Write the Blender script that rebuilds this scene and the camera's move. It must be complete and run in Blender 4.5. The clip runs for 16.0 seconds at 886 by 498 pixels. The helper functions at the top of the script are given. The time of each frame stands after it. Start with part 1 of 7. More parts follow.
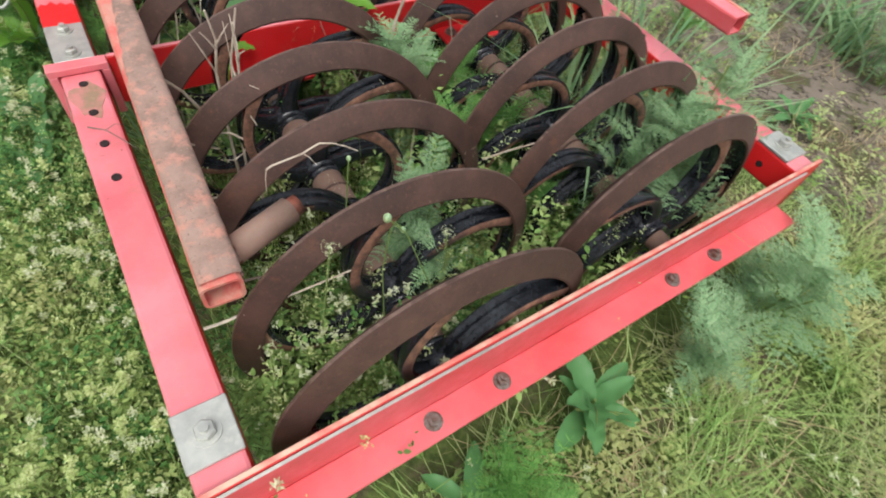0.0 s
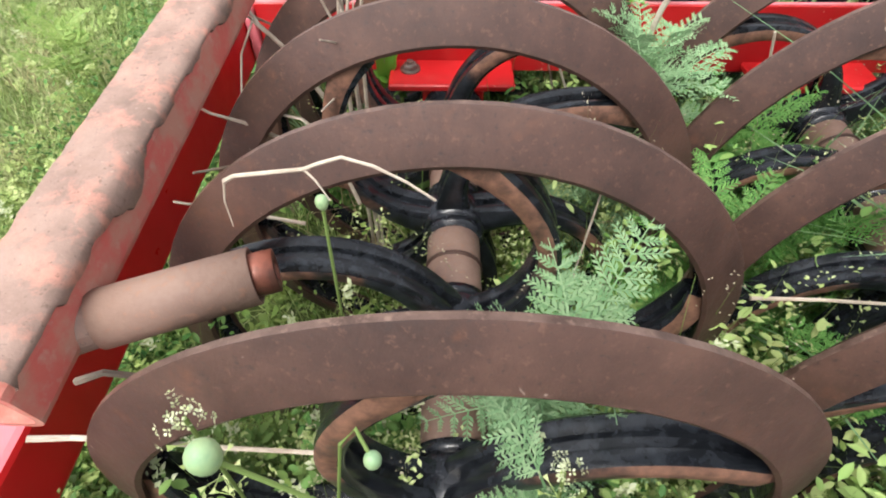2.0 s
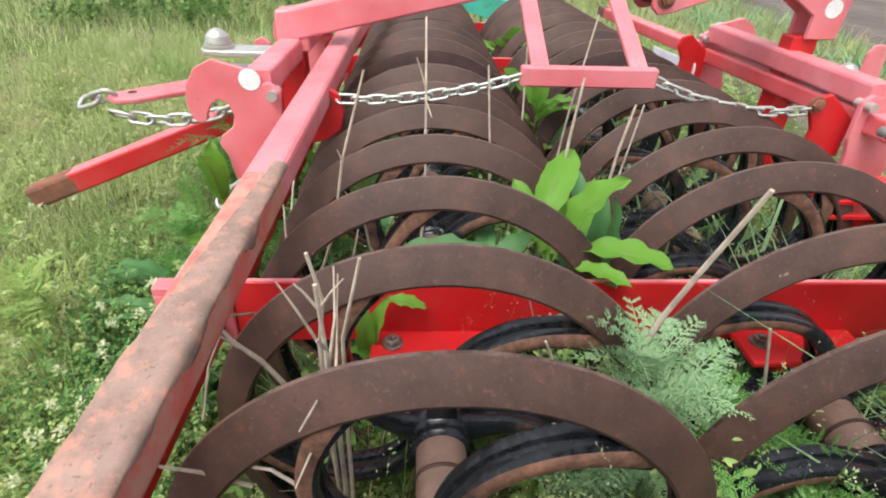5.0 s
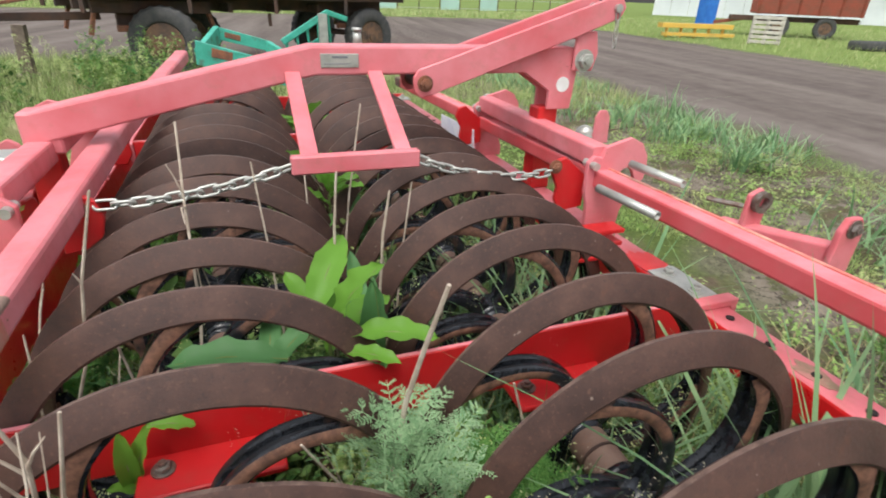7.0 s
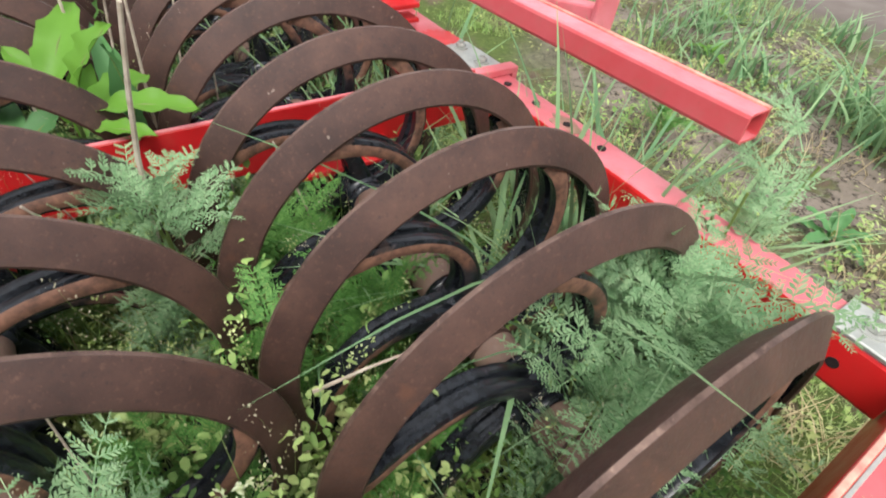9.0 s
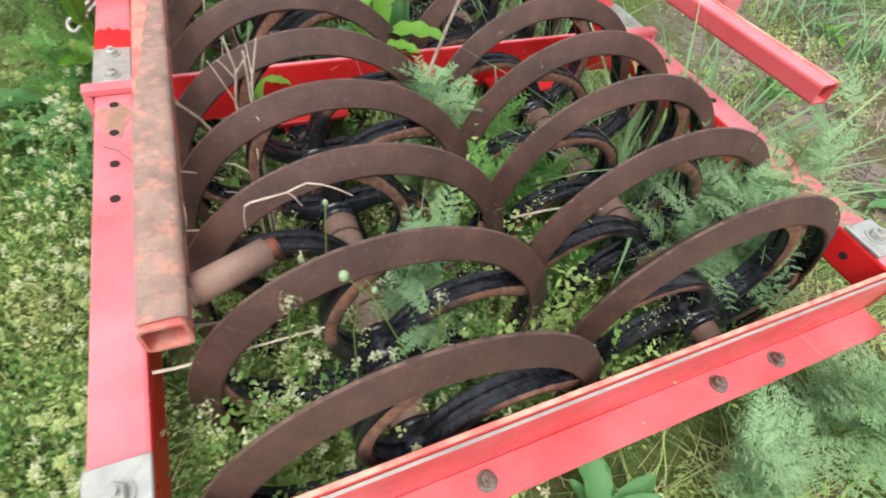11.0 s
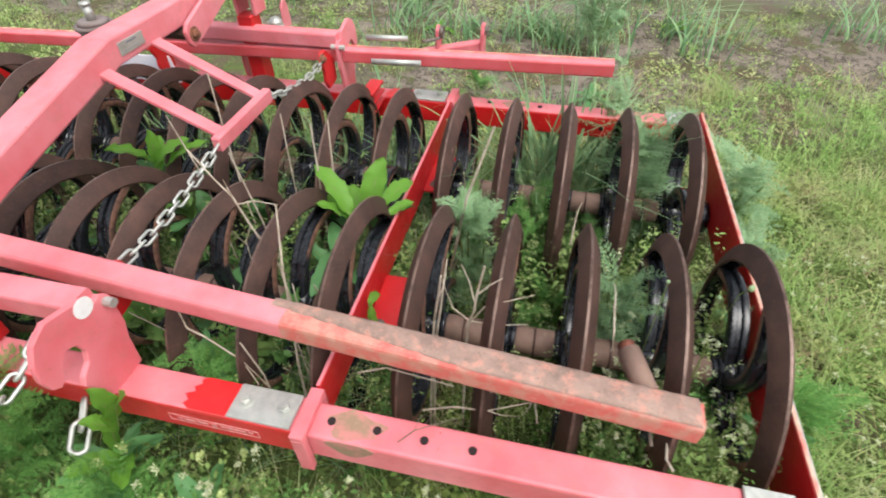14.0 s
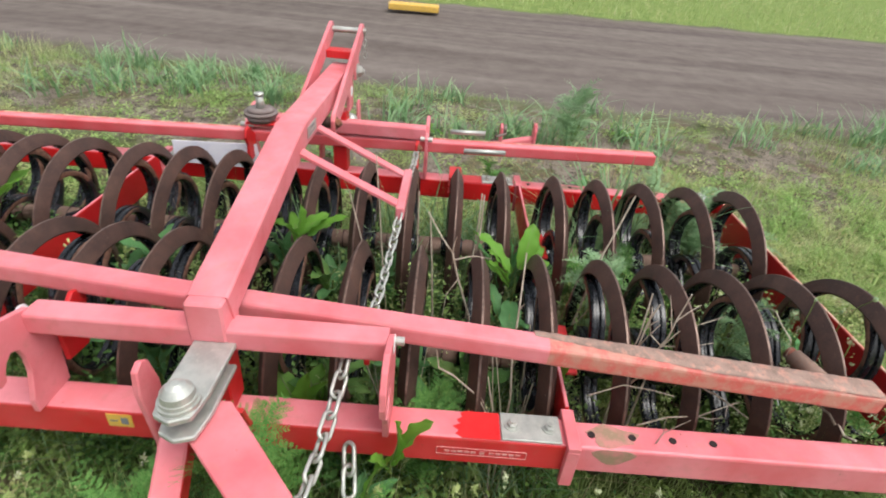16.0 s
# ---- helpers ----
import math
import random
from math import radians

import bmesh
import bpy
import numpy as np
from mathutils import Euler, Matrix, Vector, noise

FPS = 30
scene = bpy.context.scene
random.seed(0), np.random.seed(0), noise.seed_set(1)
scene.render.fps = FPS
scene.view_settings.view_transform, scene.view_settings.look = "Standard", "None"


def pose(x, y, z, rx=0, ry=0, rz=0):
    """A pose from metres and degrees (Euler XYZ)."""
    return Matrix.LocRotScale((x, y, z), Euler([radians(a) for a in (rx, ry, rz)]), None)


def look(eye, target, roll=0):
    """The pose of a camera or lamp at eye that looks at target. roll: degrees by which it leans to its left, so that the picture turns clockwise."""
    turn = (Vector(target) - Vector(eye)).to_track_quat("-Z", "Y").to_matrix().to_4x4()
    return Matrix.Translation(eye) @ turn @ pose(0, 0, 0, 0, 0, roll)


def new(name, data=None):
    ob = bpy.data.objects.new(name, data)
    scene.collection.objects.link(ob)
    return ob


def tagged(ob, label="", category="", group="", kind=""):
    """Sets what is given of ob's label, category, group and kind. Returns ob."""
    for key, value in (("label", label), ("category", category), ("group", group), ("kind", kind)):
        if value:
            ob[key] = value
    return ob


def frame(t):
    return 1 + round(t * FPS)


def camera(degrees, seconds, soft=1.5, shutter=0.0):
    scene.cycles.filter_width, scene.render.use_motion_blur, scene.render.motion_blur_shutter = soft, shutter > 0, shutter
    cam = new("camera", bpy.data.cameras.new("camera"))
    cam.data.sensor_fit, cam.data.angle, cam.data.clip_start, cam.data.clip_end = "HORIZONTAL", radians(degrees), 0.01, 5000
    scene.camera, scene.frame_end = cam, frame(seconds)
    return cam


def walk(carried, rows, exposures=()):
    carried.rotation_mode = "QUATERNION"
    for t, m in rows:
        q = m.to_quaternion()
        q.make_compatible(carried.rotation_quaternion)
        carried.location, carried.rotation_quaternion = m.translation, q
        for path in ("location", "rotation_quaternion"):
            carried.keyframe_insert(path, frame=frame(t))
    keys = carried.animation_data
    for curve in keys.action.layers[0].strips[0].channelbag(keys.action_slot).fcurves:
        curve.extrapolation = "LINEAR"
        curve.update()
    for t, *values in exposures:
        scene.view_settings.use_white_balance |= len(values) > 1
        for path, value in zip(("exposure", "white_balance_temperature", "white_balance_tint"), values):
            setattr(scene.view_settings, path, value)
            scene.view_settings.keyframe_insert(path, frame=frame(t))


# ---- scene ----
cam = camera(80.3, 16.0, 1.9, 0.2)
PATH = [
    (0, (0.083, -1.284, 1.374), (0.888, -0.391, -0.224), 13.3),
    (0.5, (0.28, -1.15, 1.357), (0.786, -0.208, -0.333), 10.7),
    (1, (0.476, -1.024, 1.196), (0.586, 0.111, -0.447), 0.2),
    (1.5, (0.46, -0.941, 1.003), (0.44, 0.289, -0.574), -0.7),
    (2, (0.431, -0.925, 0.963), (0.42, 0.366, -0.565), 0.1),
    (2.5, (0.425, -0.887, 0.99), (0.431, 0.463, -0.486), 0.8),
    (3, (0.406, -0.854, 0.992), (0.429, 0.542, -0.44), 1.5),
    (3.5, (0.391, -0.809, 0.999), (0.415, 0.654, -0.365), 1.5),
    (4, (0.389, -0.764, 1.012), (0.435, 0.78, -0.258), 1.6),
    (4.2, (0.391, -0.749, 1.021), (0.447, 0.832, -0.203), 1.9),
    (6.3, (0.481, -0.714, 1.14), (0.863, 1.028, 0.235), 1.7),
    (6.5, (0.508, -0.72, 1.144), (0.97, 1.009, 0.253), 1.8),
    (7, (0.567, -0.752, 1.158), (1.206, 0.93, 0.284), 2.3),
    (7.5, (0.595, -0.796, 1.153), (1.383, 0.778, 0.203), 4.6),
    (8, (0.641, -0.837, 1.133), (1.509, 0.604, 0.051), 5.4),
    (8.5, (0.676, -0.88, 1.093), (1.604, 0.405, -0.126), 6.3),
    (9, (0.72, -0.935, 1.068), (1.627, 0.224, -0.287), 7.2),
    (9.2, (0.714, -0.956, 1.026), (1.649, 0.165, -0.34), 9.2),
    (11.3, (0.165, -1.271, 1.401), (0.752, -0.119, -0.125), 8.3),
    (11.5, (0.105, -1.265, 1.469), (0.712, -0.107, -0.044), 5.2),
    (12, (-0.077, -1.125, 1.551), (0.617, -0.001, 0.049), -2.2),
    (12.5, (-0.243, -0.983, 1.57), (0.686, -0.049, 0.065), -1.5),
    (13, (-0.487, -0.879, 1.602), (0.773, -0.291, 0.164), 2.1),
    (13.5, (-0.596, -0.724, 1.646), (0.804, -0.341, 0.269), 0.9),
    (14, (-0.538, -0.407, 1.597), (0.884, -0.055, 0.235), -1.4),
    (14.5, (-0.662, -0.151, 1.605), (0.818, 0.082, 0.28), 2.0),
    (15, (-0.947, 0.084, 1.653), (0.608, 0.288, 0.412), 3.8),
    (15.5, (-1.015, 0.313, 1.63), (0.621, 0.487, 0.494), 4.6),
    (16, (-0.946, 0.455, 1.617), (0.755, 0.428, 0.564), 5.2),
]
EXPOSURE = [(0.0, 0.47), (0.7, 0.56), (1.6, 1.03), (3.0, 1.26), (3.5, 1.06), (4.2, 0.95), (7.0, 0.54), (9.0, 0.86), (12.0, 0.76), (13.5, 0.72), (14.3, 0.69), (15.0, 0.57), (16.0, 0.54)]
walk(cam, [(t, look(eye, target, roll)) for t, eye, target, roll in PATH], EXPOSURE)

# ---- light ----
world = bpy.data.worlds.new("sky")
scene.world = world
world.use_nodes = True
_w = world.node_tree
_sky = _w.nodes.new("ShaderNodeTexSky")
_sky.sky_type, _sky.sun_disc = "NISHITA", False
_sky.sun_elevation, _sky.sun_rotation = radians(63), radians(215)
_sky.air_density, _sky.dust_density, _sky.ozone_density = 1.2, 4.0, 1.0
_hsv = _w.nodes.new("ShaderNodeHueSaturation")
_hsv.inputs["Saturation"].default_value = 0.25
_w.links.new(_sky.outputs[0], _hsv.inputs["Color"])
_w.links.new(_hsv.outputs[0], _w.nodes["Background"].inputs[0])
_w.nodes["Background"].inputs[1].default_value = 0.165
sun = new("sun", bpy.data.lights.new("sun", "SUN"))
sun.data.energy, sun.data.angle, sun.data.color = 1.0, radians(35), (1.0, 0.97, 0.92)
sun.matrix_world = look((-3.4, -4.9, 12.0), (0, 0, 0))

# ---- materials ----
def nodes_of(name):
    m = bpy.data.materials.new(name)
    m.use_nodes = True
    return m, m.node_tree, m.node_tree.nodes["Principled BSDF"]


def noise_node(nt, scale, detail=4.0, rough=0.55, coord="Object"):
    tc = nt.nodes.new("ShaderNodeTexCoord")
    n = nt.nodes.new("ShaderNodeTexNoise")
    n.inputs["Scale"].default_value, n.inputs["Detail"].default_value, n.inputs["Roughness"].default_value = scale, detail, rough
    if coord == "World":
        g = nt.nodes.new("ShaderNodeNewGeometry")
        nt.links.new(g.outputs["Position"], n.inputs["Vector"])
    else:
        nt.links.new(tc.outputs[coord], n.inputs["Vector"])
    return n


def ramp(nt, src, stops):
    r = nt.nodes.new("ShaderNodeValToRGB")
    el = r.color_ramp.elements
    while len(el) < len(stops):
        el.new(0.5)
    for e, (p, c) in zip(el, stops):
        e.position, e.color = p, (*c, 1) if len(c) == 3 else c
    nt.links.new(src, r.inputs[0])
    return r


def mixc(nt, fac, a, b):
    m = nt.nodes.new("ShaderNodeMix")
    m.data_type = "RGBA"
    for s, v in ((0, fac), (6, a), (7, b)):
        if hasattr(v, "is_linked"):
            nt.links.new(v, m.inputs[s])
        else:
            m.inputs[s].default_value = v if s == 0 else (*v, 1)
    return m.outputs[2]


def bump(nt, bsdf, src, strength, dist=0.002):
    b = nt.nodes.new("ShaderNodeBump")
    b.inputs["Strength"].default_value, b.inputs["Distance"].default_value = strength, dist
    nt.links.new(src, b.inputs["Height"])
    nt.links.new(b.outputs[0], bsdf.inputs["Normal"])


def g3(v):
    return (v, v, v)


def paint(name, base, faded, fade_mid, rust=0.0, rough=0.36, dirt=(0.30, 0.19, 0.12), dirt_amt=0.35):
    """Weathered enamel: two tones, thin dust, rust specks."""
    m, nt, b = nodes_of(name)
    n1 = noise_node(nt, 5.0, 5.0, coord="World")
    f = ramp(nt, n1.outputs[0], [(fade_mid - 0.16, g3(0)), (fade_mid + 0.16, g3(1))])
    c = mixc(nt, f.outputs[0], base, faded)
    n2 = noise_node(nt, 22.0, 8.0, 0.7, coord="World")
    d = ramp(nt, n2.outputs[0], [(0.52, g3(0)), (0.80, g3(dirt_amt))])
    c = mixc(nt, d.outputs[0], c, dirt)
    n3 = noise_node(nt, 46.0, 6.0, 0.65, coord="World")
    r = ramp(nt, n3.outputs[0], [(0.70 - rust * 0.3, g3(0)), (0.74 - rust * 0.3, g3(1))])
    c = mixc(nt, r.outputs[0], c, (0.16, 0.07, 0.035))
    nt.links.new(c, b.inputs["Base Color"])
    rr = ramp(nt, n2.outputs[0], [(0.3, g3(rough - 0.06)), (0.8, g3(rough + 0.25))])
    nt.links.new(rr.outputs[0], b.inputs["Roughness"])
    bump(nt, b, n2.outputs[0], 0.25, 0.0015)
    return m


def two_tone(name, a, bcol, scale, lo, hi, rough=0.7, metal=0.0, bumps=0.4, fine=90.0, third=None, dist=0.002):
    m, nt, b = nodes_of(name)
    n = noise_node(nt, scale, 6.0, 0.6, coord="World")
    f = ramp(nt, n.outputs[0], [(lo, g3(0)), (hi, g3(1))])
    c = mixc(nt, f.outputs[0], a, bcol)
    n2 = noise_node(nt, fine, 4.0, 0.6, coord="World")
    if third:
        t = ramp(nt, n2.outputs[0], [(0.55, g3(0)), (0.72, g3(0.75))])
        c = mixc(nt, t.outputs[0], c, third)
    nt.links.new(c, b.inputs["Base Color"])
    rr = ramp(nt, n2.outputs[0], [(0.3, g3(max(0.05, rough - 0.12))), (0.75, g3(min(1, rough + 0.12)))])
    nt.links.new(rr.outputs[0], b.inputs["Roughness"])
    b.inputs["Metallic"].default_value = metal
    bump(nt, b, n2.outputs[0], bumps, dist)
    return m


def leaf_mat(name, dark, light, tip=None, trans=0.28, rough=0.5):
    """Thin leaf: diffuse with light passing through, each leaf its own tone."""
    m, nt, b = nodes_of(name)
    g = nt.nodes.new("ShaderNodeNewGeometry")
    c = mixc(nt, g.outputs["Random Per Island"], dark, light)
    n = noise_node(nt, 3.0, 3.0, coord="World")
    if tip:
        f = ramp(nt, n.outputs[0], [(0.46, g3(0)), (0.66, g3(0.8))])
        c = mixc(nt, f.outputs[0], c, tip)
    nt.links.new(c, b.inputs["Base Color"])
    b.inputs["Roughness"].default_value = rough
    b.inputs["Specular IOR Level"].default_value = 0.2
    t = nt.nodes.new("ShaderNodeBsdfTranslucent")
    nt.links.new(c, t.inputs[0])
    mix = nt.nodes.new("ShaderNodeMixShader")
    mix.inputs[0].default_value = trans
    nt.links.new(b.outputs[0], mix.inputs[1])
    nt.links.new(t.outputs[0], mix.inputs[2])
    nt.links.new(mix.outputs[0], nt.nodes["Material Output"].inputs[0])
    return m


RED = paint("red_enamel", (0.50, 0.010, 0.012), (0.58, 0.020, 0.024), 0.55, dirt_amt=0.12)
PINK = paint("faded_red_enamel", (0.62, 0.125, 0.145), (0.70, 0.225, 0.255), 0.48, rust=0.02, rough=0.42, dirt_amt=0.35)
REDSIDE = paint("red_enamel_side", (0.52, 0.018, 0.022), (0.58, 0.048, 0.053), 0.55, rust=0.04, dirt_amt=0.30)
MIDRED = paint("half_faded_red_enamel", (0.58, 0.065, 0.072), (0.65, 0.125, 0.14), 0.5, rust=0.02, rough=0.40, dirt_amt=0.3)
# dark rust brown, also laid under the mud lip as its shade
RUSTSHADE = two_tone("dark_rust_and_lip_shade", (0.15, 0.085, 0.06), (0.09, 0.05, 0.04), 30.0, 0.4, 0.6, 0.8, 0.0, 0.5, 80.0)
# unfaded patch red, also used to brighten the shaded inward beam faces
DEEP = paint("fresh_red_and_shade_lift", (0.60, 0.010, 0.012), (0.70, 0.018, 0.02), 0.5, rough=0.3, dirt_amt=0.05)


def caked_mud():
    """Tan dried mud over red paint: salmon blotches where it has flaked, pale specks and dark pits."""
    m, nt, bs = nodes_of("mud_caked_red")
    cloud = noise_node(nt, 13.0, 6.0, 0.7, coord="World")
    c = ramp(nt, cloud.outputs[0], [(0.34, (0.185, 0.122, 0.097)), (0.50, (0.272, 0.178, 0.143)), (0.68, (0.335, 0.228, 0.185))]).outputs[0]
    flake = noise_node(nt, 36.0, 6.0, 0.66, coord="World")
    c = mixc(nt, ramp(nt, flake.outputs[0], [(0.50, g3(0)), (0.64, g3(0.75))]).outputs[0], c, (0.50, 0.225, 0.165))
    pit = noise_node(nt, 150.0, 4.0, 0.65, coord="World")
    c = mixc(nt, ramp(nt, pit.outputs[0], [(0.30, g3(0.8)), (0.40, g3(0))]).outputs[0], c, (0.13, 0.08, 0.06))
    c = mixc(nt, ramp(nt, pit.outputs[0], [(0.66, g3(0)), (0.72, g3(0.7))]).outputs[0], c, (0.40, 0.30, 0.25))
    nt.links.new(c, bs.inputs["Base Color"])
    nt.links.new(ramp(nt, flake.outputs[0], [(0.35, g3(0.85)), (0.65, g3(0.5))]).outputs[0], bs.inputs["Roughness"])
    bump(nt, bs, flake.outputs[0], 0.7, 0.003)
    return m


MUDRED = caked_mud()
MUDFILM = two_tone("thin_dried_mud", (0.47, 0.19, 0.165), (0.27, 0.18, 0.115), 26.0, 0.40, 0.56, 0.8, 0.0, 0.4, 60.0, (0.36, 0.24, 0.17))
RUSTRED = two_tone("rubbed_red_edge", (0.60, 0.16, 0.13), (0.62, 0.40, 0.30), 18.0, 0.40, 0.62, 0.6, fine=60.0)


def ring_rust():
    """Brown rusted steel: cloudy tone, fine pits, orange specks and a few pale scuffs."""
    m, nt, bs = nodes_of("brown_rust")
    cloud = noise_node(nt, 9.0, 6.0, 0.65, coord="World")
    c = ramp(nt, cloud.outputs[0], [(0.32, (0.040, 0.0200, 0.0155)), (0.52, (0.069, 0.0345, 0.0260)), (0.70, (0.100, 0.051, 0.037))]).outputs[0]
    pits = noise_node(nt, 130.0, 5.0, 0.7, coord="World")
    c = mixc(nt, ramp(nt, pits.outputs[0], [(0.56, g3(0)), (0.70, g3(0.7))]).outputs[0], c, (0.14, 0.075, 0.055))
    c = mixc(nt, ramp(nt, pits.outputs[0], [(0.30, g3(0.75)), (0.43, g3(0))]).outputs[0], c, (0.026, 0.016, 0.014))
    warm = noise_node(nt, 24.0, 4.0, 0.6, coord="World")
    c = mixc(nt, ramp(nt, warm.outputs[0], [(0.62, g3(0)), (0.78, g3(0.35))]).outputs[0], c, (0.17, 0.065, 0.03))
    scuff = noise_node(nt, 62.0, 2.0, 0.5, coord="World")
    c = mixc(nt, ramp(nt, scuff.outputs[0], [(0.755, g3(0)), (0.78, g3(0.6))]).outputs[0], c, (0.30, 0.24, 0.20))
    nt.links.new(c, bs.inputs["Base Color"])
    nt.links.new(ramp(nt, pits.outputs[0], [(0.3, g3(0.50)), (0.7, g3(0.72))]).outputs[0], bs.inputs["Roughness"])
    bs.inputs["Metallic"].default_value = 0.15
    bump(nt, bs, pits.outputs[0], 0.6, 0.0015)
    return m


RINGM = ring_rust()


def spoke_paint(name, start, rough):
    """Black enamel, worn through to brown and orange rust towards the rim."""
    m, nt, bs = nodes_of(name)
    tc = nt.nodes.new("ShaderNodeTexCoord")
    mul = nt.nodes.new("ShaderNodeVectorMath")
    mul.operation = "MULTIPLY"
    mul.inputs[1].default_value = (1, 0, 1)
    nt.links.new(tc.outputs["Object"], mul.inputs[0])
    ln = nt.nodes.new("ShaderNodeVectorMath")
    ln.operation = "LENGTH"
    nt.links.new(mul.outputs[0], ln.inputs[0])
    nz = noise_node(nt, 13.0, 5.0, 0.6, coord="World")
    add = nt.nodes.new("ShaderNodeMath")
    add.operation = "MULTIPLY_ADD"
    add.inputs[1].default_value = 0.34
    nt.links.new(nz.outputs[0], add.inputs[0])
    nt.links.new(ln.outputs["Value"], add.inputs[2])
    worn = ramp(nt, add.outputs[0], [(start, g3(0)), (start + 0.06, g3(1))])
    fine = noise_node(nt, 60.0, 5.0, 0.65, coord="World")
    rust = ramp(nt, fine.outputs[0], [(0.35, (0.085, 0.045, 0.033)), (0.65, (0.23, 0.115, 0.075))]).outputs[0]
    black = ramp(nt, fine.outputs[0], [(0.40, (0.006, 0.007, 0.009)), (0.72, (0.026, 0.030, 0.037))]).outputs[0]
    nt.links.new(mixc(nt, worn.outputs[0], black, rust), bs.inputs["Base Color"])
    nt.links.new(ramp(nt, worn.outputs[0], [(0.0, g3(rough)), (1.0, g3(0.65))]).outputs[0], bs.inputs["Roughness"])
    bump(nt, bs, fine.outputs[0], 0.2, 0.002)
    nt.links.new(ramp(nt, worn.outputs[0], [(0.0, g3(0.28)), (1.0, g3(0.0))]).outputs[0], bs.inputs["Coat Weight"])
    bs.inputs["Coat Roughness"].default_value = 0.18
    bs.inputs["Specular IOR Level"].default_value = 0.35
    return m


SPOKEBLACK = spoke_paint("spoke_black_paint", 0.50, 0.26)
SPOKEEDGE = spoke_paint("spoke_worn_edge", 0.33, 0.30)
RINGEDGE = two_tone("pale_ring_crest", (0.15, 0.095, 0.075), (0.070, 0.040, 0.031), 26.0, 0.44, 0.62, 0.42, 0.4, 0.3, 120.0, (0.26, 0.17, 0.13))
WHEELRUST = two_tone("rusty_wheel_steel", (0.17, 0.095, 0.055), (0.075, 0.05, 0.04), 7.0, 0.40, 0.60, 0.8, 0.0, 0.5, 50.0, (0.22, 0.13, 0.08))
COPPER = two_tone("copper_rust", (0.26, 0.085, 0.055), (0.11, 0.045, 0.032), 40.0, 0.40, 0.62, 0.45, 0.3, 0.4, 90.0)
TUBERED = two_tone("rusty_red_tube", (0.57, 0.125, 0.105), (0.51, 0.235, 0.180), 22.0, 0.42, 0.60, 0.5, 0.0, 0.5, 70.0, (0.55, 0.31, 0.25), dist=0.002)
RUSTO = two_tone("orange_rust", (0.26, 0.10, 0.05), (0.16, 0.07, 0.045), 24.0, 0.40, 0.60, 0.75, 0.0, 0.5, 90.0)
DISHM = two_tone("weathered_grey_steel", (0.16, 0.12, 0.11), (0.22, 0.19, 0.18), 20.0, 0.40, 0.62, 0.7, 0.0, 0.4, 80.0)
PIPE = two_tone("tan_rust", (0.235, 0.15, 0.115), (0.18, 0.11, 0.085), 15.0, 0.40, 0.62, 0.75, 0.0, 0.5, 120.0, (0.28, 0.15, 0.10))
BLACK = two_tone("black_gloss_paint", (0.008, 0.009, 0.012), (0.026, 0.030, 0.038), 26.0, 0.42, 0.66, 0.24, 0.0, 0.35, 60.0)
ZINC = two_tone("galvanised_steel", (0.50, 0.51, 0.47), (0.40, 0.41, 0.38), 20.0, 0.40, 0.60, 0.42, 0.55, 0.2, 70.0, (0.56, 0.56, 0.50))
BOLT = two_tone("bolt_steel", (0.22, 0.20, 0.18), (0.14, 0.09, 0.07), 60.0, 0.40, 0.60, 0.45, 0.5, 0.2)
WHITE = two_tone("white_sticker", (0.78, 0.79, 0.79), (0.70, 0.71, 0.70), 40.0, 0.40, 0.60, 0.4)
BAG = two_tone("white_plastic_panel", (0.66, 0.67, 0.78), (0.78, 0.78, 0.84), 9.0, 0.40, 0.60, 0.35)
STENCIL = two_tone("worn_stencil_paint", (0.66, 0.36, 0.34), (0.58, 0.16, 0.16), 60.0, 0.40, 0.60, 0.5)
GREY = two_tone("grey_print", (0.16, 0.17, 0.20), (0.2, 0.21, 0.23), 40.0, 0.4, 0.6, 0.5)
YELLOW = two_tone("yellow_paint", (0.70, 0.44, 0.07), (0.60, 0.38, 0.09), 20.0, 0.4, 0.6, 0.5)
DARK = two_tone("dark_hole", (0.015, 0.006, 0.006), (0.02, 0.01, 0.01), 40.0, 0.4, 0.6, 0.9)
TEAL = two_tone("teal_paint", (0.04, 0.33, 0.24), (0.06, 0.41, 0.31), 9.0, 0.4, 0.62, 0.5, 0.0, 0.3, 14.0, (0.10, 0.09, 0.06))
RUBBER = two_tone("grey_tyre_rubber", (0.045, 0.047, 0.05), (0.085, 0.082, 0.078), 12.0, 0.35, 0.7, 0.85, 0.0, 0.5, 50.0)
OLDBOX = two_tone("old_brown_steel", (0.09, 0.045, 0.03), (0.05, 0.035, 0.03), 3.0, 0.4, 0.6, 0.75, 0.0, 0.4, 20.0)
DUMP = two_tone("orange_red_steel", (0.27, 0.055, 0.03), (0.20, 0.06, 0.035), 2.0, 0.4, 0.6, 0.65, 0.0, 0.3, 9.0)
TIMBER = two_tone("grey_timber", (0.20, 0.16, 0.12), (0.12, 0.09, 0.07), 8.0, 0.4, 0.6, 0.85, 0.0, 0.5, 60.0)
PALEWOOD = two_tone("pale_timber", (0.55, 0.52, 0.47), (0.42, 0.39, 0.34), 6.0, 0.4, 0.6, 0.8, 0.0, 0.4, 40.0)
BLUE = two_tone("blue_steel", (0.02, 0.14, 0.55), (0.03, 0.18, 0.62), 3.0, 0.4, 0.6, 0.5)
SHED = two_tone("pale_sheet_wall", (0.72, 0.76, 0.80), (0.66, 0.70, 0.74), 0.5, 0.4, 0.6, 0.6)
MINT = two_tone("mint_sheet", (0.42, 0.62, 0.56), (0.38, 0.56, 0.50), 0.6, 0.4, 0.6, 0.6)
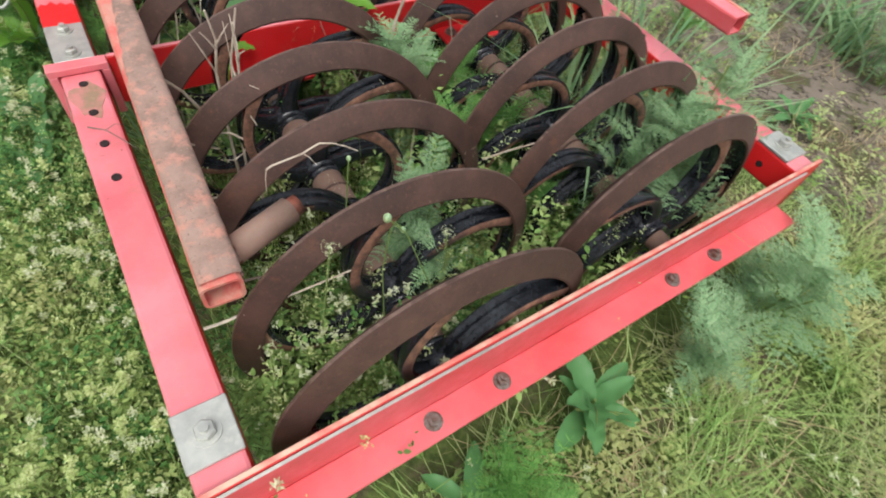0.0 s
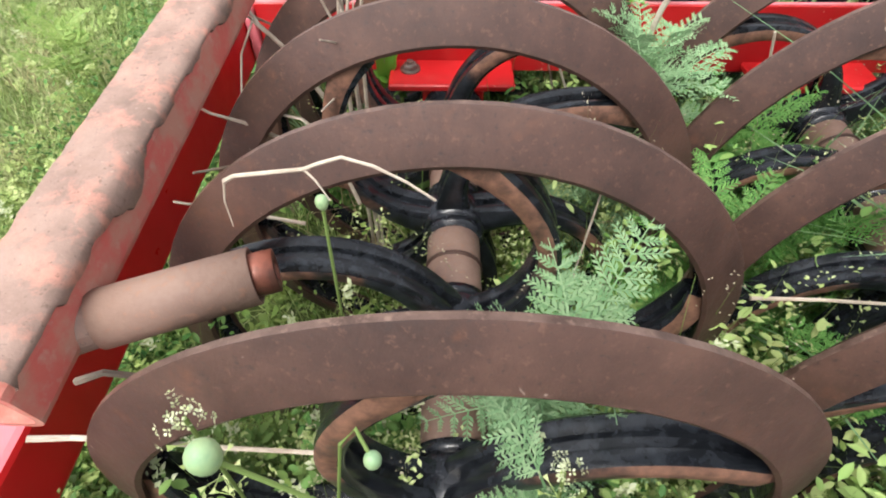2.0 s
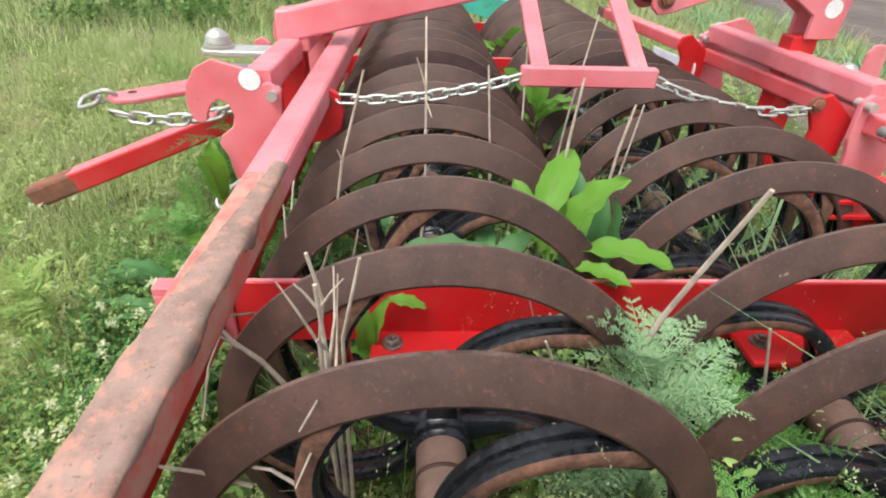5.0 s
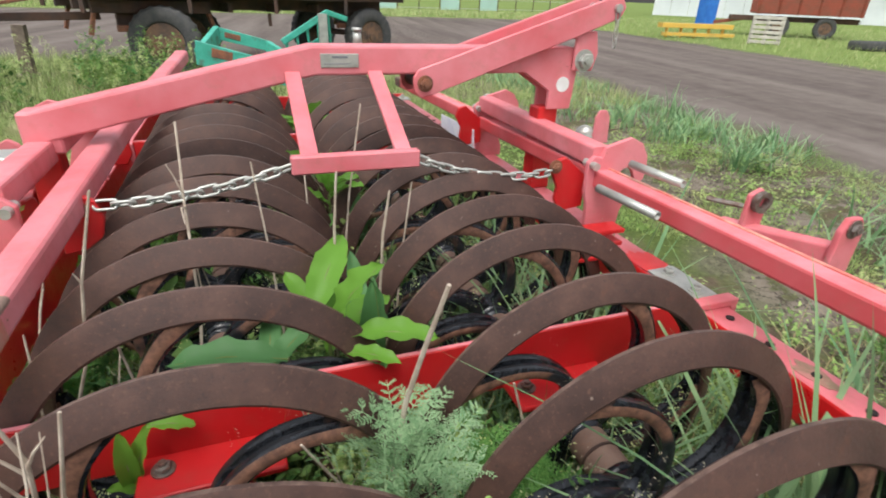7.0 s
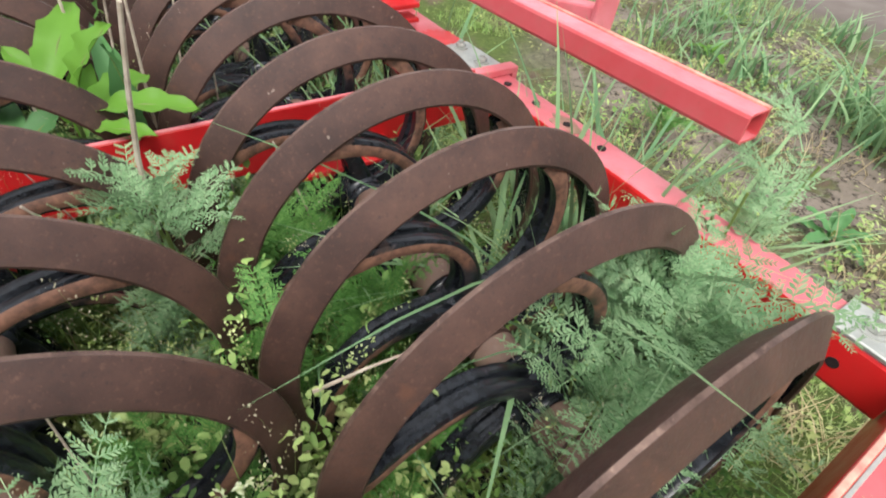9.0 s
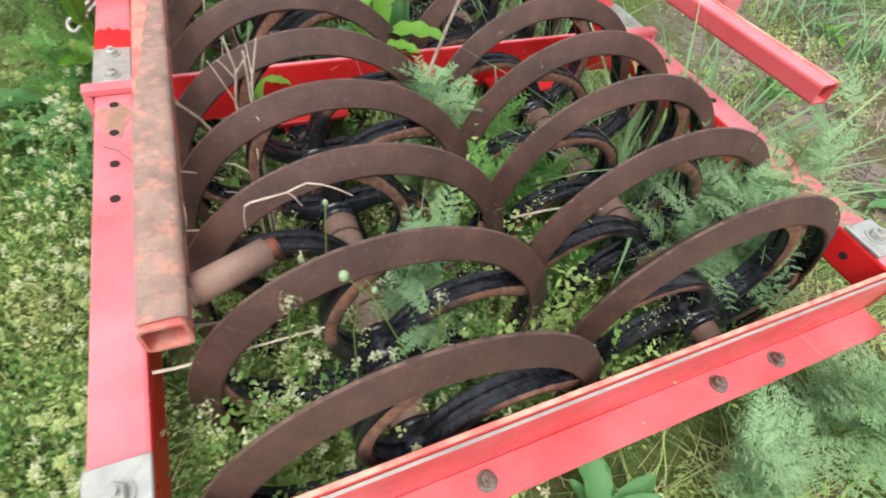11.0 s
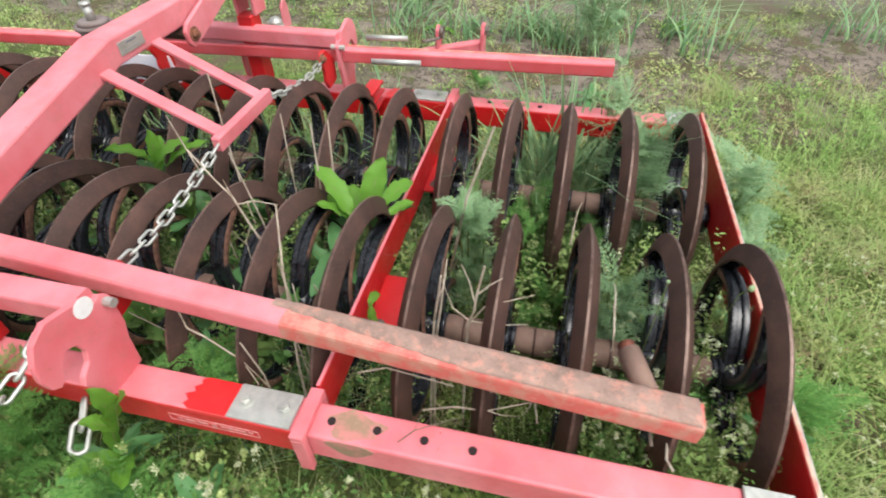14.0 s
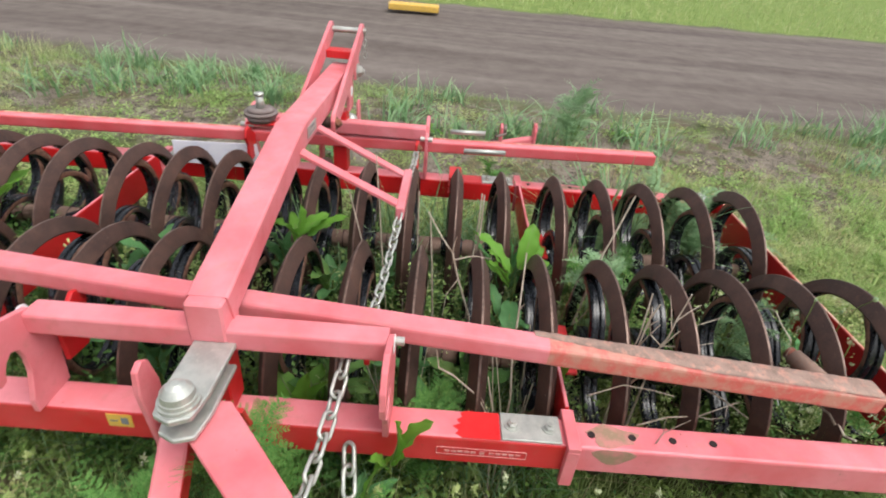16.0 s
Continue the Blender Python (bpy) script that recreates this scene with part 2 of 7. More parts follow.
STRAW = two_tone("dry_stalk", (0.54, 0.47, 0.38), (0.38, 0.31, 0.24), 30.0, 0.4, 0.6, 0.8, 0.0, 0.4, 150.0)

GRASS = leaf_mat("grass_blade", (0.20, 0.32, 0.085), (0.46, 0.55, 0.24), (0.58, 0.52, 0.32))
GRASSR = leaf_mat("lush_grass_blade", (0.17, 0.33, 0.080), (0.39, 0.54, 0.18), (0.52, 0.54, 0.25))
BLUEGRASS = leaf_mat("bluish_cereal_blade", (0.15, 0.30, 0.14), (0.31, 0.46, 0.23), None)
# weed green darkened with the shade between the rings; VERGE is the paler version
WEEDSHADE = leaf_mat("shade_toned_weed_leaf", (0.030, 0.105, 0.022), (0.21, 0.37, 0.085), (0.30, 0.37, 0.10))
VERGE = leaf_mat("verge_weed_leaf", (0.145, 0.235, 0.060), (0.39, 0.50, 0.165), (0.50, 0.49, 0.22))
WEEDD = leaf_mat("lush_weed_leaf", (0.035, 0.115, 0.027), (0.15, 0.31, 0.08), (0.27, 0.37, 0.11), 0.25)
FERN = leaf_mat("feathery_leaf", (0.17, 0.32, 0.15), (0.33, 0.48, 0.265), None)
FERNV = leaf_mat("yellowish_feathery_leaf", (0.20, 0.33, 0.08), (0.36, 0.47, 0.15), None)
FERND = leaf_mat("fresh_feathery_leaf", (0.08, 0.23, 0.05), (0.19, 0.39, 0.10), None)
STRAWLEAF = leaf_mat("dead_grass_blade", (0.34, 0.26, 0.14), (0.58, 0.48, 0.29), None, 0.2, 0.7)
BROAD = leaf_mat("broad_leaf", (0.11, 0.28, 0.035), (0.20, 0.41, 0.06), None, 0.38, 0.38)
BROADB = leaf_mat("bluish_broad_leaf", (0.075, 0.22, 0.075), (0.17, 0.36, 0.14), None, 0.35, 0.38)
PETAL = leaf_mat("white_petal", (0.42, 0.49, 0.24), (0.66, 0.69, 0.49), None, 0.3)
POD = leaf_mat("pale_seed_pod", (0.36, 0.47, 0.15), (0.60, 0.66, 0.33), None, 0.3)
SEED = leaf_mat("pale_seed", (0.38, 0.34, 0.22), (0.55, 0.50, 0.36), None, 0.3)
CAPSULE = two_tone("pale_green_capsule", (0.20, 0.32, 0.17), (0.30, 0.40, 0.20), 60.0, 0.4, 0.6, 0.5)
STALK = leaf_mat("green_stalk", (0.14, 0.22, 0.06), (0.24, 0.30, 0.10), None, 0.15)


def ground_material():
    """Weedy earth near the machine, bare clay strip, dark dirt road and yard, meadow beyond."""
    m, nt, b = nodes_of("ground_earth")
    L = nt.links.new
    geo = nt.nodes.new("ShaderNodeNewGeometry")
    sep = nt.nodes.new("ShaderNodeSeparateXYZ")
    L(geo.outputs["Position"], sep.inputs[0])

    def math_(op, a, c=None):
        n = nt.nodes.new("ShaderNodeMath")
        n.operation = op
        for i, v in enumerate((a, c)):
            if v is None:
                continue
            if isinstance(v, (int, float)):
                n.inputs[i].default_value = v
            else:
                L(v, n.inputs[i])
        return n.outputs[0]

    def step(v, lo, hi):
        n = nt.nodes.new("ShaderNodeMapRange")
        n.interpolation_type = "SMOOTHSTEP"
        n.inputs[1].default_value, n.inputs[2].default_value = lo, hi
        L(v, n.inputs[0])
        return n.outputs[0]
    big = noise_node(nt, 0.55, 5.0, 0.6, coord="World")
    mid = noise_node(nt, 3.2, 6.0, 0.65, coord="World")
    fine = noise_node(nt, 38.0, 6.0, 0.7, coord="World")
    wob = math_("MULTIPLY", math_("SUBTRACT", big.outputs[0], 0.5), 2.4)
    x = math_("ADD", math_("SUBTRACT", sep.outputs[0], math_("MULTIPLY", math_("MAXIMUM", sep.outputs[1], 0.0), 0.13)), wob)
    y = math_("ADD", sep.outputs[1], wob)
    soil = ramp(nt, fine.outputs[0], [(0.25, (0.075, 0.055, 0.038)), (0.75, (0.17, 0.13, 0.09))]).outputs[0]
    green = ramp(nt, fine.outputs[0], [(0.30, (0.045, 0.072, 0.02)), (0.72, (0.14, 0.185, 0.052))]).outputs[0]
    gm = step(mid.outputs[0], 0.36, 0.50)
    col = mixc(nt, gm, soil, green)
    clay = ramp(nt, mid.outputs[0], [(0.30, (0.15, 0.12, 0.095)), (0.70, (0.26, 0.22, 0.18))]).outputs[0]
    strip = math_("MULTIPLY", math_("MULTIPLY", step(x, 2.3, 2.8), math_("SUBTRACT", 1.0, step(x, 4.3, 4.9))), step(mid.outputs[0], 0.42, 0.50))
    col = mixc(nt, strip, col, clay)
    # the road: packed earth with wheel tracks drawn out along it
    lane = nt.nodes.new("ShaderNodeCombineXYZ")
    L(math_("MULTIPLY", math_("SUBTRACT", sep.outputs[0], math_("MULTIPLY", math_("MAXIMUM", sep.outputs[1], 0.0), 0.13)), 1.5), lane.inputs[0])
    L(math_("MULTIPLY", sep.outputs[1], 0.10), lane.inputs[1])
    track = nt.nodes.new("ShaderNodeTexNoise")
    track.inputs["Scale"].default_value, track.inputs["Detail"].default_value = 1.0, 6.0
    L(lane.outputs[0], track.inputs["Vector"])
    packed = math_("ADD", math_("MULTIPLY", track.outputs[0], 0.65), math_("MULTIPLY", mid.outputs[0], 0.35))
    road = ramp(nt, packed, [(0.34, (0.082, 0.066, 0.058)), (0.50, (0.135, 0.112, 0.099)), (0.66, (0.185, 0.158, 0.142))]).outputs[0]
    inroad = math_("MULTIPLY", step(x, 4.5, 5.2), math_("SUBTRACT", 1.0, step(x, 12.3, 12.9)))
    yard = math_("MULTIPLY", math_("MULTIPLY", step(y, 9.3, 10.6), math_("SUBTRACT", 1.0, step(y, 27.0, 29.0))), math_("SUBTRACT", 1.0, step(x, 12.3, 12.9)))
    rm = math_("MAXIMUM", inroad, yard)
    col = mixc(nt, rm, col, road)
    meadow = ramp(nt, mid.outputs[0], [(0.30, (0.10, 0.17, 0.04)), (0.70, (0.22, 0.27, 0.08))]).outputs[0]
    far = math_("MAXIMUM", step(x, 12.4, 12.9), step(y, 27.5, 29.0))
    col = mixc(nt, far, col, meadow)
    # drying cracks in the bare clay
    vor = nt.nodes.new("ShaderNodeTexVoronoi")
    vor.feature = "DISTANCE_TO_EDGE"
    vor.inputs["Scale"].default_value = 6.0
    mp = nt.nodes.new("ShaderNodeVectorMath")
    mp.operation = "ADD"
    L(geo.outputs["Position"], mp.inputs[0])
    L(mid.outputs["Color"], mp.inputs[1])
    L(mp.outputs[0], vor.inputs["Vector"])
    crack = math_("MULTIPLY", math_("SUBTRACT", 1.0, step(vor.outputs[0], 0.01, 0.05)), strip)
    col = mixc(nt, crack, col, (0.05, 0.04, 0.03))
    L(col, b.inputs["Base Color"])
    b.inputs["Roughness"].default_value = 0.95
    b.inputs["Specular IOR Level"].default_value = 0.15
    hgt = math_("MULTIPLY", math_("SUBTRACT", fine.outputs[0], crack), math_("SUBTRACT", 1.0, math_("MULTIPLY", rm, 0.94)))
    bump(nt, b, hgt, 0.8, 0.02)
    return m


GROUND = ground_material()

# ---- mesh helpers ----
def finish(name, bm, mat, parent=None, label="", smooth=False):
    me = bpy.data.meshes.new(name)
    bm.normal_update()
    bm.to_mesh(me)
    bm.free()
    for mm in (mat if isinstance(mat, (list, tuple)) else [mat]):
        me.materials.append(mm)
    if smooth:
        me.polygons.foreach_set("use_smooth", [True] * len(me.polygons))
    ob = new(name, me)
    if parent:
        ob.parent = parent
    if label:
        tagged(ob, label)
    return ob


def part(name, bm, mat, parent, label="", smooth=False):
    return finish(name, bm, mat, parent, label, smooth)


def bevel_all(bm, w, seg=1):
    if w > 0:
        bmesh.ops.bevel(bm, geom=list(bm.edges), offset=w, segments=seg, affect="EDGES", profile=0.6)


def box(x0, x1, y0, y1, z0, z1, bev=0.003):
    bm = bmesh.new()
    bmesh.ops.create_cube(bm, size=1, matrix=Matrix.LocRotScale(((x0 + x1) / 2, (y0 + y1) / 2, (z0 + z1) / 2), None, (abs(x1 - x0), abs(y1 - y0), abs(z1 - z0))))
    bevel_all(bm, bev)
    return bm


def merge(*bms):
    out = bms[0]
    for o in bms[1:]:
        me = bpy.data.meshes.new("tmp")
        o.to_mesh(me)
        o.free()
        out.from_mesh(me)
        bpy.data.meshes.remove(me)
    return out


def frame_of(a, b, up=(0, 0, 1)):
    """Axes at a with local y towards b and z as near up as can be."""
    a, b = Vector(a), Vector(b)
    y = (b - a).normalized()
    u = Vector(up)
    if abs(y.dot(u)) > 0.98:
        u = Vector((1, 0, 0))
    x = y.cross(u).normalized()
    z = x.cross(y)
    return Matrix((x, y, z)).transposed().to_4x4(), (b - a).length, a


def beam(a, b, w, h, bev=0.008, wall=0.0, seg=2, up=(0, 0, 1)):
    """Rectangular tube from a to b (axis), w wide, h high; wall > 0 leaves its ends open."""
    rot, ln, org = frame_of(a, b, up)
    bm = bmesh.new()
    bmesh.ops.create_cube(bm, size=1, matrix=Matrix.Translation((0, ln / 2, 0)) @ Matrix.Diagonal((w, ln, h, 1)))
    longs = [e for e in bm.edges if abs((e.verts[0].co - e.verts[1].co).normalized().y) > 0.9]
    if wall > 0:
        bmesh.ops.delete(bm, geom=[f for f in bm.faces if abs(f.normal.y) > 0.9], context="FACES_ONLY")
    if bev > 0:
        bmesh.ops.bevel(bm, geom=[e for e in bm.edges if e.is_valid and e in longs], offset=bev, segments=seg, affect="EDGES", profile=0.5)
    if wall > 0:
        bmesh.ops.solidify(bm, geom=list(bm.faces), thickness=wall)
    bmesh.ops.transform(bm, matrix=Matrix.Translation(org) @ rot, verts=bm.verts)
    return bm


def rod(a, b, r, n=12, r2=None, hollow=0.0, bev=0.0):
    rot, ln, org = frame_of(a, b)
    bm = bmesh.new()
    r2 = r if r2 is None else r2
    rings = []
    prof = [(r, 0), (r2, ln)]
    if hollow > 0:
        prof += [(r2 - hollow, ln), (r - hollow, 0)]
    for rr, yy in prof:
        rings.append([bm.verts.new((rr * math.cos(2 * math.pi * i / n), yy, rr * math.sin(2 * math.pi * i / n))) for i in range(n)])
    pairs = [(0, 1)] if hollow <= 0 else [(0, 1), (1, 2), (2, 3), (3, 0)]
    for p, q in pairs:
        for i in range(n):
            j = (i + 1) % n
            bm.faces.new((rings[p][i], rings[q][i], rings[q][j], rings[p][j]))
    if hollow <= 0:
        bm.faces.new(rings[0])
        bm.faces.new(list(reversed(rings[1])))
    bmesh.ops.recalc_face_normals(bm, faces=bm.faces)
    if bev > 0:
        bmesh.ops.bevel(bm, geom=[e for e in bm.edges if len({round(v.co.y, 5) for v in e.verts}) == 1], offset=bev, segments=1, affect="EDGES")
    bmesh.ops.transform(bm, matrix=Matrix.Translation(org) @ rot, verts=bm.verts)
    return bm


def hexhead(c, axis, r=0.016, h=0.012, washer=True):
    """Bolt head with washer at c, pointing along axis."""
    c, axis = Vector(c), Vector(axis).normalized()
    bm = rod(c + axis * 0.003, c + axis * (0.003 + h), r, 6, bev=0.0015)
    tip = rod(c + axis * (0.003 + h), c + axis * (0.003 + h * 1.6), r * 0.5, 8)
    if washer:
        return merge(rod(c - axis * 0.002, c + axis * 0.003, r * 1.45, 14), bm, tip)
    return merge(bm, tip)


def plate(outline, axis, at, thick, bev=0.003):
    """A flat plate: outline as (u, v) pairs in the plane square to axis, centred at `at` along it."""
    bm = bmesh.new()
    def co(u, v, d):
        return {"x": (d, u, v), "y": (u, d, v), "z": (u, v, d)}[axis]
    lo = [bm.verts.new(co(u, v, at - thick / 2)) for u, v in outline]
    hi = [bm.verts.new(co(u, v, at + thick / 2)) for u, v in outline]
    bm.faces.new(lo)
    bm.faces.new(list(reversed(hi)))
    n = len(outline)
    for i in range(n):
        j = (i + 1) % n
        bm.faces.new((lo[i], hi[i], hi[j], lo[j]))
    bmesh.ops.recalc_face_normals(bm, faces=bm.faces)
    bevel_all(bm, bev)
    return bm


def disc(c, axis, r, thick=0.003, n=20):
    c, axis = Vector(c), Vector(axis).normalized()
    return rod(c, c + axis * thick, r, n)


def sweep(points, radius, n=6, taper=None, squash=1.0):
    """A round bar along points; taper gives the radius factor at each point."""
    bm = bmesh.new()
    pts = [Vector(p) for p in points]
    rings = []
    for i, p in enumerate(pts):
        d = (pts[min(i + 1, len(pts) - 1)] - pts[max(i - 1, 0)]).normalized()
        u = Vector((0, 0, 1)) if abs(d.z) < 0.9 else Vector((1, 0, 0))
        s = d.cross(u).normalized()
        v = s.cross(d)
        r = radius * (taper[i] if taper else 1.0)
        rings.append([bm.verts.new(p + s * r * math.cos(2 * math.pi * k / n) + v * r * squash * math.sin(2 * math.pi * k / n)) for k in range(n)])
    for a, b in zip(rings, rings[1:]):
        for k in range(n):
            bm.faces.new((a[k], a[(k + 1) % n], b[(k + 1) % n], b[k]))
    bm.faces.new(list(reversed(rings[0])))
    bm.faces.new(rings[-1])
    bmesh.ops.recalc_face_normals(bm, faces=bm.faces)
    return bm


def empty(name, label, category, at=(0, 0, 0), group="", kind=""):
    ob = new(name)
    ob.location = at
    ob.empty_display_size = 0.1
    return tagged(ob, label, category, group, kind)


# ---- ground ----
def build_ground():
    def axis(lo, hi, step_):
        near = list(np.arange(lo, hi, step_))
        a, d, out = lo, step_, []
        while a > -400:
            d *= 1.35
            a -= d
            out.insert(0, a)
        a, d, end = near[-1], step_, []
        while a < 400:
            d *= 1.35
            a += d
            end.append(a)
        return out + near + end
    xs, ys = axis(-4, 9, 0.13), axis(-4, 10, 0.13)
    verts = []
    for yy in ys:
        for xx in xs:
            r = max(abs(xx - 1), abs(yy - 1))
            z = 0.018 * noise.noise(Vector((xx * 2.1, yy * 2.1, 0))) + 0.012 * noise.noise(Vector((xx * 6, yy * 6, 3)))
            z *= 1.0 if r < 6 else 0.6
            verts.append((xx, yy, z))
    nx = len(xs)
    faces = [(j * nx + i, j * nx + i + 1, (j + 1) * nx + i + 1, (j + 1) * nx + i) for j in range(len(ys) - 1) for i in range(nx - 1)]
    me = bpy.data.meshes.new("ground")
    me.from_pydata(verts, [], faces)
    me.polygons.foreach_set("use_smooth", [True] * len(me.polygons))
    me.materials.append(GROUND)
    return tagged(new("ground", me), "weedy earth with a bare clay strip and a dark dirt road", "ground", kind="structure")


build_ground()

# ---- the ring roller ----
YC = 0.98                 # middle of the machine, along its beams
XL, XR = 0.0, 1.592       # the two long beams
SX, SZ = (0.443, 1.148), 0.275   # the two shafts
TOP = 0.43                # top of the beams
R = 0.367
roller = empty("ring_roller", "red steel double packer-ring roller with rusty rings standing in weeds", "farm roller", (0.8, YC, 0))
roller.matrix_world = Matrix.Translation((0, 0, 0.06))


def mirror_y(y):
    return 2 * YC - y


def fade_and_sheen(ob, side=None, inward=0):
    """Upward faces keep the bleached paint, sky sheen mixed into its pink; the sides keep more of the red."""
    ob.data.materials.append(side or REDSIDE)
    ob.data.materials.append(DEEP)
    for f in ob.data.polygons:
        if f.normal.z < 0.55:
            # inward faces get the brighter red to offset the shade on them
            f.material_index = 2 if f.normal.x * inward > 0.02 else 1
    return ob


def build_frame():
    for x in (XL, XR):
        side = "left" if x == XL else "right"
        lab = "faded pink-red square tube beam"
        inn = 0.055 if x == XL else -0.055
        fade_and_sheen(part("beam", beam((x, 0.06, TOP - 0.05), (x, mirror_y(0.06), TOP - 0.05), 0.092, 0.10), PINK, roller, lab), None, inn)
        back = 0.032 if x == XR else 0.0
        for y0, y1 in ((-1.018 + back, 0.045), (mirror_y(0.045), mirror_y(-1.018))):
            ext = fade_and_sheen(part("beam_extension", beam((x, y0, TOP - 0.052), (x, y1, TOP - 0.052), 0.088, 0.096), PINK, roller, lab), PINK, inn)
        for sgn in (1, -1):
            f = (lambda y: y) if sgn > 0 else mirror_y
            # adjusting holes
            for k in range(4):
                part("hole", rod((x, f(-0.11 * k), TOP - 0.0035), (x, f(-0.11 * k), TOP - 0.0005), 0.010, 14), DARK, ext)
            for k in range(2 if x == XR else 0):
                part("hole", rod((x + inn * 0.79, f(-0.93 + back + 0.3 * k), 0.375), (x + inn * 0.82, f(-0.93 + back + 0.3 * k), 0.375), 0.010, 12), DARK, ext)
            # end cover plate with one bolt
            p = part("clamp_plate", box(x - 0.045, x + 0.045, f(-0.985 + back), f(-0.885 + back), TOP - 0.003, TOP + 0.006, 0.002), ZINC, roller, "galvanised clamp plate")
            part("bolt", hexhead((x, f(-0.935 + back), TOP + 0.006), (0, 0, 1), 0.017, 0.014), ZINC, p)
            # inner plate with two bolts
            p = part("clamp_plate", box(x - 0.044, x + 0.044, f(0.085), f(0.245), TOP + 0.001, TOP + 0.008, 0.002), ZINC, roller, "galvanised clamp plate")
            for yy in (0.115, 0.215):
                part("bolt", hexhead((x, f(yy), TOP + 0.008), (0, 0, 1), 0.014, 0.010), ZINC, p)
            # fresh paint where a strap used to lie
            part("paint_patch", plate([(x + 0.0435 * s, f(y)) for s, y in ((-1, 0.248), (1, 0.248), (1, 0.338), (0.8, 0.352), (0.55, 0.345), (0.3, 0.362), (0.05, 0.350), (-0.2, 0.372), (-0.5, 0.356), (-0.75, 0.365), (-1, 0.345))], "z", TOP + 0.0008, 0.0022, 0), DEEP, roller, "unfaded red paint patch")
            # welded collar
            c = 0.058
            part("collar", merge(box(x - 0.066, x + 0.066, f(c - 0.017), f(c + 0.017), TOP - 0.002, TOP + 0.016, 0.002),
                                 box(x - 0.066, x - 0.047, f(c - 0.017), f(c + 0.017), TOP - 0.135, TOP - 0.002, 0.002),
                                 box(x + 0.047, x + 0.066, f(c - 0.017), f(c + 0.017), TOP - 0.135, TOP - 0.002, 0.002)), PINK, roller)
    for x, y, w, ln in ((XL, -0.06, 0.07, 0.13), (XR, -0.22, 0.05, 0.10)):
        o = [(x + 0.5 * w * math.cos(a) * (1 + 0.25 * math.sin(3 * a)), y + 0.5 * ln * math.sin(a) * (1 + 0.2 * math.cos(5 * a))) for a in [k * math.pi / 10 for k in range(20)]]
        part("mud_stain", plate(o, "z", TOP - 0.0036, 0.0016, 0), MUDFILM, roller, "dried mud stain")
    o = [(-0.055 + 0.055 * math.cos(a) * (1 + 0.2 * math.sin(3 * a)), 0.402 + 0.030 * math.sin(a) * (1 + 0.15 * math.cos(4 * a))) for a in [k * math.pi / 9 for k in range(18)]]
    part("mud_stain", plate([(u, min(v, 0.4255)) for u, v in o], "x", XL - 0.0445, 0.0016, 0), MUDFILM, roller, "dried mud stain")
    # cross plates that carry the inner bearings
    for sgn in (1, -1):
        f = (lambda y: y) if sgn > 0 else mirror_y
        cp = part("cross_plate", box(XL + 0.067, XR - 0.067, f(0.052), f(0.064), TOP - 0.115, TOP + 0.022, 0.002), RED, roller, "bright red steel cross plate")
        part("worn_edge", box(XL + 0.067, XR - 0.067, f(0.0535), f(0.0625), TOP + 0.0215, TOP + 0.0245, 0.001), PINK, cp)
        for x in SX:
            ft = part("bearing_foot", box(x - 0.125, x + 0.118, f(-0.042), f(0.0515), TOP - 0.104, TOP - 0.090, 0.003), RED, roller, "red bearing bracket")
            part("bolt", hexhead((x - 0.085, f(0.014), TOP - 0.090), (0, 0, 1), 0.014, 0.01), BOLT, ft)
            part("web", box(x - 0.06, x + 0.06, f(-0.03), f(0.045), SZ, TOP - 0.104, 0.004), RED, ft)
            part("bearing", rod((x, f(-0.04), SZ), (x, f(0.045), SZ), 0.062, 20, bev=0.006), BLACK, ft, "black bearing housing", True)
    # end plates
    for sgn in (1, -1):
        f = (lambda y: y) if sgn > 0 else mirror_y
        skew = Matrix.Translation((0, f(-1.03), 0)) @ Matrix.Rotation(0.020 if sgn > 0 else 0.0, 4, "Z") @ Matrix.Translation((0, -f(-1.03), 0))
        ep = part("end_plate", box(XL - 0.046, XR + 0.046, f(-1.033), f(-1.021), TOP - 0.165, TOP + 0.012, 0.002), RED, roller, "red end plate with rubbed top edge")
        ep.matrix_basis = skew
        part("edge_strip", box(XL - 0.046, XR + 0.046, f(-1.0315), f(-1.0225), TOP + 0.0115, TOP + 0.0150, 0.001), RUSTRED, ep)
        ang = part("outer_angle", merge(box(XL - 0.04, XR - 0.03, f(-1.040), f(-1.0335), TOP - 0.135, TOP + 0.004, 0.001), box(XL - 0.04, XR - 0.03, f(-1.108), f(-1.0402), TOP - 0.137, TOP - 0.127, 0.002)), MIDRED, roller, "faded red outer angle iron")
        ang.matrix_basis = skew
        part("edge_strip", box(XL - 0.04, XR - 0.03, f(-1.0398), f(-1.0337), TOP + 0.0036, TOP + 0.0062, 0.0008), ZINC, ang, "scraped bare edge")
        for x in SX:
            for dx in (-0.084, 0.084):
                part("bolt", hexhead((x + dx, f(-1.072), TOP - 0.127), (0, 0, 1), 0.0135, 0.012), BOLT, ang, "dark rusty bolt head")
            part("bearing", rod((x, f(-1.018), SZ), (x, f(-0.985), SZ), 0.062, 20, bev=0.006), BLACK, ep, "black bearing housing", True)


build_frame()


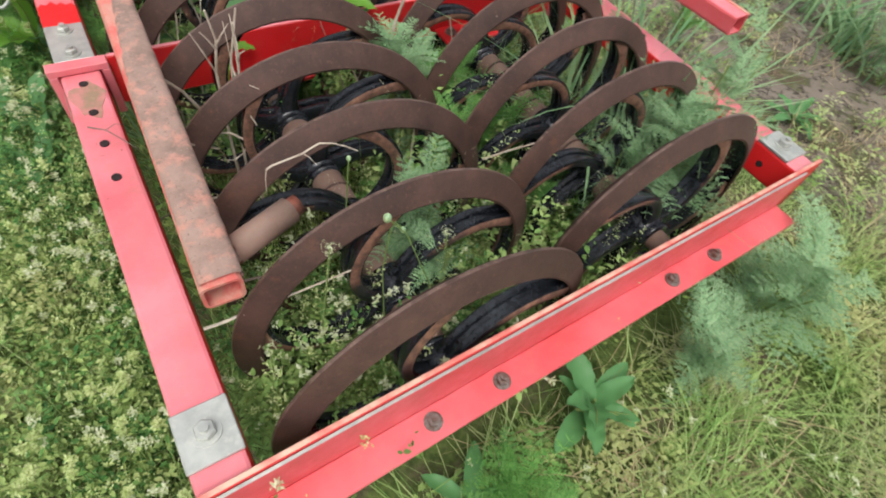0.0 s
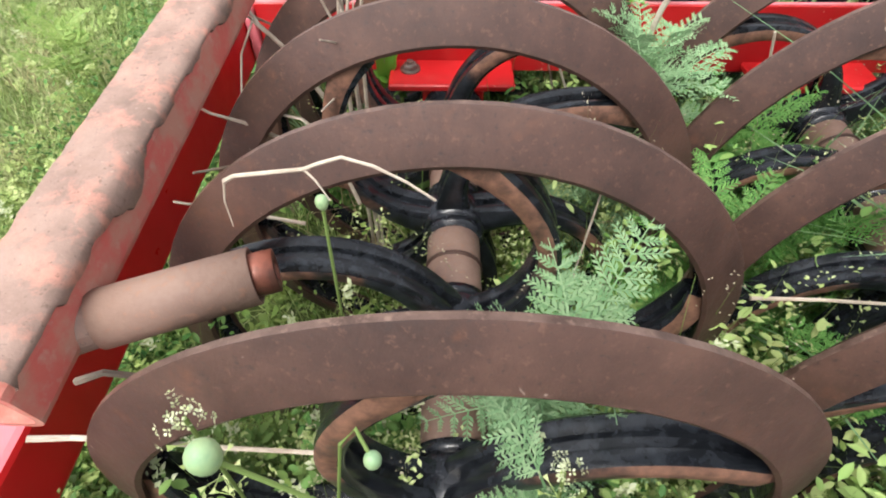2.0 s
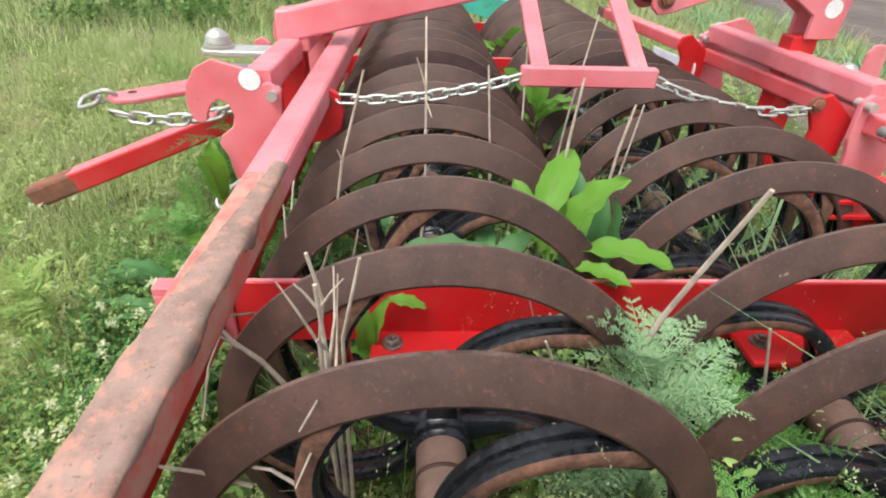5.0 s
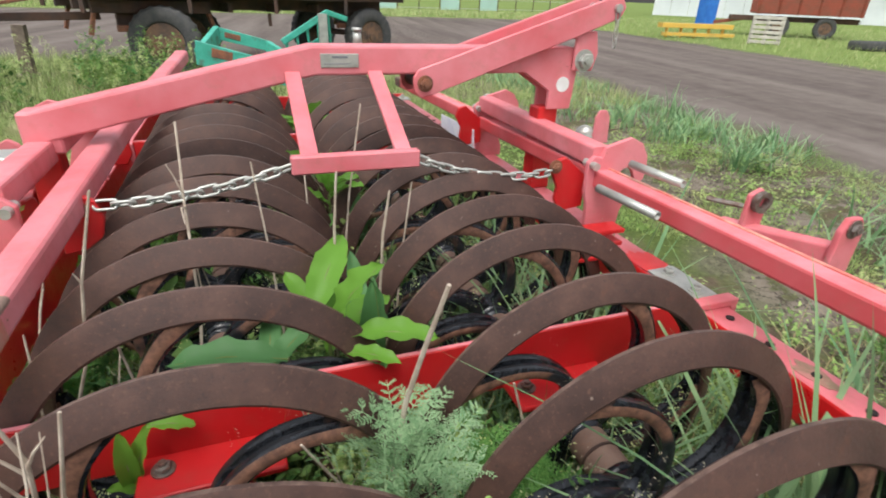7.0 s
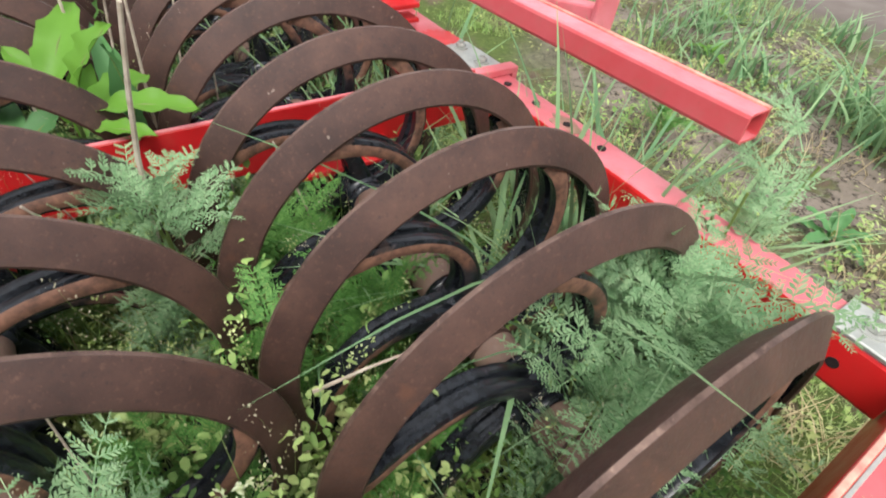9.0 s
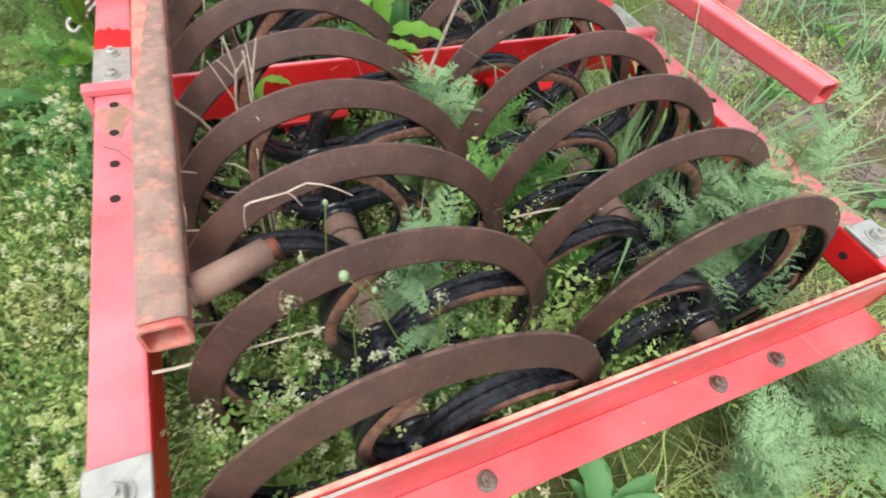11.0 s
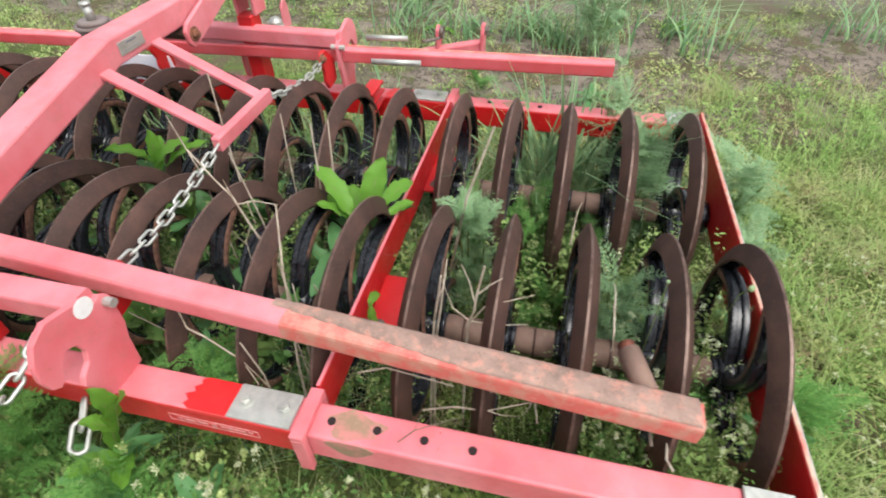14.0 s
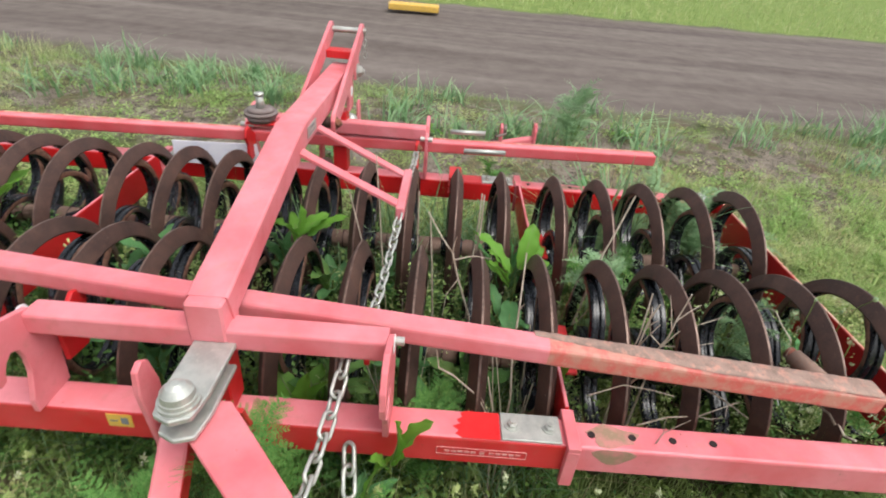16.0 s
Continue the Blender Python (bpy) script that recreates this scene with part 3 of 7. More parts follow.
def ring_rim():
    """V-shaped rim, open on its inner side."""
    prof = [(R, 0.003), (R - 0.004, 0.006), (R - 0.048, 0.028), (R - 0.053, 0.026), (R - 0.051, 0.019), (R - 0.038, 0.008),
            (R - 0.038, -0.008), (R - 0.051, -0.019), (R - 0.053, -0.026), (R - 0.048, -0.028), (R - 0.004, -0.006), (R, -0.003)]
    n = 72
    bm = bmesh.new()
    rings = []
    for i in range(n):
        a = 2 * math.pi * i / n
        rings.append([bm.verts.new((r * math.cos(a), y, r * math.sin(a))) for r, y in prof])
    m = len(prof)
    for i in range(n):
        p, q = rings[i], rings[(i + 1) % n]
        for k in range(m):
            fc = bm.faces.new((p[k], p[(k + 1) % m], q[(k + 1) % m], q[k]))
            fc.material_index = 1 if 4 <= k <= 6 else 2 if k == 11 else 0
            fc.smooth = True
    bmesh.ops.recalc_face_normals(bm, faces=bm.faces)
    for e in bm.edges:
        if len(e.link_faces) == 2 and e.calc_face_angle() > 0.6:
            e.smooth = False
    return bm


def ring_spoke(hand):
    """One cast spoke sweeping from the hub to angle 0 on the rim: a broad blade with two ridges and a groove between them."""
    bm = bmesh.new()
    r0, r1, n = 0.040, R - 0.044, 20
    w = 0.027
    # half a cross-section: (across the blade, along the axle)
    half = [(0.0070, -w), (0.0125, -w + 0.004), (0.0135, -0.016), (0.0120, -0.0075), (0.0060, -0.0045), (0.0060, 0.0045), (0.0120, 0.0075), (0.0135, 0.016), (0.0125, w - 0.004), (0.0070, w)]
    sec = half + [(-u, v) for u, v in reversed(half)]

    def centre(q):
        rr = r0 + (r1 - r0) * q
        a = -hand * radians(52) * (1 - max(q, 0.0) ** 1.6)
        return Vector((rr * math.cos(a), 0, rr * math.sin(a)))
    cs = []
    for i in range(n + 1):
        q = i / n
        c = centre(q)
        d = (centre(min(1.0, q + 0.02)) - centre(max(0.0, q - 0.02))).normalized()
        nrm = Vector((-d.z, 0, d.x))
        k = 1.0 + 1.1 * (1 - q) ** 5 + 0.9 * q ** 12
        wy = 1.0 - 0.12 * q ** 6 - 0.35 * max(0.0, q - 0.93) / 0.07
        cs.append([bm.verts.new(c + nrm * u * k + Vector((0, v * wy, 0))) for u, v in sec])
    m, h = len(sec), len(half)
    for a, b in zip(cs, cs[1:]):
        for k in range(m):
            fc = bm.faces.new((a[k], a[(k + 1) % m], b[(k + 1) % m], b[k]))
            fc.material_index = 1 if k in (h - 1, m - 1, 0) else 0
            fc.smooth = True
    bm.faces.new(cs[0]), bm.faces.new(list(reversed(cs[-1])))
    bmesh.ops.recalc_face_normals(bm, faces=bm.faces)
    for e in bm.edges:
        if len(e.link_faces) == 2 and e.calc_face_angle() > 0.75:
            e.smooth = False
    return bm


def build_rings():
    hub_bm = merge(rod((0, -0.036, 0), (0, 0.036, 0), 0.052, 24, bev=0.010), rod((0, -0.048, 0), (0, -0.034, 0), 0.046, 20), rod((0, 0.034, 0), (0, 0.048, 0), 0.046, 20))
    rim0 = finish("ring", ring_rim(), [RINGM, BLACK, RINGEDGE], roller)
    hub0 = finish("hub", hub_bm, BLACK, rim0, smooth=True)
    sp = {h: finish("spoke", ring_spoke(h), [SPOKEBLACK, SPOKEEDGE], rim0) for h in (1, -1)}
    meshes = (rim0.data, hub0.data, sp[1].data, sp[-1].data)
    for o in (hub0, sp[1], sp[-1], rim0):
        bpy.data.objects.remove(o)
    rng = random.Random(4)
    left = [-0.965, -0.755, -0.54, -0.33, -0.122] + [0.098 + 0.204 * k for k in range(9)]
    right = [-0.872, -0.660, -0.455, -0.253, -0.055] + [0.185 + 0.2 * k for k in range(9)]
    left += [mirror_y(y) + 0.03 for y in reversed(left[:5])]
    right += [mirror_y(y) + 0.03 for y in reversed(right[:5])]
    for x, ys in zip(SX, (left, right)):
        for i, y in enumerate(ys):
            hand = 1 if x == SX[1] or i == 2 else -1
            turn = 360 * rng.random()
            known = (20, 20, 90, 112, 37, 90) if x == SX[0] else (80, 103, 137, 122, 150, 97)
            if i < len(known):
                turn = -known[i]
            rim = new("ring", meshes[0])
            rim.parent = roller
            rim.matrix_basis = pose(x, y, SZ, 0, turn, 0)
            hub = new("hub", meshes[1])
            hub.parent = rim
            for k in range(5):
                s = new("spoke", meshes[2 if hand > 0 else 3])
                s.parent = rim
                s.matrix_basis = pose(0, 0, 0, 0, 72 * k, 0)
        for y0, y1 in ((-1.0, 0.03), (0.07, mirror_y(0.07)), (mirror_y(0.03), mirror_y(-1.0))):
            part("shaft", rod((x, y0, SZ), (x, y1, SZ), 0.030, 20), PIPE, roller, "rusty tan axle pipe", True)
        for a, b in zip(ys, ys[1:]):
            if b - a < 0.26 and not (a < 0.05 < b) and not (a < mirror_y(0.06) < b):
                sp_ = part("spacer", rod((x, a + 0.048, SZ), (x, b - 0.048, SZ), 0.041, 20, bev=0.004), PIPE, roller, "rusty spacer sleeve", True)
                part("seam", rod((x, (a + b) / 2 - 0.003, SZ), (x, (a + b) / 2 + 0.003, SZ), 0.0435, 20), RINGM, sp_, "", True)


build_rings()


def build_headstock():
    # arch beam over the middle
    arch = merge(beam((0.03, YC, 0.735), (0.775, YC, 0.905), 0.10, 0.085, 0.007), beam((0.765, YC, 0.904), (1.67, YC, 0.904), 0.0985, 0.085, 0.007))
    part("arch_beam", arch, PINK, roller, "faded pink-red arch beam")
    np_ = part("name_plate", box(0.79, 0.905, 0.9265, 0.9295, 0.885, 0.925, 0.001), ZINC, roller, "grey maker's plate")
    part("printed_bar", box(0.825, 0.872, 0.9255, 0.9266, 0.912, 0.918, 0), GREY, np_)
    part("printed_bar", box(0.80, 0.88, 0.9255, 0.9266, 0.895, 0.897, 0), GREY, np_)
    # end post onto the left carrier tube
    part("arch_post", box(-0.012, 0.082, 0.935, 1.025, 0.66, 0.775, 0.006), PINK, roller)
    part("pedestal", box(-0.02, 0.06, 0.945, 1.015, TOP + 0.001, 0.662, 0.004), RED, roller)
    # right gusset and post
    part("gusset_post", plate([(1.48, 0.865), (1.585, 0.80), (1.585, 0.735), (1.68, 0.735), (1.69, 0.86), (1.66, 0.945), (1.55, 0.945)], "y", 0.939, 0.016), PINK, roller, "faded red gusset plate")
    part("gusset_post", plate([(1.48, 0.865), (1.585, 0.80), (1.585, 0.735), (1.68, 0.735), (1.69, 0.86), (1.66, 0.945), (1.55, 0.945)], "y", 1.021, 0.016), PINK, roller, "faded red gusset plate")
    part("pedestal", box(1.56, 1.64, 0.945, 1.015, TOP + 0.001, 0.74, 0.004), RED, roller)
    part("sticker", disc((1.638, 0.931, 0.822), (0, -1, 0), 0.026, 0.0015, 24), WHITE, roller, "round white sticker")
    # upper link arms
    for y in (0.905, 1.055):
        arm = part("link_arm", plate([(1.075, 0.815), (1.095, 0.795), (1.13, 0.80), (1.66, 0.985), (1.815, 1.045), (1.832, 1.075), (1.818, 1.105), (1.782, 1.112), (1.09, 0.88), (1.072, 0.855)], "y", y, 0.016), PINK, roller, "faded red upper link arm")
        part("pin", hexhead((1.11, y - 0.008, 0.838), (0, -1, 0), 0.018, 0.012), RUSTO, arm)
    part("pivot_tube", rod((1.11, 0.90, 0.838), (1.11, 1.06, 0.838), 0.022, 16), RINGM, roller)
    part("link_spacer", box(1.62, 1.70, 0.915, 1.045, 0.975, 1.01, 0.003), RED, roller)
    part("top_pin", rod((1.795, 0.885, 1.075), (1.795, 1.075, 1.075), 0.014, 14), ZINC, roller)
    part("lug", plate([(1.66, 0.87), (1.74, 0.87), (1.755, 0.93), (1.74, 1.0), (1.66, 1.0)], "y", 0.918, 0.012), PINK, roller)
    part("bolt", hexhead((1.70, 0.912, 0.905), (0, -1, 0), 0.026, 0.02), ZINC, roller, "large galvanised bolt")
    # hanging stand frame of flat bars
    for x in (0.705, 0.955):
        part("stand_leg", beam((x + (0.0), 0.945, 0.875), (x + (0.0), 0.60, 0.705), 0.045, 0.012, 0.002), PINK, roller)
    part("stand_bar", box(0.655, 0.995, 0.575, 0.605, 0.668, 0.716, 0.004), PINK, roller, "faded red stand crossbar")
    # bracket behind the arm with a spring dish and its pin
    part("bracket", box(0.915, 0.975, 1.030, 1.19, 0.872, 0.882, 0.002), RED, roller)
    dish = part("spring_dish", merge(rod((0.945, 1.14, 0.882), (0.945, 1.14, 0.906), 0.046, 24, 0.058), rod((0.945, 1.14, 0.906), (0.945, 1.14, 0.918), 0.060, 24), rod((0.945, 1.14, 0.918), (0.945, 1.14, 0.930), 0.050, 24, 0.044)), DISHM, roller, "grey-brown rusty dish", True)
    part("pin", merge(rod((0.945, 1.14, 0.930), (0.945, 1.14, 0.975), 0.016, 14, 0.013), rod((0.945, 1.14, 0.975), (0.945, 1.14, 0.985), 0.017, 14)), ZINC, dish, "galvanised pin", True)


def hook_plate(x, y, sgn, label):
    """Hook-shaped catch plate standing on a beam; sgn: the way its mouth opens."""
    near = y < YC
    o = [(0.055, TOP), (0.062, 0.52), (0.075, 0.56), (0.078, 0.655), (0.055, 0.675), (0.03, 0.668), (0.02, 0.70), (-0.07, 0.725), (-0.112, 0.705), (-0.138, 0.665), (-0.145, 0.62), (-0.138, 0.588), (-0.122, 0.574), (-0.106, 0.580), (-0.100, 0.600), (-0.090, 0.618), (-0.070, 0.634), (-0.048, 0.624), (-0.038, 0.592)] + ([(-0.048, 0.564), (-0.076, 0.544), (-0.086, 0.524), (-0.070, 0.490), (-0.062, TOP)] if near else [(-0.040, 0.545), (-0.055, 0.500), (-0.066, 0.470), (-0.066, TOP)])
    pl = part("hook_plate", plate([(x + sgn * u, z) for u, z in o], "y", y, 0.016, 0.002), PINK, roller, label)
    part("pin", merge(rod((x + sgn * 0.062, y - 0.03, 0.648), (x + sgn * 0.062, y + 0.03, 0.648), 0.012, 12)), ZINC, pl)
    return pl


def mud_cap(a, b, tube):
    """Dried mud lying over the tube's top, with a ragged lip down its inner side."""
    bm = bmesh.new()
    prev = None
    n = 150
    for k in range(n + 1):
        p = a.lerp(b, 0.002 + 0.31 * k / n) - Vector((0.001, 0, 0.006))
        q = 0.055 * k
        s = 6.5 * (noise.noise(Vector((q * 1.5, 0, 7))) + 0.16)
        s = math.floor(s) + min(1.0, max(0.0, (s % 1.0 - 0.38) * 4.2))
        lip = 0.0015 + 0.0085 * max(0.0, s) + 0.002 * noise.noise(Vector((q * 9, 3, 7)))
        lip *= 1.0 - 0.4 * k / n
        th = 0.0062 + 0.0024 * noise.noise(Vector((q * 5, 5, 1))) - 0.003 * k / n
        u0 = -0.030 + 0.042 * max(0.0, (k / n - 0.5) / 0.5) + 0.010 * max(0.0, noise.noise(Vector((q * 4, 8, 3)))) * (k / n)
        sec = [(u0, 0.0385), (u0 + 0.004, 0.0388 + th), ((u0 + 0.024) / 2, 0.0392 + th), (0.020, 0.039 + th), (0.029, 0.0380 + th), (0.0345 + 0.4 * th, 0.0360 + 0.4 * th), (0.0368 + 0.4 * th, 0.0345 - 0.75 * lip), (0.0345, 0.0315 - 0.75 * lip)]
        row = [bm.verts.new(p + Vector((u, 0, v + 0.0006 * noise.noise(Vector((q * 40, u * 90, 2)))))) for u, v in sec]
        if prev:
            for m in range(len(sec) - 1):
                fc = bm.faces.new((prev[m], row[m], row[m + 1], prev[m + 1]))
                fc.smooth = True
                # the lip's underside is coloured dark, standing in for shade
                fc.material_index = 1 if m == 6 else 0
        prev = row
    bmesh.ops.recalc_face_normals(bm, faces=bm.faces)
    part("mud_crust", bm, [MUDRED, RUSTSHADE], tube, "ragged crust of pinkish-tan dried mud")


def build_sides():
    for x, sgn in ((XL, 1), (XR, -1)):
        for y in (0.545, 1.425):
            pl = hook_plate(x, y, sgn, "faded red hook plate")
            d = -1 if y < YC else 1
            if x == XR and y < YC:
                continue
            part("sticker", disc((x + sgn * 0.012, y + d * 0.0085, 0.682), (0, d, 0), 0.025, 0.0012, 22), WHITE, pl, "round white sticker")
        part("carrier_tube", beam((x + sgn * 0.025, 0.552, 0.668), (x + sgn * 0.025, 1.418, 0.668), 0.065, 0.062, 0.008), PINK, roller)
        # inner chain lugs
        o = [(0.115, 0.50), (0.115, 0.620), (0.145, 0.643), (0.178, 0.645), (0.203, 0.630), (0.215, 0.585), (0.203, 0.537), (0.165, 0.508)] if x == XL else [(0.05, 0.50), (0.05, 0.60), (0.13, 0.665), (0.165, 0.655), (0.175, 0.62), (0.15, 0.57), (0.155, 0.53), (0.13, 0.49)]
        lug = part("chain_lug", plate([(x + sgn * u, z) for u, z in o], "y", 0.62 if x == XL else 0.585, 0.016), RED, roller)
        part("pin", hexhead((x + sgn * 0.165, 0.611 if x == XL else 0.577, 0.613 if x == XL else 0.638), (0, -1, 0), 0.015, 0.010), RUSTO, lug)
        lug = part("chain_lug", plate([(x + sgn * u, z) for u, z in [(0.05, 0.50), (0.05, 0.60), (0.13, 0.665), (0.165, 0.655), (0.175, 0.62), (0.15, 0.57), (0.155, 0.53), (0.13, 0.49)]], "y", 1.40, 0.014), RED, roller)
        # galvanised link casting with a big bolt
        low = 0.0 if x == XL else -0.055
        cast = part("link_casting", merge(plate([(x - sgn * 0.232, 0.925), (x - sgn * 0.25, 0.965), (x - sgn * 0.232, 1.005), (x - sgn * 0.17, 1.016), (x + sgn * 0.02, 1.016), (x + sgn * 0.02, 0.915), (x - sgn * 0.17, 0.915)], "z", 0.655 + low, 0.016, 0.003),
                                          plate([(x - sgn * 0.236, 0.925), (x - sgn * 0.25, 0.965), (x - sgn * 0.232, 1.005), (x - sgn * 0.17, 1.016), (x - sgn * 0.02, 1.016), (x - sgn * 0.02, 0.915), (x - sgn * 0.17, 0.915)], "z", 0.600 + low, 0.014, 0.003)), ZINC, roller, "galvanised link casting")
        part("bolt", merge(rod((x - sgn * 0.195, 0.965, 0.663 + low), (x - sgn * 0.195, 0.965, 0.672 + low), 0.044, 28), rod((x - sgn * 0.195, 0.965, 0.672 + low), (x - sgn * 0.195, 0.965, 0.682 + low), 0.039, 28), rod((x - sgn * 0.195, 0.965, 0.682 + low), (x - sgn * 0.195, 0.965, 0.698 + low), 0.036, 28, 0.033), rod((x - sgn * 0.195, 0.965, 0.698 + low), (x - sgn * 0.195, 0.965, 0.712 + low), 0.032, 28, 0.020), rod((x - sgn * 0.195, 0.965, 0.712 + low), (x - sgn * 0.195, 0.965, 0.717 + low), 0.019, 24, 0.009)), ZINC, cast)
        # bracket plate with a hole beside it
        part("bracket", plate([(x - sgn * 0.055, 0.33), (x - sgn * 0.055, 0.58), (x - sgn * 0.075, 0.655), (x - sgn * 0.10, 0.672), (x - sgn * 0.125, 0.66), (x - sgn * 0.135, 0.60), (x - sgn * 0.115, 0.40), (x - sgn * 0.15, 0.33), (x - sgn * 0.15, 0.27), (x - sgn * 0.09, 0.25)], "y", 1.10, 0.016), PINK, roller)
        # link arm with chain shackle
    part("lower_link", plate([(-0.115, 0.985), (-0.115, 0.895), (-0.335, 0.695), (-0.39, 0.68), (-0.425, 0.71), (-0.42, 0.75), (-0.19, 0.985)], "z", 0.578, 0.014), PINK, roller, "faded red lower link bar")
    part("hole", rod((-0.375, 0.752, 0.583), (-0.375, 0.752, 0.5862), 0.012, 12), DARK, roller)
    fade_and_sheen(part("lower_link", beam((-0.05, 1.05, 0.490), (-0.72, 0.913, 0.245), 0.07, 0.07, 0.008, 0.006), PINK, roller, "faded red drawbar tube"))
    part("drawbar_tip", beam((-0.715, 0.914, 0.247), (-0.85, 0.886, 0.198), 0.072, 0.072, 0.012, 0.007), RUSTO, roller, "rusty drawbar end")
    part("lower_link", beam((-0.12, 0.90, 0.56), (-0.05, 0.90, 0.36), 0.06, 0.012, 0.002, up=(1, 0, 0)), RED, roller)
    # folded bars on the side towards the road
    part("standing_lug", plate([(1.80, 0.60), (1.87, 0.60), (1.862, 0.70), (1.845, 0.725), (1.815, 0.725), (1.80, 0.70)], "y", 0.93, 0.012), PINK, roller)
    part("side_bar", beam((1.735, 0.22, 0.555), (1.842, -0.022, 0.572), 0.045, 0.055, 0.006), PINK, roller)
    part("side_lug", plate([(1.805, 0.505), (1.88, 0.505), (1.885, 0.64), (1.865, 0.672), (1.825, 0.672), (1.808, 0.64)], "y", -0.03, 0.016), PINK, roller)
    part("bolt", hexhead((1.846, -0.038, 0.645), (0, -1, 0), 0.016, 0.008), BOLT, roller)
    part("side_lug", plate([(1.73, 0.56), (1.80, 0.56), (1.80, 0.66), (1.77, 0.685), (1.735, 0.67)], "y", 0.16, 0.014), PINK, roller)
    part("eye_bolt", merge(rod((1.765, 0.135, 0.652), (1.765, 0.15, 0.652), 0.028, 20, hollow=0.012), rod((1.70, 0.14, 0.65), (1.64, 0.20, 0.655), 0.007, 8)), BOLT, roller, "dark eye bolt")
    for (x, y, z, y1) in ((1.600, 0.255, 0.675, 0.43), (1.447, 0.160, 0.640, 0.36)):
        part("socket_pipe", rod((x + 0.01, y, z), (x - 0.02, y1, z + 0.005), 0.0115, 16, hollow=0.003), ZINC, roller, "galvanised socket pipe", True)
    for z in (0.50, 0.46, 0.42):
        part("bracket", box(1.40, 1.545, 0.36, 0.42, z, z + 0.012, 0.002), RED, roller)
    # the two long wing tubes lying on the catches
    a, b = Vector((0.100, -0.775, 0.543)), Vector((0.203, 2.25, 0.7275))
    t = part("wing_tube", beam(a, a.lerp(b, 0.30), 0.068, 0.064, 0.014, 0.006, 3), TUBERED, roller, "red square tube, rusty and caked with dried mud")
    part("wing_tube", beam(a.lerp(b, 0.299), a.lerp(b, 0.64), 0.0675, 0.0635, 0.014, 0.006, 3), PINK, roller, "faded red square tube")
    part("wing_tube", beam(a.lerp(b, 0.635), (0.262, 2.62, 0.735), 0.067, 0.063, 0.014, 0.006, 3), PINK, roller, "faded red square tube")
    mud_cap(a, b, t)
    a, b = Vector((1.580, -0.60, 0.626)), Vector((1.552, 2.78, 0.560))
    fade_and_sheen(part("wing_tube", beam(a, b, 0.058, 0.054, 0.008, 0.005), PINK, roller, "faded red square tube"), MIDRED)
    part("rusty_end", beam(b - Vector((-0.0008, 0.10, -0.002)), b + Vector((0, 0.012, 0)), 0.0605, 0.0565, 0.008, 0.005), RUSTSHADE, roller, "dark rusty tube end")
    part("ridge", beam(a + Vector((0.0235, 0, 0.0275)), b + Vector((0.0235, 0, 0.0275)), 0.010, 0.006, 0.001), RUSTRED, roller)
    # rusty stub pipe at the end of the wing tube
    s = part("stub_pipe", rod((0.140, -0.688, 0.527), (0.262, -0.644, 0.532), 0.0265, 28, hollow=0.004), PIPE, roller, "rusty tan pipe stub", True)
    part("stub_core", rod((0.250, -0.648, 0.532), (0.280, -0.638, 0.533), 0.0200, 20, hollow=0.010), COPPER, s, "copper-coloured rusty inner pin", True)
    part("stub_root", rod((0.112, -0.698, 0.526), (0.146, -0.686, 0.527), 0.0250, 16, 0.0225), MUDRED, roller)
    # yellow sticker and stencil line on the beam's outer face
    st = part("sticker", box(-0.0485, -0.0462, 1.203, 1.268, 0.376, 0.420, 0), YELLOW, roller, "small yellow warning sticker")
    part("printed_bar", box(-0.0492, -0.0484, 1.213, 1.232, 0.386, 0.410, 0), GREY, st)
    part("printed_bar", box(-0.0492, -0.0484, 1.240, 1.260, 0.395, 0.400, 0), GREY, st)
    for y in (0.188, 0.306):
        for k in range(5):
            part("printed_bar", box(-0.0485, -0.0468, y + 0.0175 * k, y + 0.0175 * k + 0.0135, 0.376, 0.383, 0), STENCIL, roller, "worn stencilled line")
    part("printed_bar", box(-0.0485, -0.0468, 0.283, 0.296, 0.374, 0.386, 0), STENCIL, roller, "worn stencilled mark")
    for z in (0.366, 0.392):
        part("printed_bar", box(-0.0485, -0.0468, 0.172, 0.411, z, z + 0.0015, 0), STENCIL, roller, "worn stencilled frame line")
    for y in (0.172, 0.4095):
        part("printed_bar", box(-0.0485, -0.0468, y, y + 0.0015, 0.368, 0.392, 0), STENCIL, roller, "worn stencilled frame line")


build_headstock()
build_sides()
tagged(finish("plastic_panel", plate([(1.36, 0.49), (1.80, 0.492), (1.80, 0.605), (1.38, 0.62)], "x", 1.50, 0.004, 0.001), BAG), "pale lilac plastic panel leaning on the red beam", "panel")


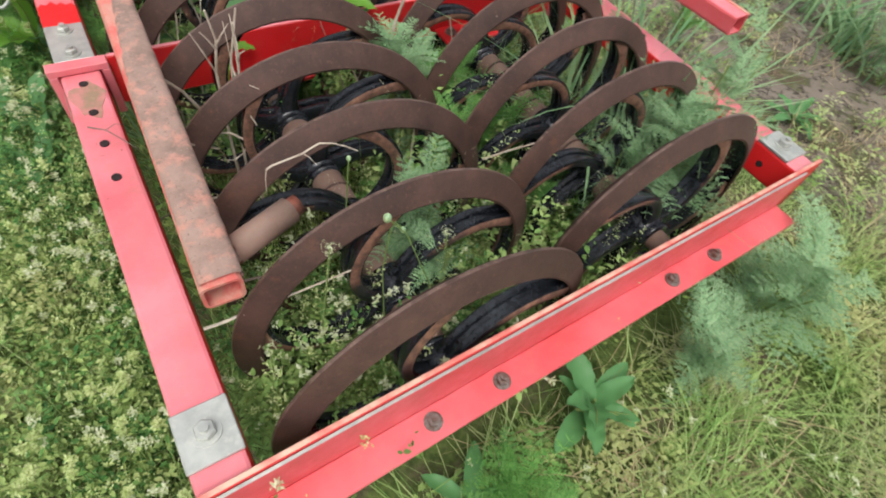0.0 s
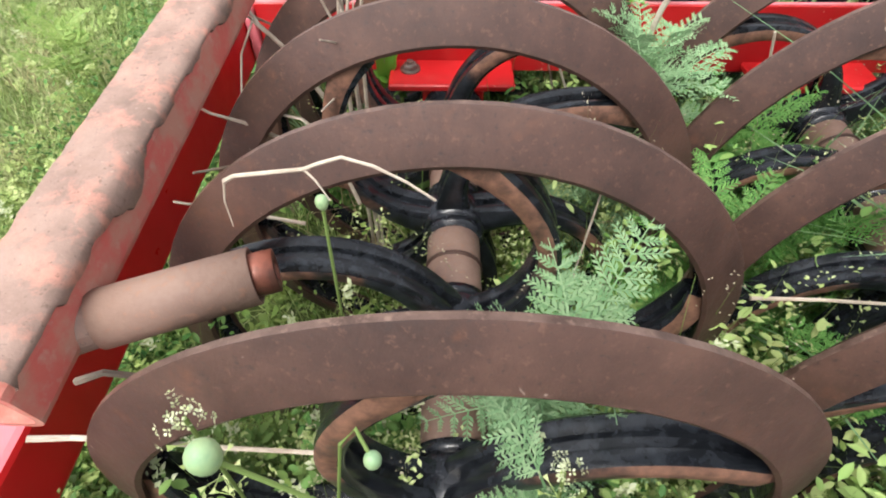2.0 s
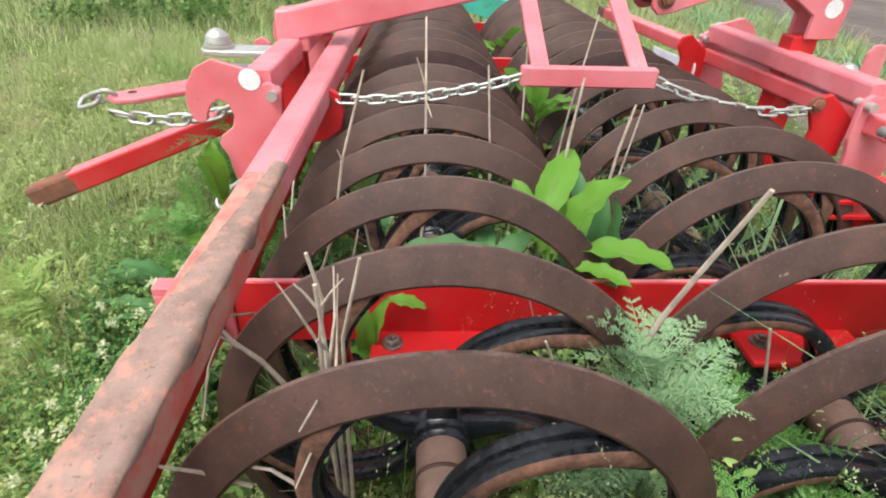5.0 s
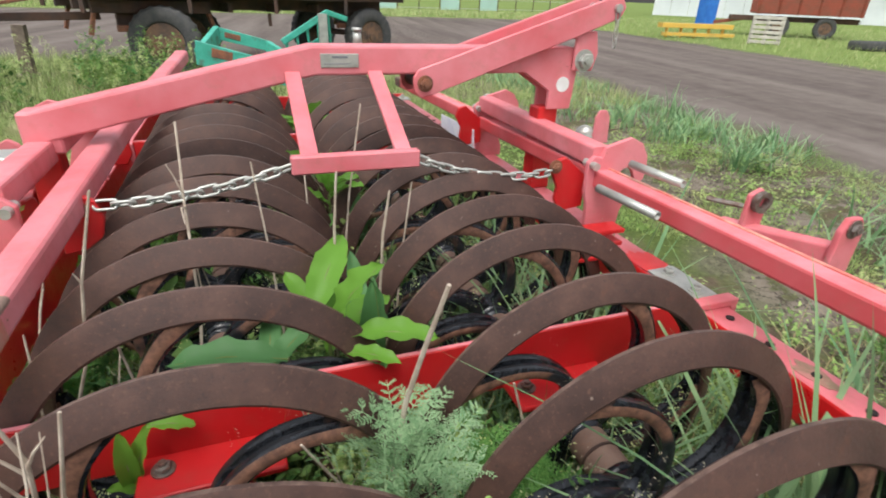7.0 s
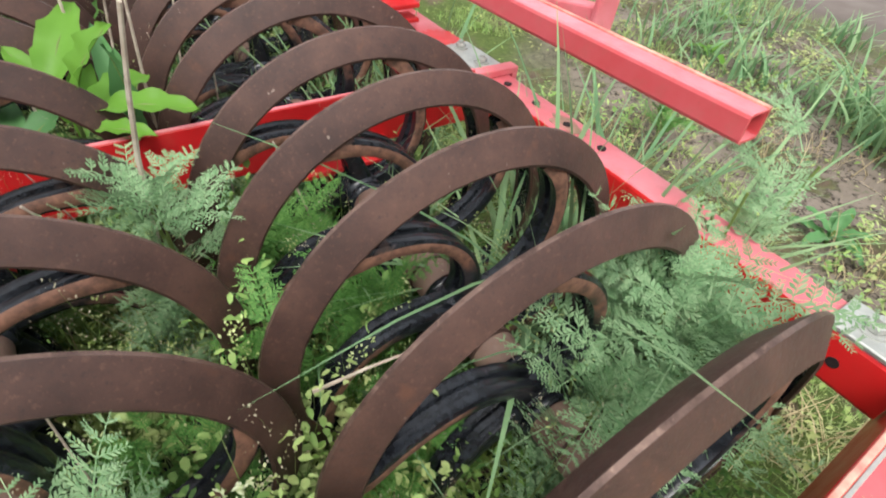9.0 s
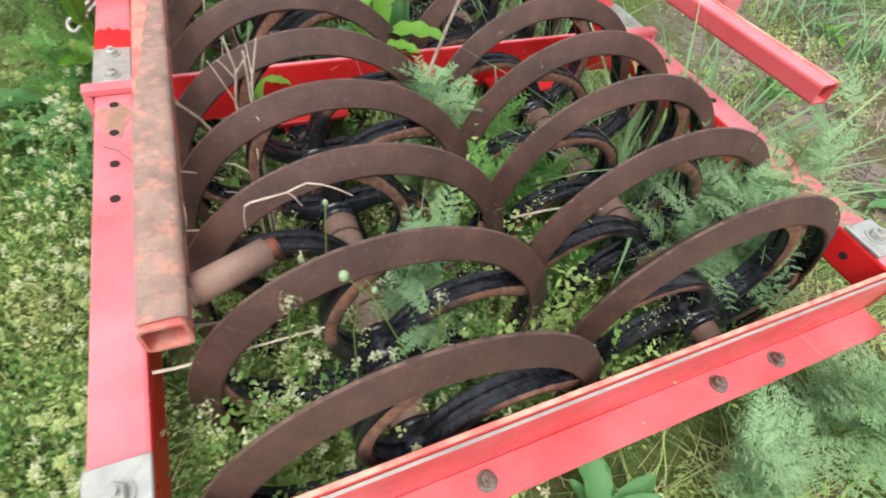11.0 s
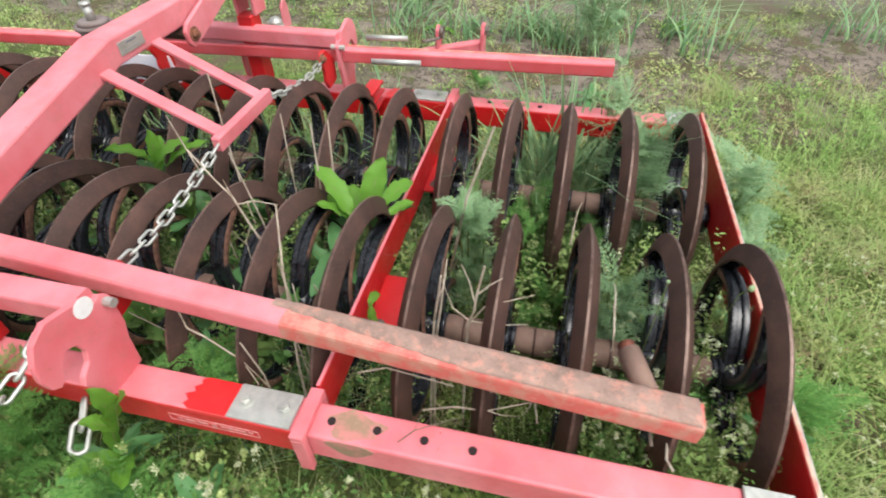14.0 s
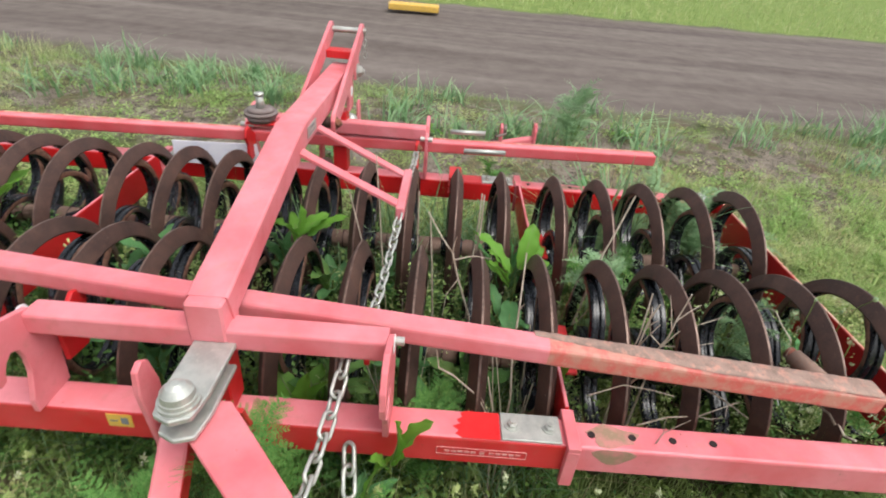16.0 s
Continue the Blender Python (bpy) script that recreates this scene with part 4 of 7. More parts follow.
def link_mesh():
    """One chain link, long along x, 52 mm."""
    pts = []
    for i in range(20):
        a = 2 * math.pi * i / 20
        pts.append((0.0145 * (1 if math.cos(a) > 0 else -1) + 0.0115 * math.cos(a), 0.0125 * math.sin(a)))
    bm = bmesh.new()
    rings = []
    n = len(pts)
    for i, (u, v) in enumerate(pts):
        d = Vector((pts[(i + 1) % n][0] - pts[i - 1][0], pts[(i + 1) % n][1] - pts[i - 1][1], 0)).normalized()
        s = Vector((d.y, -d.x, 0))
        rings.append([bm.verts.new(Vector((u, v, 0)) + s * 0.0042 * math.cos(2 * math.pi * k / 6) + Vector((0, 0, 0.0042 * math.sin(2 * math.pi * k / 6)))) for k in range(6)])
    for i in range(n):
        a, b = rings[i], rings[(i + 1) % n]
        for k in range(6):
            bm.faces.new((a[k], a[(k + 1) % 6], b[(k + 1) % 6], b[k])).smooth = True
    bmesh.ops.recalc_face_normals(bm, faces=bm.faces)
    me = bpy.data.meshes.new("link")
    bm.to_mesh(me)
    bm.free()
    me.materials.append(ZINC)
    return me


LINK = link_mesh()


def chain(a, b, sag, label, size=1.0):
    """Links hung from a to b, each turned a quarter against the last."""
    a, b = Vector(a), Vector(b)
    pitch = 0.0385 * size
    m = 200
    pts = [a.lerp(b, i / m) - Vector((0, 0, sag * 4 * (i / m) * (1 - i / m))) for i in range(m + 1)]
    cum = [0.0]
    for p, q in zip(pts, pts[1:]):
        cum.append(cum[-1] + (q - p).length)
    n = max(2, int(cum[-1] / pitch))
    head = None
    for k in range(n):
        s = cum[-1] * (k + 0.5) / n
        i = next(j for j in range(m) if cum[j + 1] >= s)
        d = (pts[i + 1] - pts[i]).normalized()
        q = d.to_track_quat("X", "Z").to_matrix().to_4x4() @ pose(0, 0, 0, 45 + 90 * (k % 2) + 8 * math.sin(k * 2.3), 0, 0)
        mw = Matrix.Translation(pts[i]) @ q @ Matrix.Scale(size, 4)
        ob = new("chain" if head is None else "link", LINK)
        if head is None:
            head = ob
            ob.parent = roller
            ob.matrix_basis = mw
            tagged(ob, label)
        else:
            ob.parent = head
            ob.matrix_parent_inverse = head.matrix_basis.inverted()
            ob.matrix_basis = mw
    return head


chain((0.205, 0.615, 0.618), (0.66, 0.59, 0.69), 0.02, "galvanised chain")
chain((0.99, 0.59, 0.69), (1.445, 0.585, 0.625), 0.035, "galvanised chain")
chain((0.02, 0.655, 0.625), (-0.415, 0.70, 0.545), 0.046, "galvanised chain", 1.25)
chain((-0.415, 0.712, 0.590), (-0.510, 0.743, 0.556), 0.0, "galvanised shackle", 1.5)
chain((-0.065, 0.637, 0.385), (-0.150, 0.623, 0.315), 0.0, "hanging galvanised links", 1.5)
chain((1.797, 0.893, 1.065), (1.80, 0.89, 0.95), 0.0, "short rusty safety chain", 0.6)


# ---- yard beyond ----
def wheel(parent, c, axis, r, w):
    c, axis = Vector(c), Vector(axis).normalized()
    prof = [(r * 0.56, -w * 0.42), (r * 0.62, -w * 0.5), (r * 0.88, -w * 0.5), (r * 0.97, -w * 0.40), (r, -w * 0.2), (r, w * 0.2), (r * 0.97, w * 0.40), (r * 0.88, w * 0.5), (r * 0.62, w * 0.5), (r * 0.56, w * 0.42)]
    rot, _, _ = frame_of((0, 0, 0), axis)
    bm = bmesh.new()
    n = 72
    rings = [[bm.verts.new((q * math.cos(2 * math.pi * i / n), yy, q * math.sin(2 * math.pi * i / n))) for q, yy in [(q0 + (0.016 if i % 3 == 0 and q0 > r * 0.95 else 0.0), y0) for q0, y0 in prof]] for i in range(n)]
    for i in range(n):
        a, b = rings[i], rings[(i + 1) % n]
        for k in range(len(prof)):
            bm.faces.new((a[k], a[(k + 1) % len(prof)], b[(k + 1) % len(prof)], b[k])).smooth = True
    bmesh.ops.recalc_face_normals(bm, faces=bm.faces)
    bmesh.ops.transform(bm, matrix=Matrix.Translation(c) @ rot, verts=bm.verts)
    wh = part("wheel", bm, RUBBER, parent, "worn grey tyre")
    rim = merge(rod(c - axis * w * 0.40, c + axis * w * 0.40, r * 0.57, 28, bev=0.01), rod(c - axis * w * 0.48, c - axis * w * 0.38, r * 0.26, 18), rod(c - axis * w * 0.56, c - axis * w * 0.46, r * 0.14, 14))
    part("wheel_rim", rim, WHEELRUST, wh, "rusty brown steel rim")
    return wh


def build_trailer():
    u = Vector((3.09, 1.45, 0)).normalized()          # along the trailer
    v = Vector((-u.y, u.x, 0))                        # away from the camera
    o = Vector((-0.35, 7.65, 0))
    tr = empty("farm_trailer", "old rust-brown two-axle farm trailer on worn grey tyres", "trailer", tuple(o))
    tr.matrix_world = Matrix.Identity(4)
    r = 0.45
    for d in (0.0, 3.41):
        ax = Vector((0.12, 0.99, 0)) if d == 0 else v      # the front axle is turned
        for s in (0.0, 1.75):
            p = o + u * d + ax * s
            wheel(tr, (p.x, p.y, r - 0.02), ax, r, 0.24)
        part("axle", rod(o + u * d + Vector((0, 0, r)), o + u * d + ax * 1.75 + Vector((0, 0, r)), 0.05, 12), OLDBOX, tr)
        part("axle_frame", beam(o + u * (d - 0.45) + v * 0.35 + Vector((0, 0, 0.72)), o + u * (d + 0.45) + v * 0.35 + Vector((0, 0, 0.72)), 0.08, 0.22), OLDBOX, tr)
        part("spring", beam(o + u * (d - 0.5) + v * 0.2 + Vector((0, 0, 0.60)), o + u * (d + 0.5) + v * 0.2 + Vector((0, 0, 0.60)), 0.07, 0.08), RUSTO, tr)
    # bolster, brackets and stays over the front axle
    for s in (0.25, 1.5):
        part("bolster", beam(o + u * -0.75 + v * s + Vector((0, 0, 0.86)), o + u * 0.75 + v * s + Vector((0, 0, 0.86)), 0.10, 0.16), OLDBOX, tr)
        for d in (-0.72, 0.72):
            part("stay", beam(o + u * d + v * s + Vector((0, 0, 0.80)), o + u * d * 1.12 + v * s + Vector((0, 0, 0.52)), 0.07, 0.05), RUSTO, tr)
    part("turntable", rod(o + v * 0.9 + Vector((0, 0, 0.76)), o + v * 0.9 + Vector((0, 0, 0.80)), 0.42, 28, hollow=0.07), OLDBOX, tr)
    for d in (1.0, 1.75, 2.5):
        part("cross_member", beam(o + u * d + v * 0.1 + Vector((0, 0, 0.86)), o + u * d + v * 1.7 + Vector((0, 0, 0.86)), 0.07, 0.12), OLDBOX, tr)
    part("hook", beam(o + u * 1.55 + Vector((0, 0, 0.80)), o + u * 1.55 + Vector((0, 0, 0.62)), 0.03, 0.05), OLDBOX, tr)
    base = o + v * 0.2
    for s in (0.25, 1.15):
        part("chassis_rail", beam(base + u * -0.9 + v * s + Vector((0, 0, 0.90)), base + u * 4.0 + v * s + Vector((0, 0, 0.90)), 0.09, 0.16), OLDBOX, tr)
    part("load_floor", beam(base + u * -0.9 + v * 0.7 + Vector((0, 0, 1.01)), base + u * 4.1 + v * 0.7 + Vector((0, 0, 1.01)), 2.1, 0.05), OLDBOX, tr)
    for s in (-0.35, 1.75):
        for k in range(4):
            part("side_board", beam(base + u * (-0.9 + 1.25 * k) + v * s + Vector((0, 0, 1.30)), base + u * (-0.9 + 1.25 * k + 1.2) + v * s + Vector((0, 0, 1.30)), 0.05, 0.54), OLDBOX, tr)
            part("board_post", beam(base + u * (-0.93 + 1.25 * k) + v * (s - 0.03) + Vector((0, 0, 0.80)), base + u * (-0.93 + 1.25 * k) + v * (s - 0.03) + Vector((0, 0, 1.56)), 0.07, 0.05), OLDBOX, tr)
    # drawbar on a timber prop
    a = base + u * -0.5 + v * 0.7 + Vector((0, 0, 0.72))
    tip = Vector((-3.4, 7.55, 0.67))
    part("drawbar", beam(a, tip, 0.12, 0.10), OLDBOX, tr, "rusty drawbar")
    part("drawbar_eye", rod(tip - Vector((0.06, 0, 0.03)), tip - Vector((0.06, 0, -0.03)), 0.07, 16, hollow=0.03), OLDBOX, tr)
    part("leaf_beam", beam(base + u * -0.9 + v * 0.7 + Vector((0, 0, 0.98)), tip + Vector((0.8, 0.05, 0.10)), 0.05, 0.04), RUSTO, tr)
    pr = finish("timber_prop", merge(beam((-1.98, 7.58, 0), (-1.95, 7.58, 0.630), 0.15, 0.13, 0.01), beam((-2.1, 7.53, 0.02), (-1.85, 7.63, 0.02), 0.25, 0.06, 0.01)), TIMBER)
    tagged(pr, "weathered grey timber prop under the drawbar", "prop")


def build_teal():
    t = empty("teal_implement", "teal painted steel implement frame with rusted patches", "farm implement", (0.9, 4.6, 0))
    t.matrix_world = Matrix.Translation((-0.13, 0, -0.05))
    part("frame_rail", plate([(0.345, 0.60), (0.36, 0.79), (1.45, 0.49), (1.43, 0.32)], "y", 4.30, 0.06), TEAL, t)
    part("rust_patch", plate([(0.47, 0.665), (0.48, 0.735), (0.64, 0.695), (0.63, 0.625)], "y", 4.266, 0.006), RUSTO, t, "rusted patch")
    part("frame_rail", plate([(0.50, 0.76), (0.50, 0.87), (0.955, 0.75), (0.95, 0.655)], "y", 4.85, 0.05), TEAL, t)
    part("rust_patch", plate([(0.58, 0.775), (0.585, 0.82), (0.72, 0.79), (0.715, 0.74)], "y", 4.822, 0.006), RUSTO, t, "rusted patch")
    part("frame_rail", beam((0.37, 4.30, 0.66), (0.52, 4.85, 0.80), 0.05, 0.14), TEAL, t)
    part("frame_rail", beam((0.95, 4.85, 0.70), (1.40, 4.33, 0.44), 0.05, 0.10), TEAL, t)
    part("lattice_arm", beam((1.10, 5.0, 0.72), (1.56, 5.0, 1.0), 0.05, 0.06), TEAL, t)
    part("lattice_arm", beam((1.16, 5.12, 0.56), (1.60, 5.12, 0.80), 0.04, 0.05), TEAL, t)
    part("lattice_arm", beam((1.55, 5.0, 1.0), (1.75, 5.05, 0.94), 0.05, 0.05), TEAL, t)
    for k in range(5):
        f = k / 4
        part("tine", rod((1.14 + 0.42 * f, 5.0, 0.72 + 0.26 * f), (1.20 + 0.42 * f, 5.1, 0.02), 0.014, 8), TEAL, t)
    part("upright", beam((1.50, 4.97, 0.0), (1.50, 4.97, 0.99), 0.085, 0.085), ZINC, t, "grey upright")
    part("leg", beam((0.46, 4.34, 0.0), (0.46, 4.34, 0.66), 0.06, 0.05), TEAL, t)
    part("leg", beam((1.48, 4.6, 0.0), (1.48, 4.6, 0.42), 0.08, 0.06), TEAL, t)
    part("wheel_disc", rod((1.3, 4.42, 0.20), (1.3, 4.5, 0.20), 0.2, 28), TEAL, t)


def polar(bearing, dist, z=0.0):
    return Vector((0.5 + dist * math.sin(radians(bearing)), -0.74 + dist * math.cos(radians(bearing)), z))


def build_far_side():
    # tipping trailer across the road
    a, b = polar(46.6, 28.0), polar(56.2, 28.8)
    u = (b - a).normalized()
    v = Vector((-u.y, u.x, 0))
    d = empty("tipping_trailer", "orange-red steel tipping trailer parked in the grass", "trailer", tuple(a))
    d.matrix_world = Matrix.Identity(4)
    ln = (b - a).length
    part("body", merge(*[beam(a + u * 0.9 + v * s + Vector((0, 0, 1.35)), b + v * s + Vector((0, 0, 1.35)), 0.08, 0.9, 0.01) for s in (0, 2.1)],
                       beam(a + u * 0.9 + v * 1.05 + Vector((0, 0, 0.92)), b + v * 1.05 + Vector((0, 0, 0.92)), 2.1, 0.06, 0.01)), DUMP, d)
    for k in range(6):
        p = a + u * (1.0 + (ln - 1.1) * k / 5) - v * 0.06
        part("rib", beam(p + Vector((0, 0, 0.88)), p + Vector((0, 0, 1.8)), 0.09, 0.06), DUMP, d)
    part("top_rail", beam(a + u * 0.9 - v * 0.03 + Vector((0, 0, 1.79)), b - v * 0.03 + Vector((0, 0, 1.79)), 0.12, 0.07), DUMP, d)
    part("chassis", beam(a + Vector((0, 0, 0.7)) + v * 0.8, b + Vector((0, 0, 0.7)) + v * 0.8, 0.9, 0.2), OLDBOX, d)
    part("drawbar", beam(a + u * 0.9 + v * 0.8 + Vector((0, 0, 0.72)), a - u * 0.6 + v * 0.8 + Vector((0, 0, 0.45)), 0.2, 0.14), DUMP, d)
    for s in (1.9, ln - 1.2):
        wheel(d, a + u * s + v * 0.15 + Vector((0, 0, 0.40)), v, 0.42, 0.26)
    # pallet on edge
    p = polar(49.7, 22.0)
    pl = empty("pallet", "pale weathered wooden pallet standing on its edge", "pallet", tuple(p))
    pl.matrix_world = Matrix.Identity(4)
    w = Vector((0.62, -0.78, 0))
    for k in range(6):
        part("slat", beam(p - w * 0.48 + Vector((0, 0, 0.08 + 0.15 * k)), p + w * 0.48 + Vector((0, 0, 0.08 + 0.15 * k)), 0.03, 0.10), PALEWOOD, pl)
    for s in (-0.43, 0, 0.43):
        part("bearer", beam(p + w * s + Vector((0.06, 0.07, 0)), p + w * s + Vector((0.06, 0.07, 0.90)), 0.09, 0.09), PALEWOOD, pl)
    # yellow header bar, blue column
    y0, y1 = polar(40.9, 22.6), polar(46.8, 24.0)
    yb = empty("yellow_header", "faded yellow steel header bar lying in the grass", "farm implement", tuple(y0))
    yb.matrix_world = Matrix.Identity(4)
    part("beam", beam(y0 + Vector((0, 0, 0.42)), y1 + Vector((0, 0, 0.42)), 0.4, 0.16), YELLOW, yb)
    part("lower_bar", beam(y0 + Vector((0.1, -0.1, 0.12)), y1 + Vector((0.1, -0.1, 0.12)), 0.25, 0.12), YELLOW, yb)
    for k in range(5):
        q = y0.lerp(y1, (k + 0.5) / 5)
        part("tooth", beam(q + Vector((0, 0, 0)), q + Vector((0, 0, 0.4)), 0.08, 0.08), YELLOW, yb)
    c = polar(44.55, 36)
    tagged(finish("blue_bin", merge(beam(c, c + Vector((0, 0, 3.4)), 0.75, 0.75, 0.04), beam(c + Vector((0, 0, 3.4)), c + Vector((0, 0, 3.6)), 0.9, 0.9, 0.04)), BLUE), "tall blue painted steel column", "bin")
    # tyres in the grass
    q = polar(57.2, 22.8)
    lt = empty("loose_tyre", "dark old tyre lying in the grass", "tyre", tuple(q))
    lt.matrix_world = Matrix.Identity(4)
    wheel(lt, q + Vector((0, 0, 0.14)), (0, 0.05, 1), 0.55, 0.3)
    # yellow box at the road's far edge
    g = Vector((10.7, 1.3, 0))
    tagged(finish("roadside_barrier", merge(beam(g + Vector((0, -0.5, 0.12)), g + Vector((0, 0.5, 0.12)), 0.4, 0.12, 0.02), beam(g + Vector((0.3, -0.5, 0.3)), g + Vector((0.3, 0.5, 0.3)), 0.1, 0.08, 0.02)), YELLOW), "small yellow steel frame at the roadside", "barrier")
    # sheds
    s0, s1 = polar(39.9, 62), polar(63, 66)
    sh = empty("shed", "long pale sheet-metal shed far across the yard", "shed", tuple(s0))
    sh.matrix_world = Matrix.Identity(4)
    n = 16
    for k in range(n):
        p0, p1 = s0.lerp(s1, k / n), s0.lerp(s1, (k + 0.985) / n)
        part("wall_sheet", beam(p0 + Vector((0, 0, 2.2)), p1 + Vector((0, 0, 2.2)), 0.2, 4.4, 0.02), SHED, sh)
    part("roof", beam(s0 + Vector((0, 2, 4.6)), s1 + Vector((0, 2, 4.6)), 6.0, 0.25, 0.03), OLDBOX, sh)
    # fence along the far side of the yard
    f0, f1 = Vector((-14, 31, 0)), Vector((24, 37, 0))
    fn = empty("fence", "thin steel mesh fence with mint sheet panels", "fence", tuple(f0))
    fn.matrix_world = Matrix.Identity(4)
    for k in range(26):
        p = f0.lerp(f1, k / 25)
        part("post", rod(p, p + Vector((0, 0, 1.8)), 0.035, 8), OLDBOX, fn)
    for z in (0.3, 0.9, 1.5):
        part("rail", rod(f0 + Vector((0, 0, z)), f1 + Vector((0, 0, z)), 0.018, 6), ZINC, fn)
    for k in (9, 10, 11, 14, 15, 18, 20):
        p, q = f0.lerp(f1, (k + 0.05) / 25), f0.lerp(f1, (k + 0.95) / 25)
        part("panel", beam(p + Vector((0, 0, 0.95)), q + Vector((0, 0, 0.95)), 0.03, 1.5, 0.005), MINT, fn)


build_trailer()
build_teal()
build_far_side()


# ---- plants ----
RNG = np.random.default_rng(11)


def strips(name, base, height, width, lean, head, mat, segs=3, parent=None, curl=1.6, collapse=0.0):
    """Tapering blades as one mesh: base (n, 3), height, width, lean outward and heading per blade."""
    n = len(base)
    ts = np.linspace(0, 1, segs + 1)
    d = np.stack([np.cos(head), np.sin(head), np.zeros(n)], 1)
    s = np.stack([-np.sin(head), np.cos(head), np.zeros(n)], 1)
    verts, k = [], 0
    for t in ts:
        c = base + d * (lean * t ** curl)[:, None]
        c[:, 2] += height * (t - 0.25 * np.minimum(lean / np.maximum(height, 1e-4), 1.6) * t ** 2)
        w = width * (1 - t) ** 0.7 * (0.75 + 0.9 * t * (1 - t))
        if t < 1:
            verts += [c - s * w[:, None] / 2, c + s * w[:, None] / 2]
        else:
            verts += [c]
    V = np.stack(verts, 1)           # n, 2*segs+1, 3
    m = V.shape[1]
    off = (np.arange(n) * m)[:, None]
    quads = [[2 * i, 2 * i + 1, 2 * i + 3, 2 * i + 2] for i in range(segs - 1)]
    tri = [2 * segs - 2, 2 * segs - 1, 2 * segs]
    Q = np.concatenate([off + np.array(q)[None] for q in quads], 0) if quads else np.zeros((0, 4), int)
    T = off + np.array(tri)[None]
    return V.reshape(-1, 3), Q, T


def mesh_of(name, V, Q, T, mat, smooth=True):
    me = bpy.data.meshes.new(name)
    nq, nt_ = len(Q), len(T)
    me.vertices.add(len(V))
    me.vertices.foreach_set("co", np.ascontiguousarray(V, dtype=np.float32).ravel())
    loops = np.concatenate([Q.ravel(), T.ravel()]).astype(np.int32)
    me.loops.add(len(loops))
    me.loops.foreach_set("vertex_index", loops)
    me.polygons.add(nq + nt_)
    starts = np.concatenate([np.arange(nq) * 4, nq * 4 + np.arange(nt_) * 3]).astype(np.int32)
    me.polygons.foreach_set("loop_start", starts)
    me.update(calc_edges=True)
    if smooth and nq:
        me.polygons.foreach_set("use_smooth", np.ones(nq + nt_, dtype=bool))
    me.materials.append(mat)
    return new(name, me)


def stuff(ob, label, category):
    return tagged(ob, label, category, kind="stuff")


def patchy(x, y, scale, seed):
    return np.array([noise.noise(Vector((a * scale, b * scale, seed))) for a, b in zip(x, y)])


def scatter(n, x0, x1, y0, y1, keep=None):
    x, y = RNG.uniform(x0, x1, n), RNG.uniform(y0, y1, n)
    if keep is not None:
        k = keep(x, y)
        x, y = x[k], y[k]
    return x, y


def blades(name, x, y, hmin, hmax, wmin, wmax, lean, mat, label, cat="grass", segs=3, z=0.0):
    n = len(x)
    base = np.stack([x, y, np.full(n, z - 0.01)], 1)
    h = RNG.uniform(hmin, hmax, n)
    V, Q, T = strips(name, base, h, RNG.uniform(wmin, wmax, n), h * RNG.uniform(0.1, lean, n), RNG.uniform(0, 2 * math.pi, n), mat, segs)
    return stuff(mesh_of(name, V, Q, T, mat), label, cat)


def leaflets(name, x, y, z, size, mat, label, cat="weeds", full=False):
    """Small pointed-oval leaves scattered in the air above the ground, each its own tilt."""
    n = len(x)
    c = np.stack([x, y, z], 1)
    hd = RNG.uniform(0, 2 * math.pi, n)
    tilt = RNG.uniform(-0.5, 0.9, n)
    d = np.stack([np.cos(hd) * np.cos(tilt), np.sin(hd) * np.cos(tilt), np.sin(tilt)], 1)
    s = np.stack([-np.sin(hd), np.cos(hd), RNG.uniform(-0.3, 0.3, n)], 1)
    up = np.cross(d, s)
    L, W = size[:, None], (size * RNG.uniform(0.35, 0.62, n))[:, None]
    if full:
        V = np.stack([c, c + d * L * 0.3 + s * W * 0.46 + up * L * 0.10, c + d * L * 0.7 + s * W * 0.42 + up * L * 0.10, c + d * L, c + d * L * 0.7 - s * W * 0.42 + up * L * 0.10, c + d * L * 0.3 - s * W * 0.46 + up * L * 0.10], 1)
        off = (np.arange(n) * 6)[:, None]
        T = np.concatenate([off + np.array(t)[None] for t in ((0, 1, 2), (0, 2, 3), (0, 3, 4), (0, 4, 5))], 0)
        return stuff(mesh_of(name, V.reshape(-1, 3), np.zeros((0, 4), int), T, mat), label, cat)
    V = np.stack([c, c + d * L * 0.5 + s * W / 2 + up * L * 0.10, c + d * L, c + d * L * 0.5 - s * W / 2 + up * L * 0.10], 1)
    off = (np.arange(n) * 4)[:, None]
    T = np.concatenate([off + np.array(t)[None] for t in ((0, 1, 2), (0, 2, 3))], 0)
    return stuff(mesh_of(name, V.reshape(-1, 3), np.zeros((0, 4), int), T, mat), label, cat)


def road_x(y):
    return 4.7 + 0.13 * np.maximum(y, 0)


def outside(x, y):
    return ~((x > -0.06) & (x < 1.66) & (y > -1.06) & (y < 3.05))


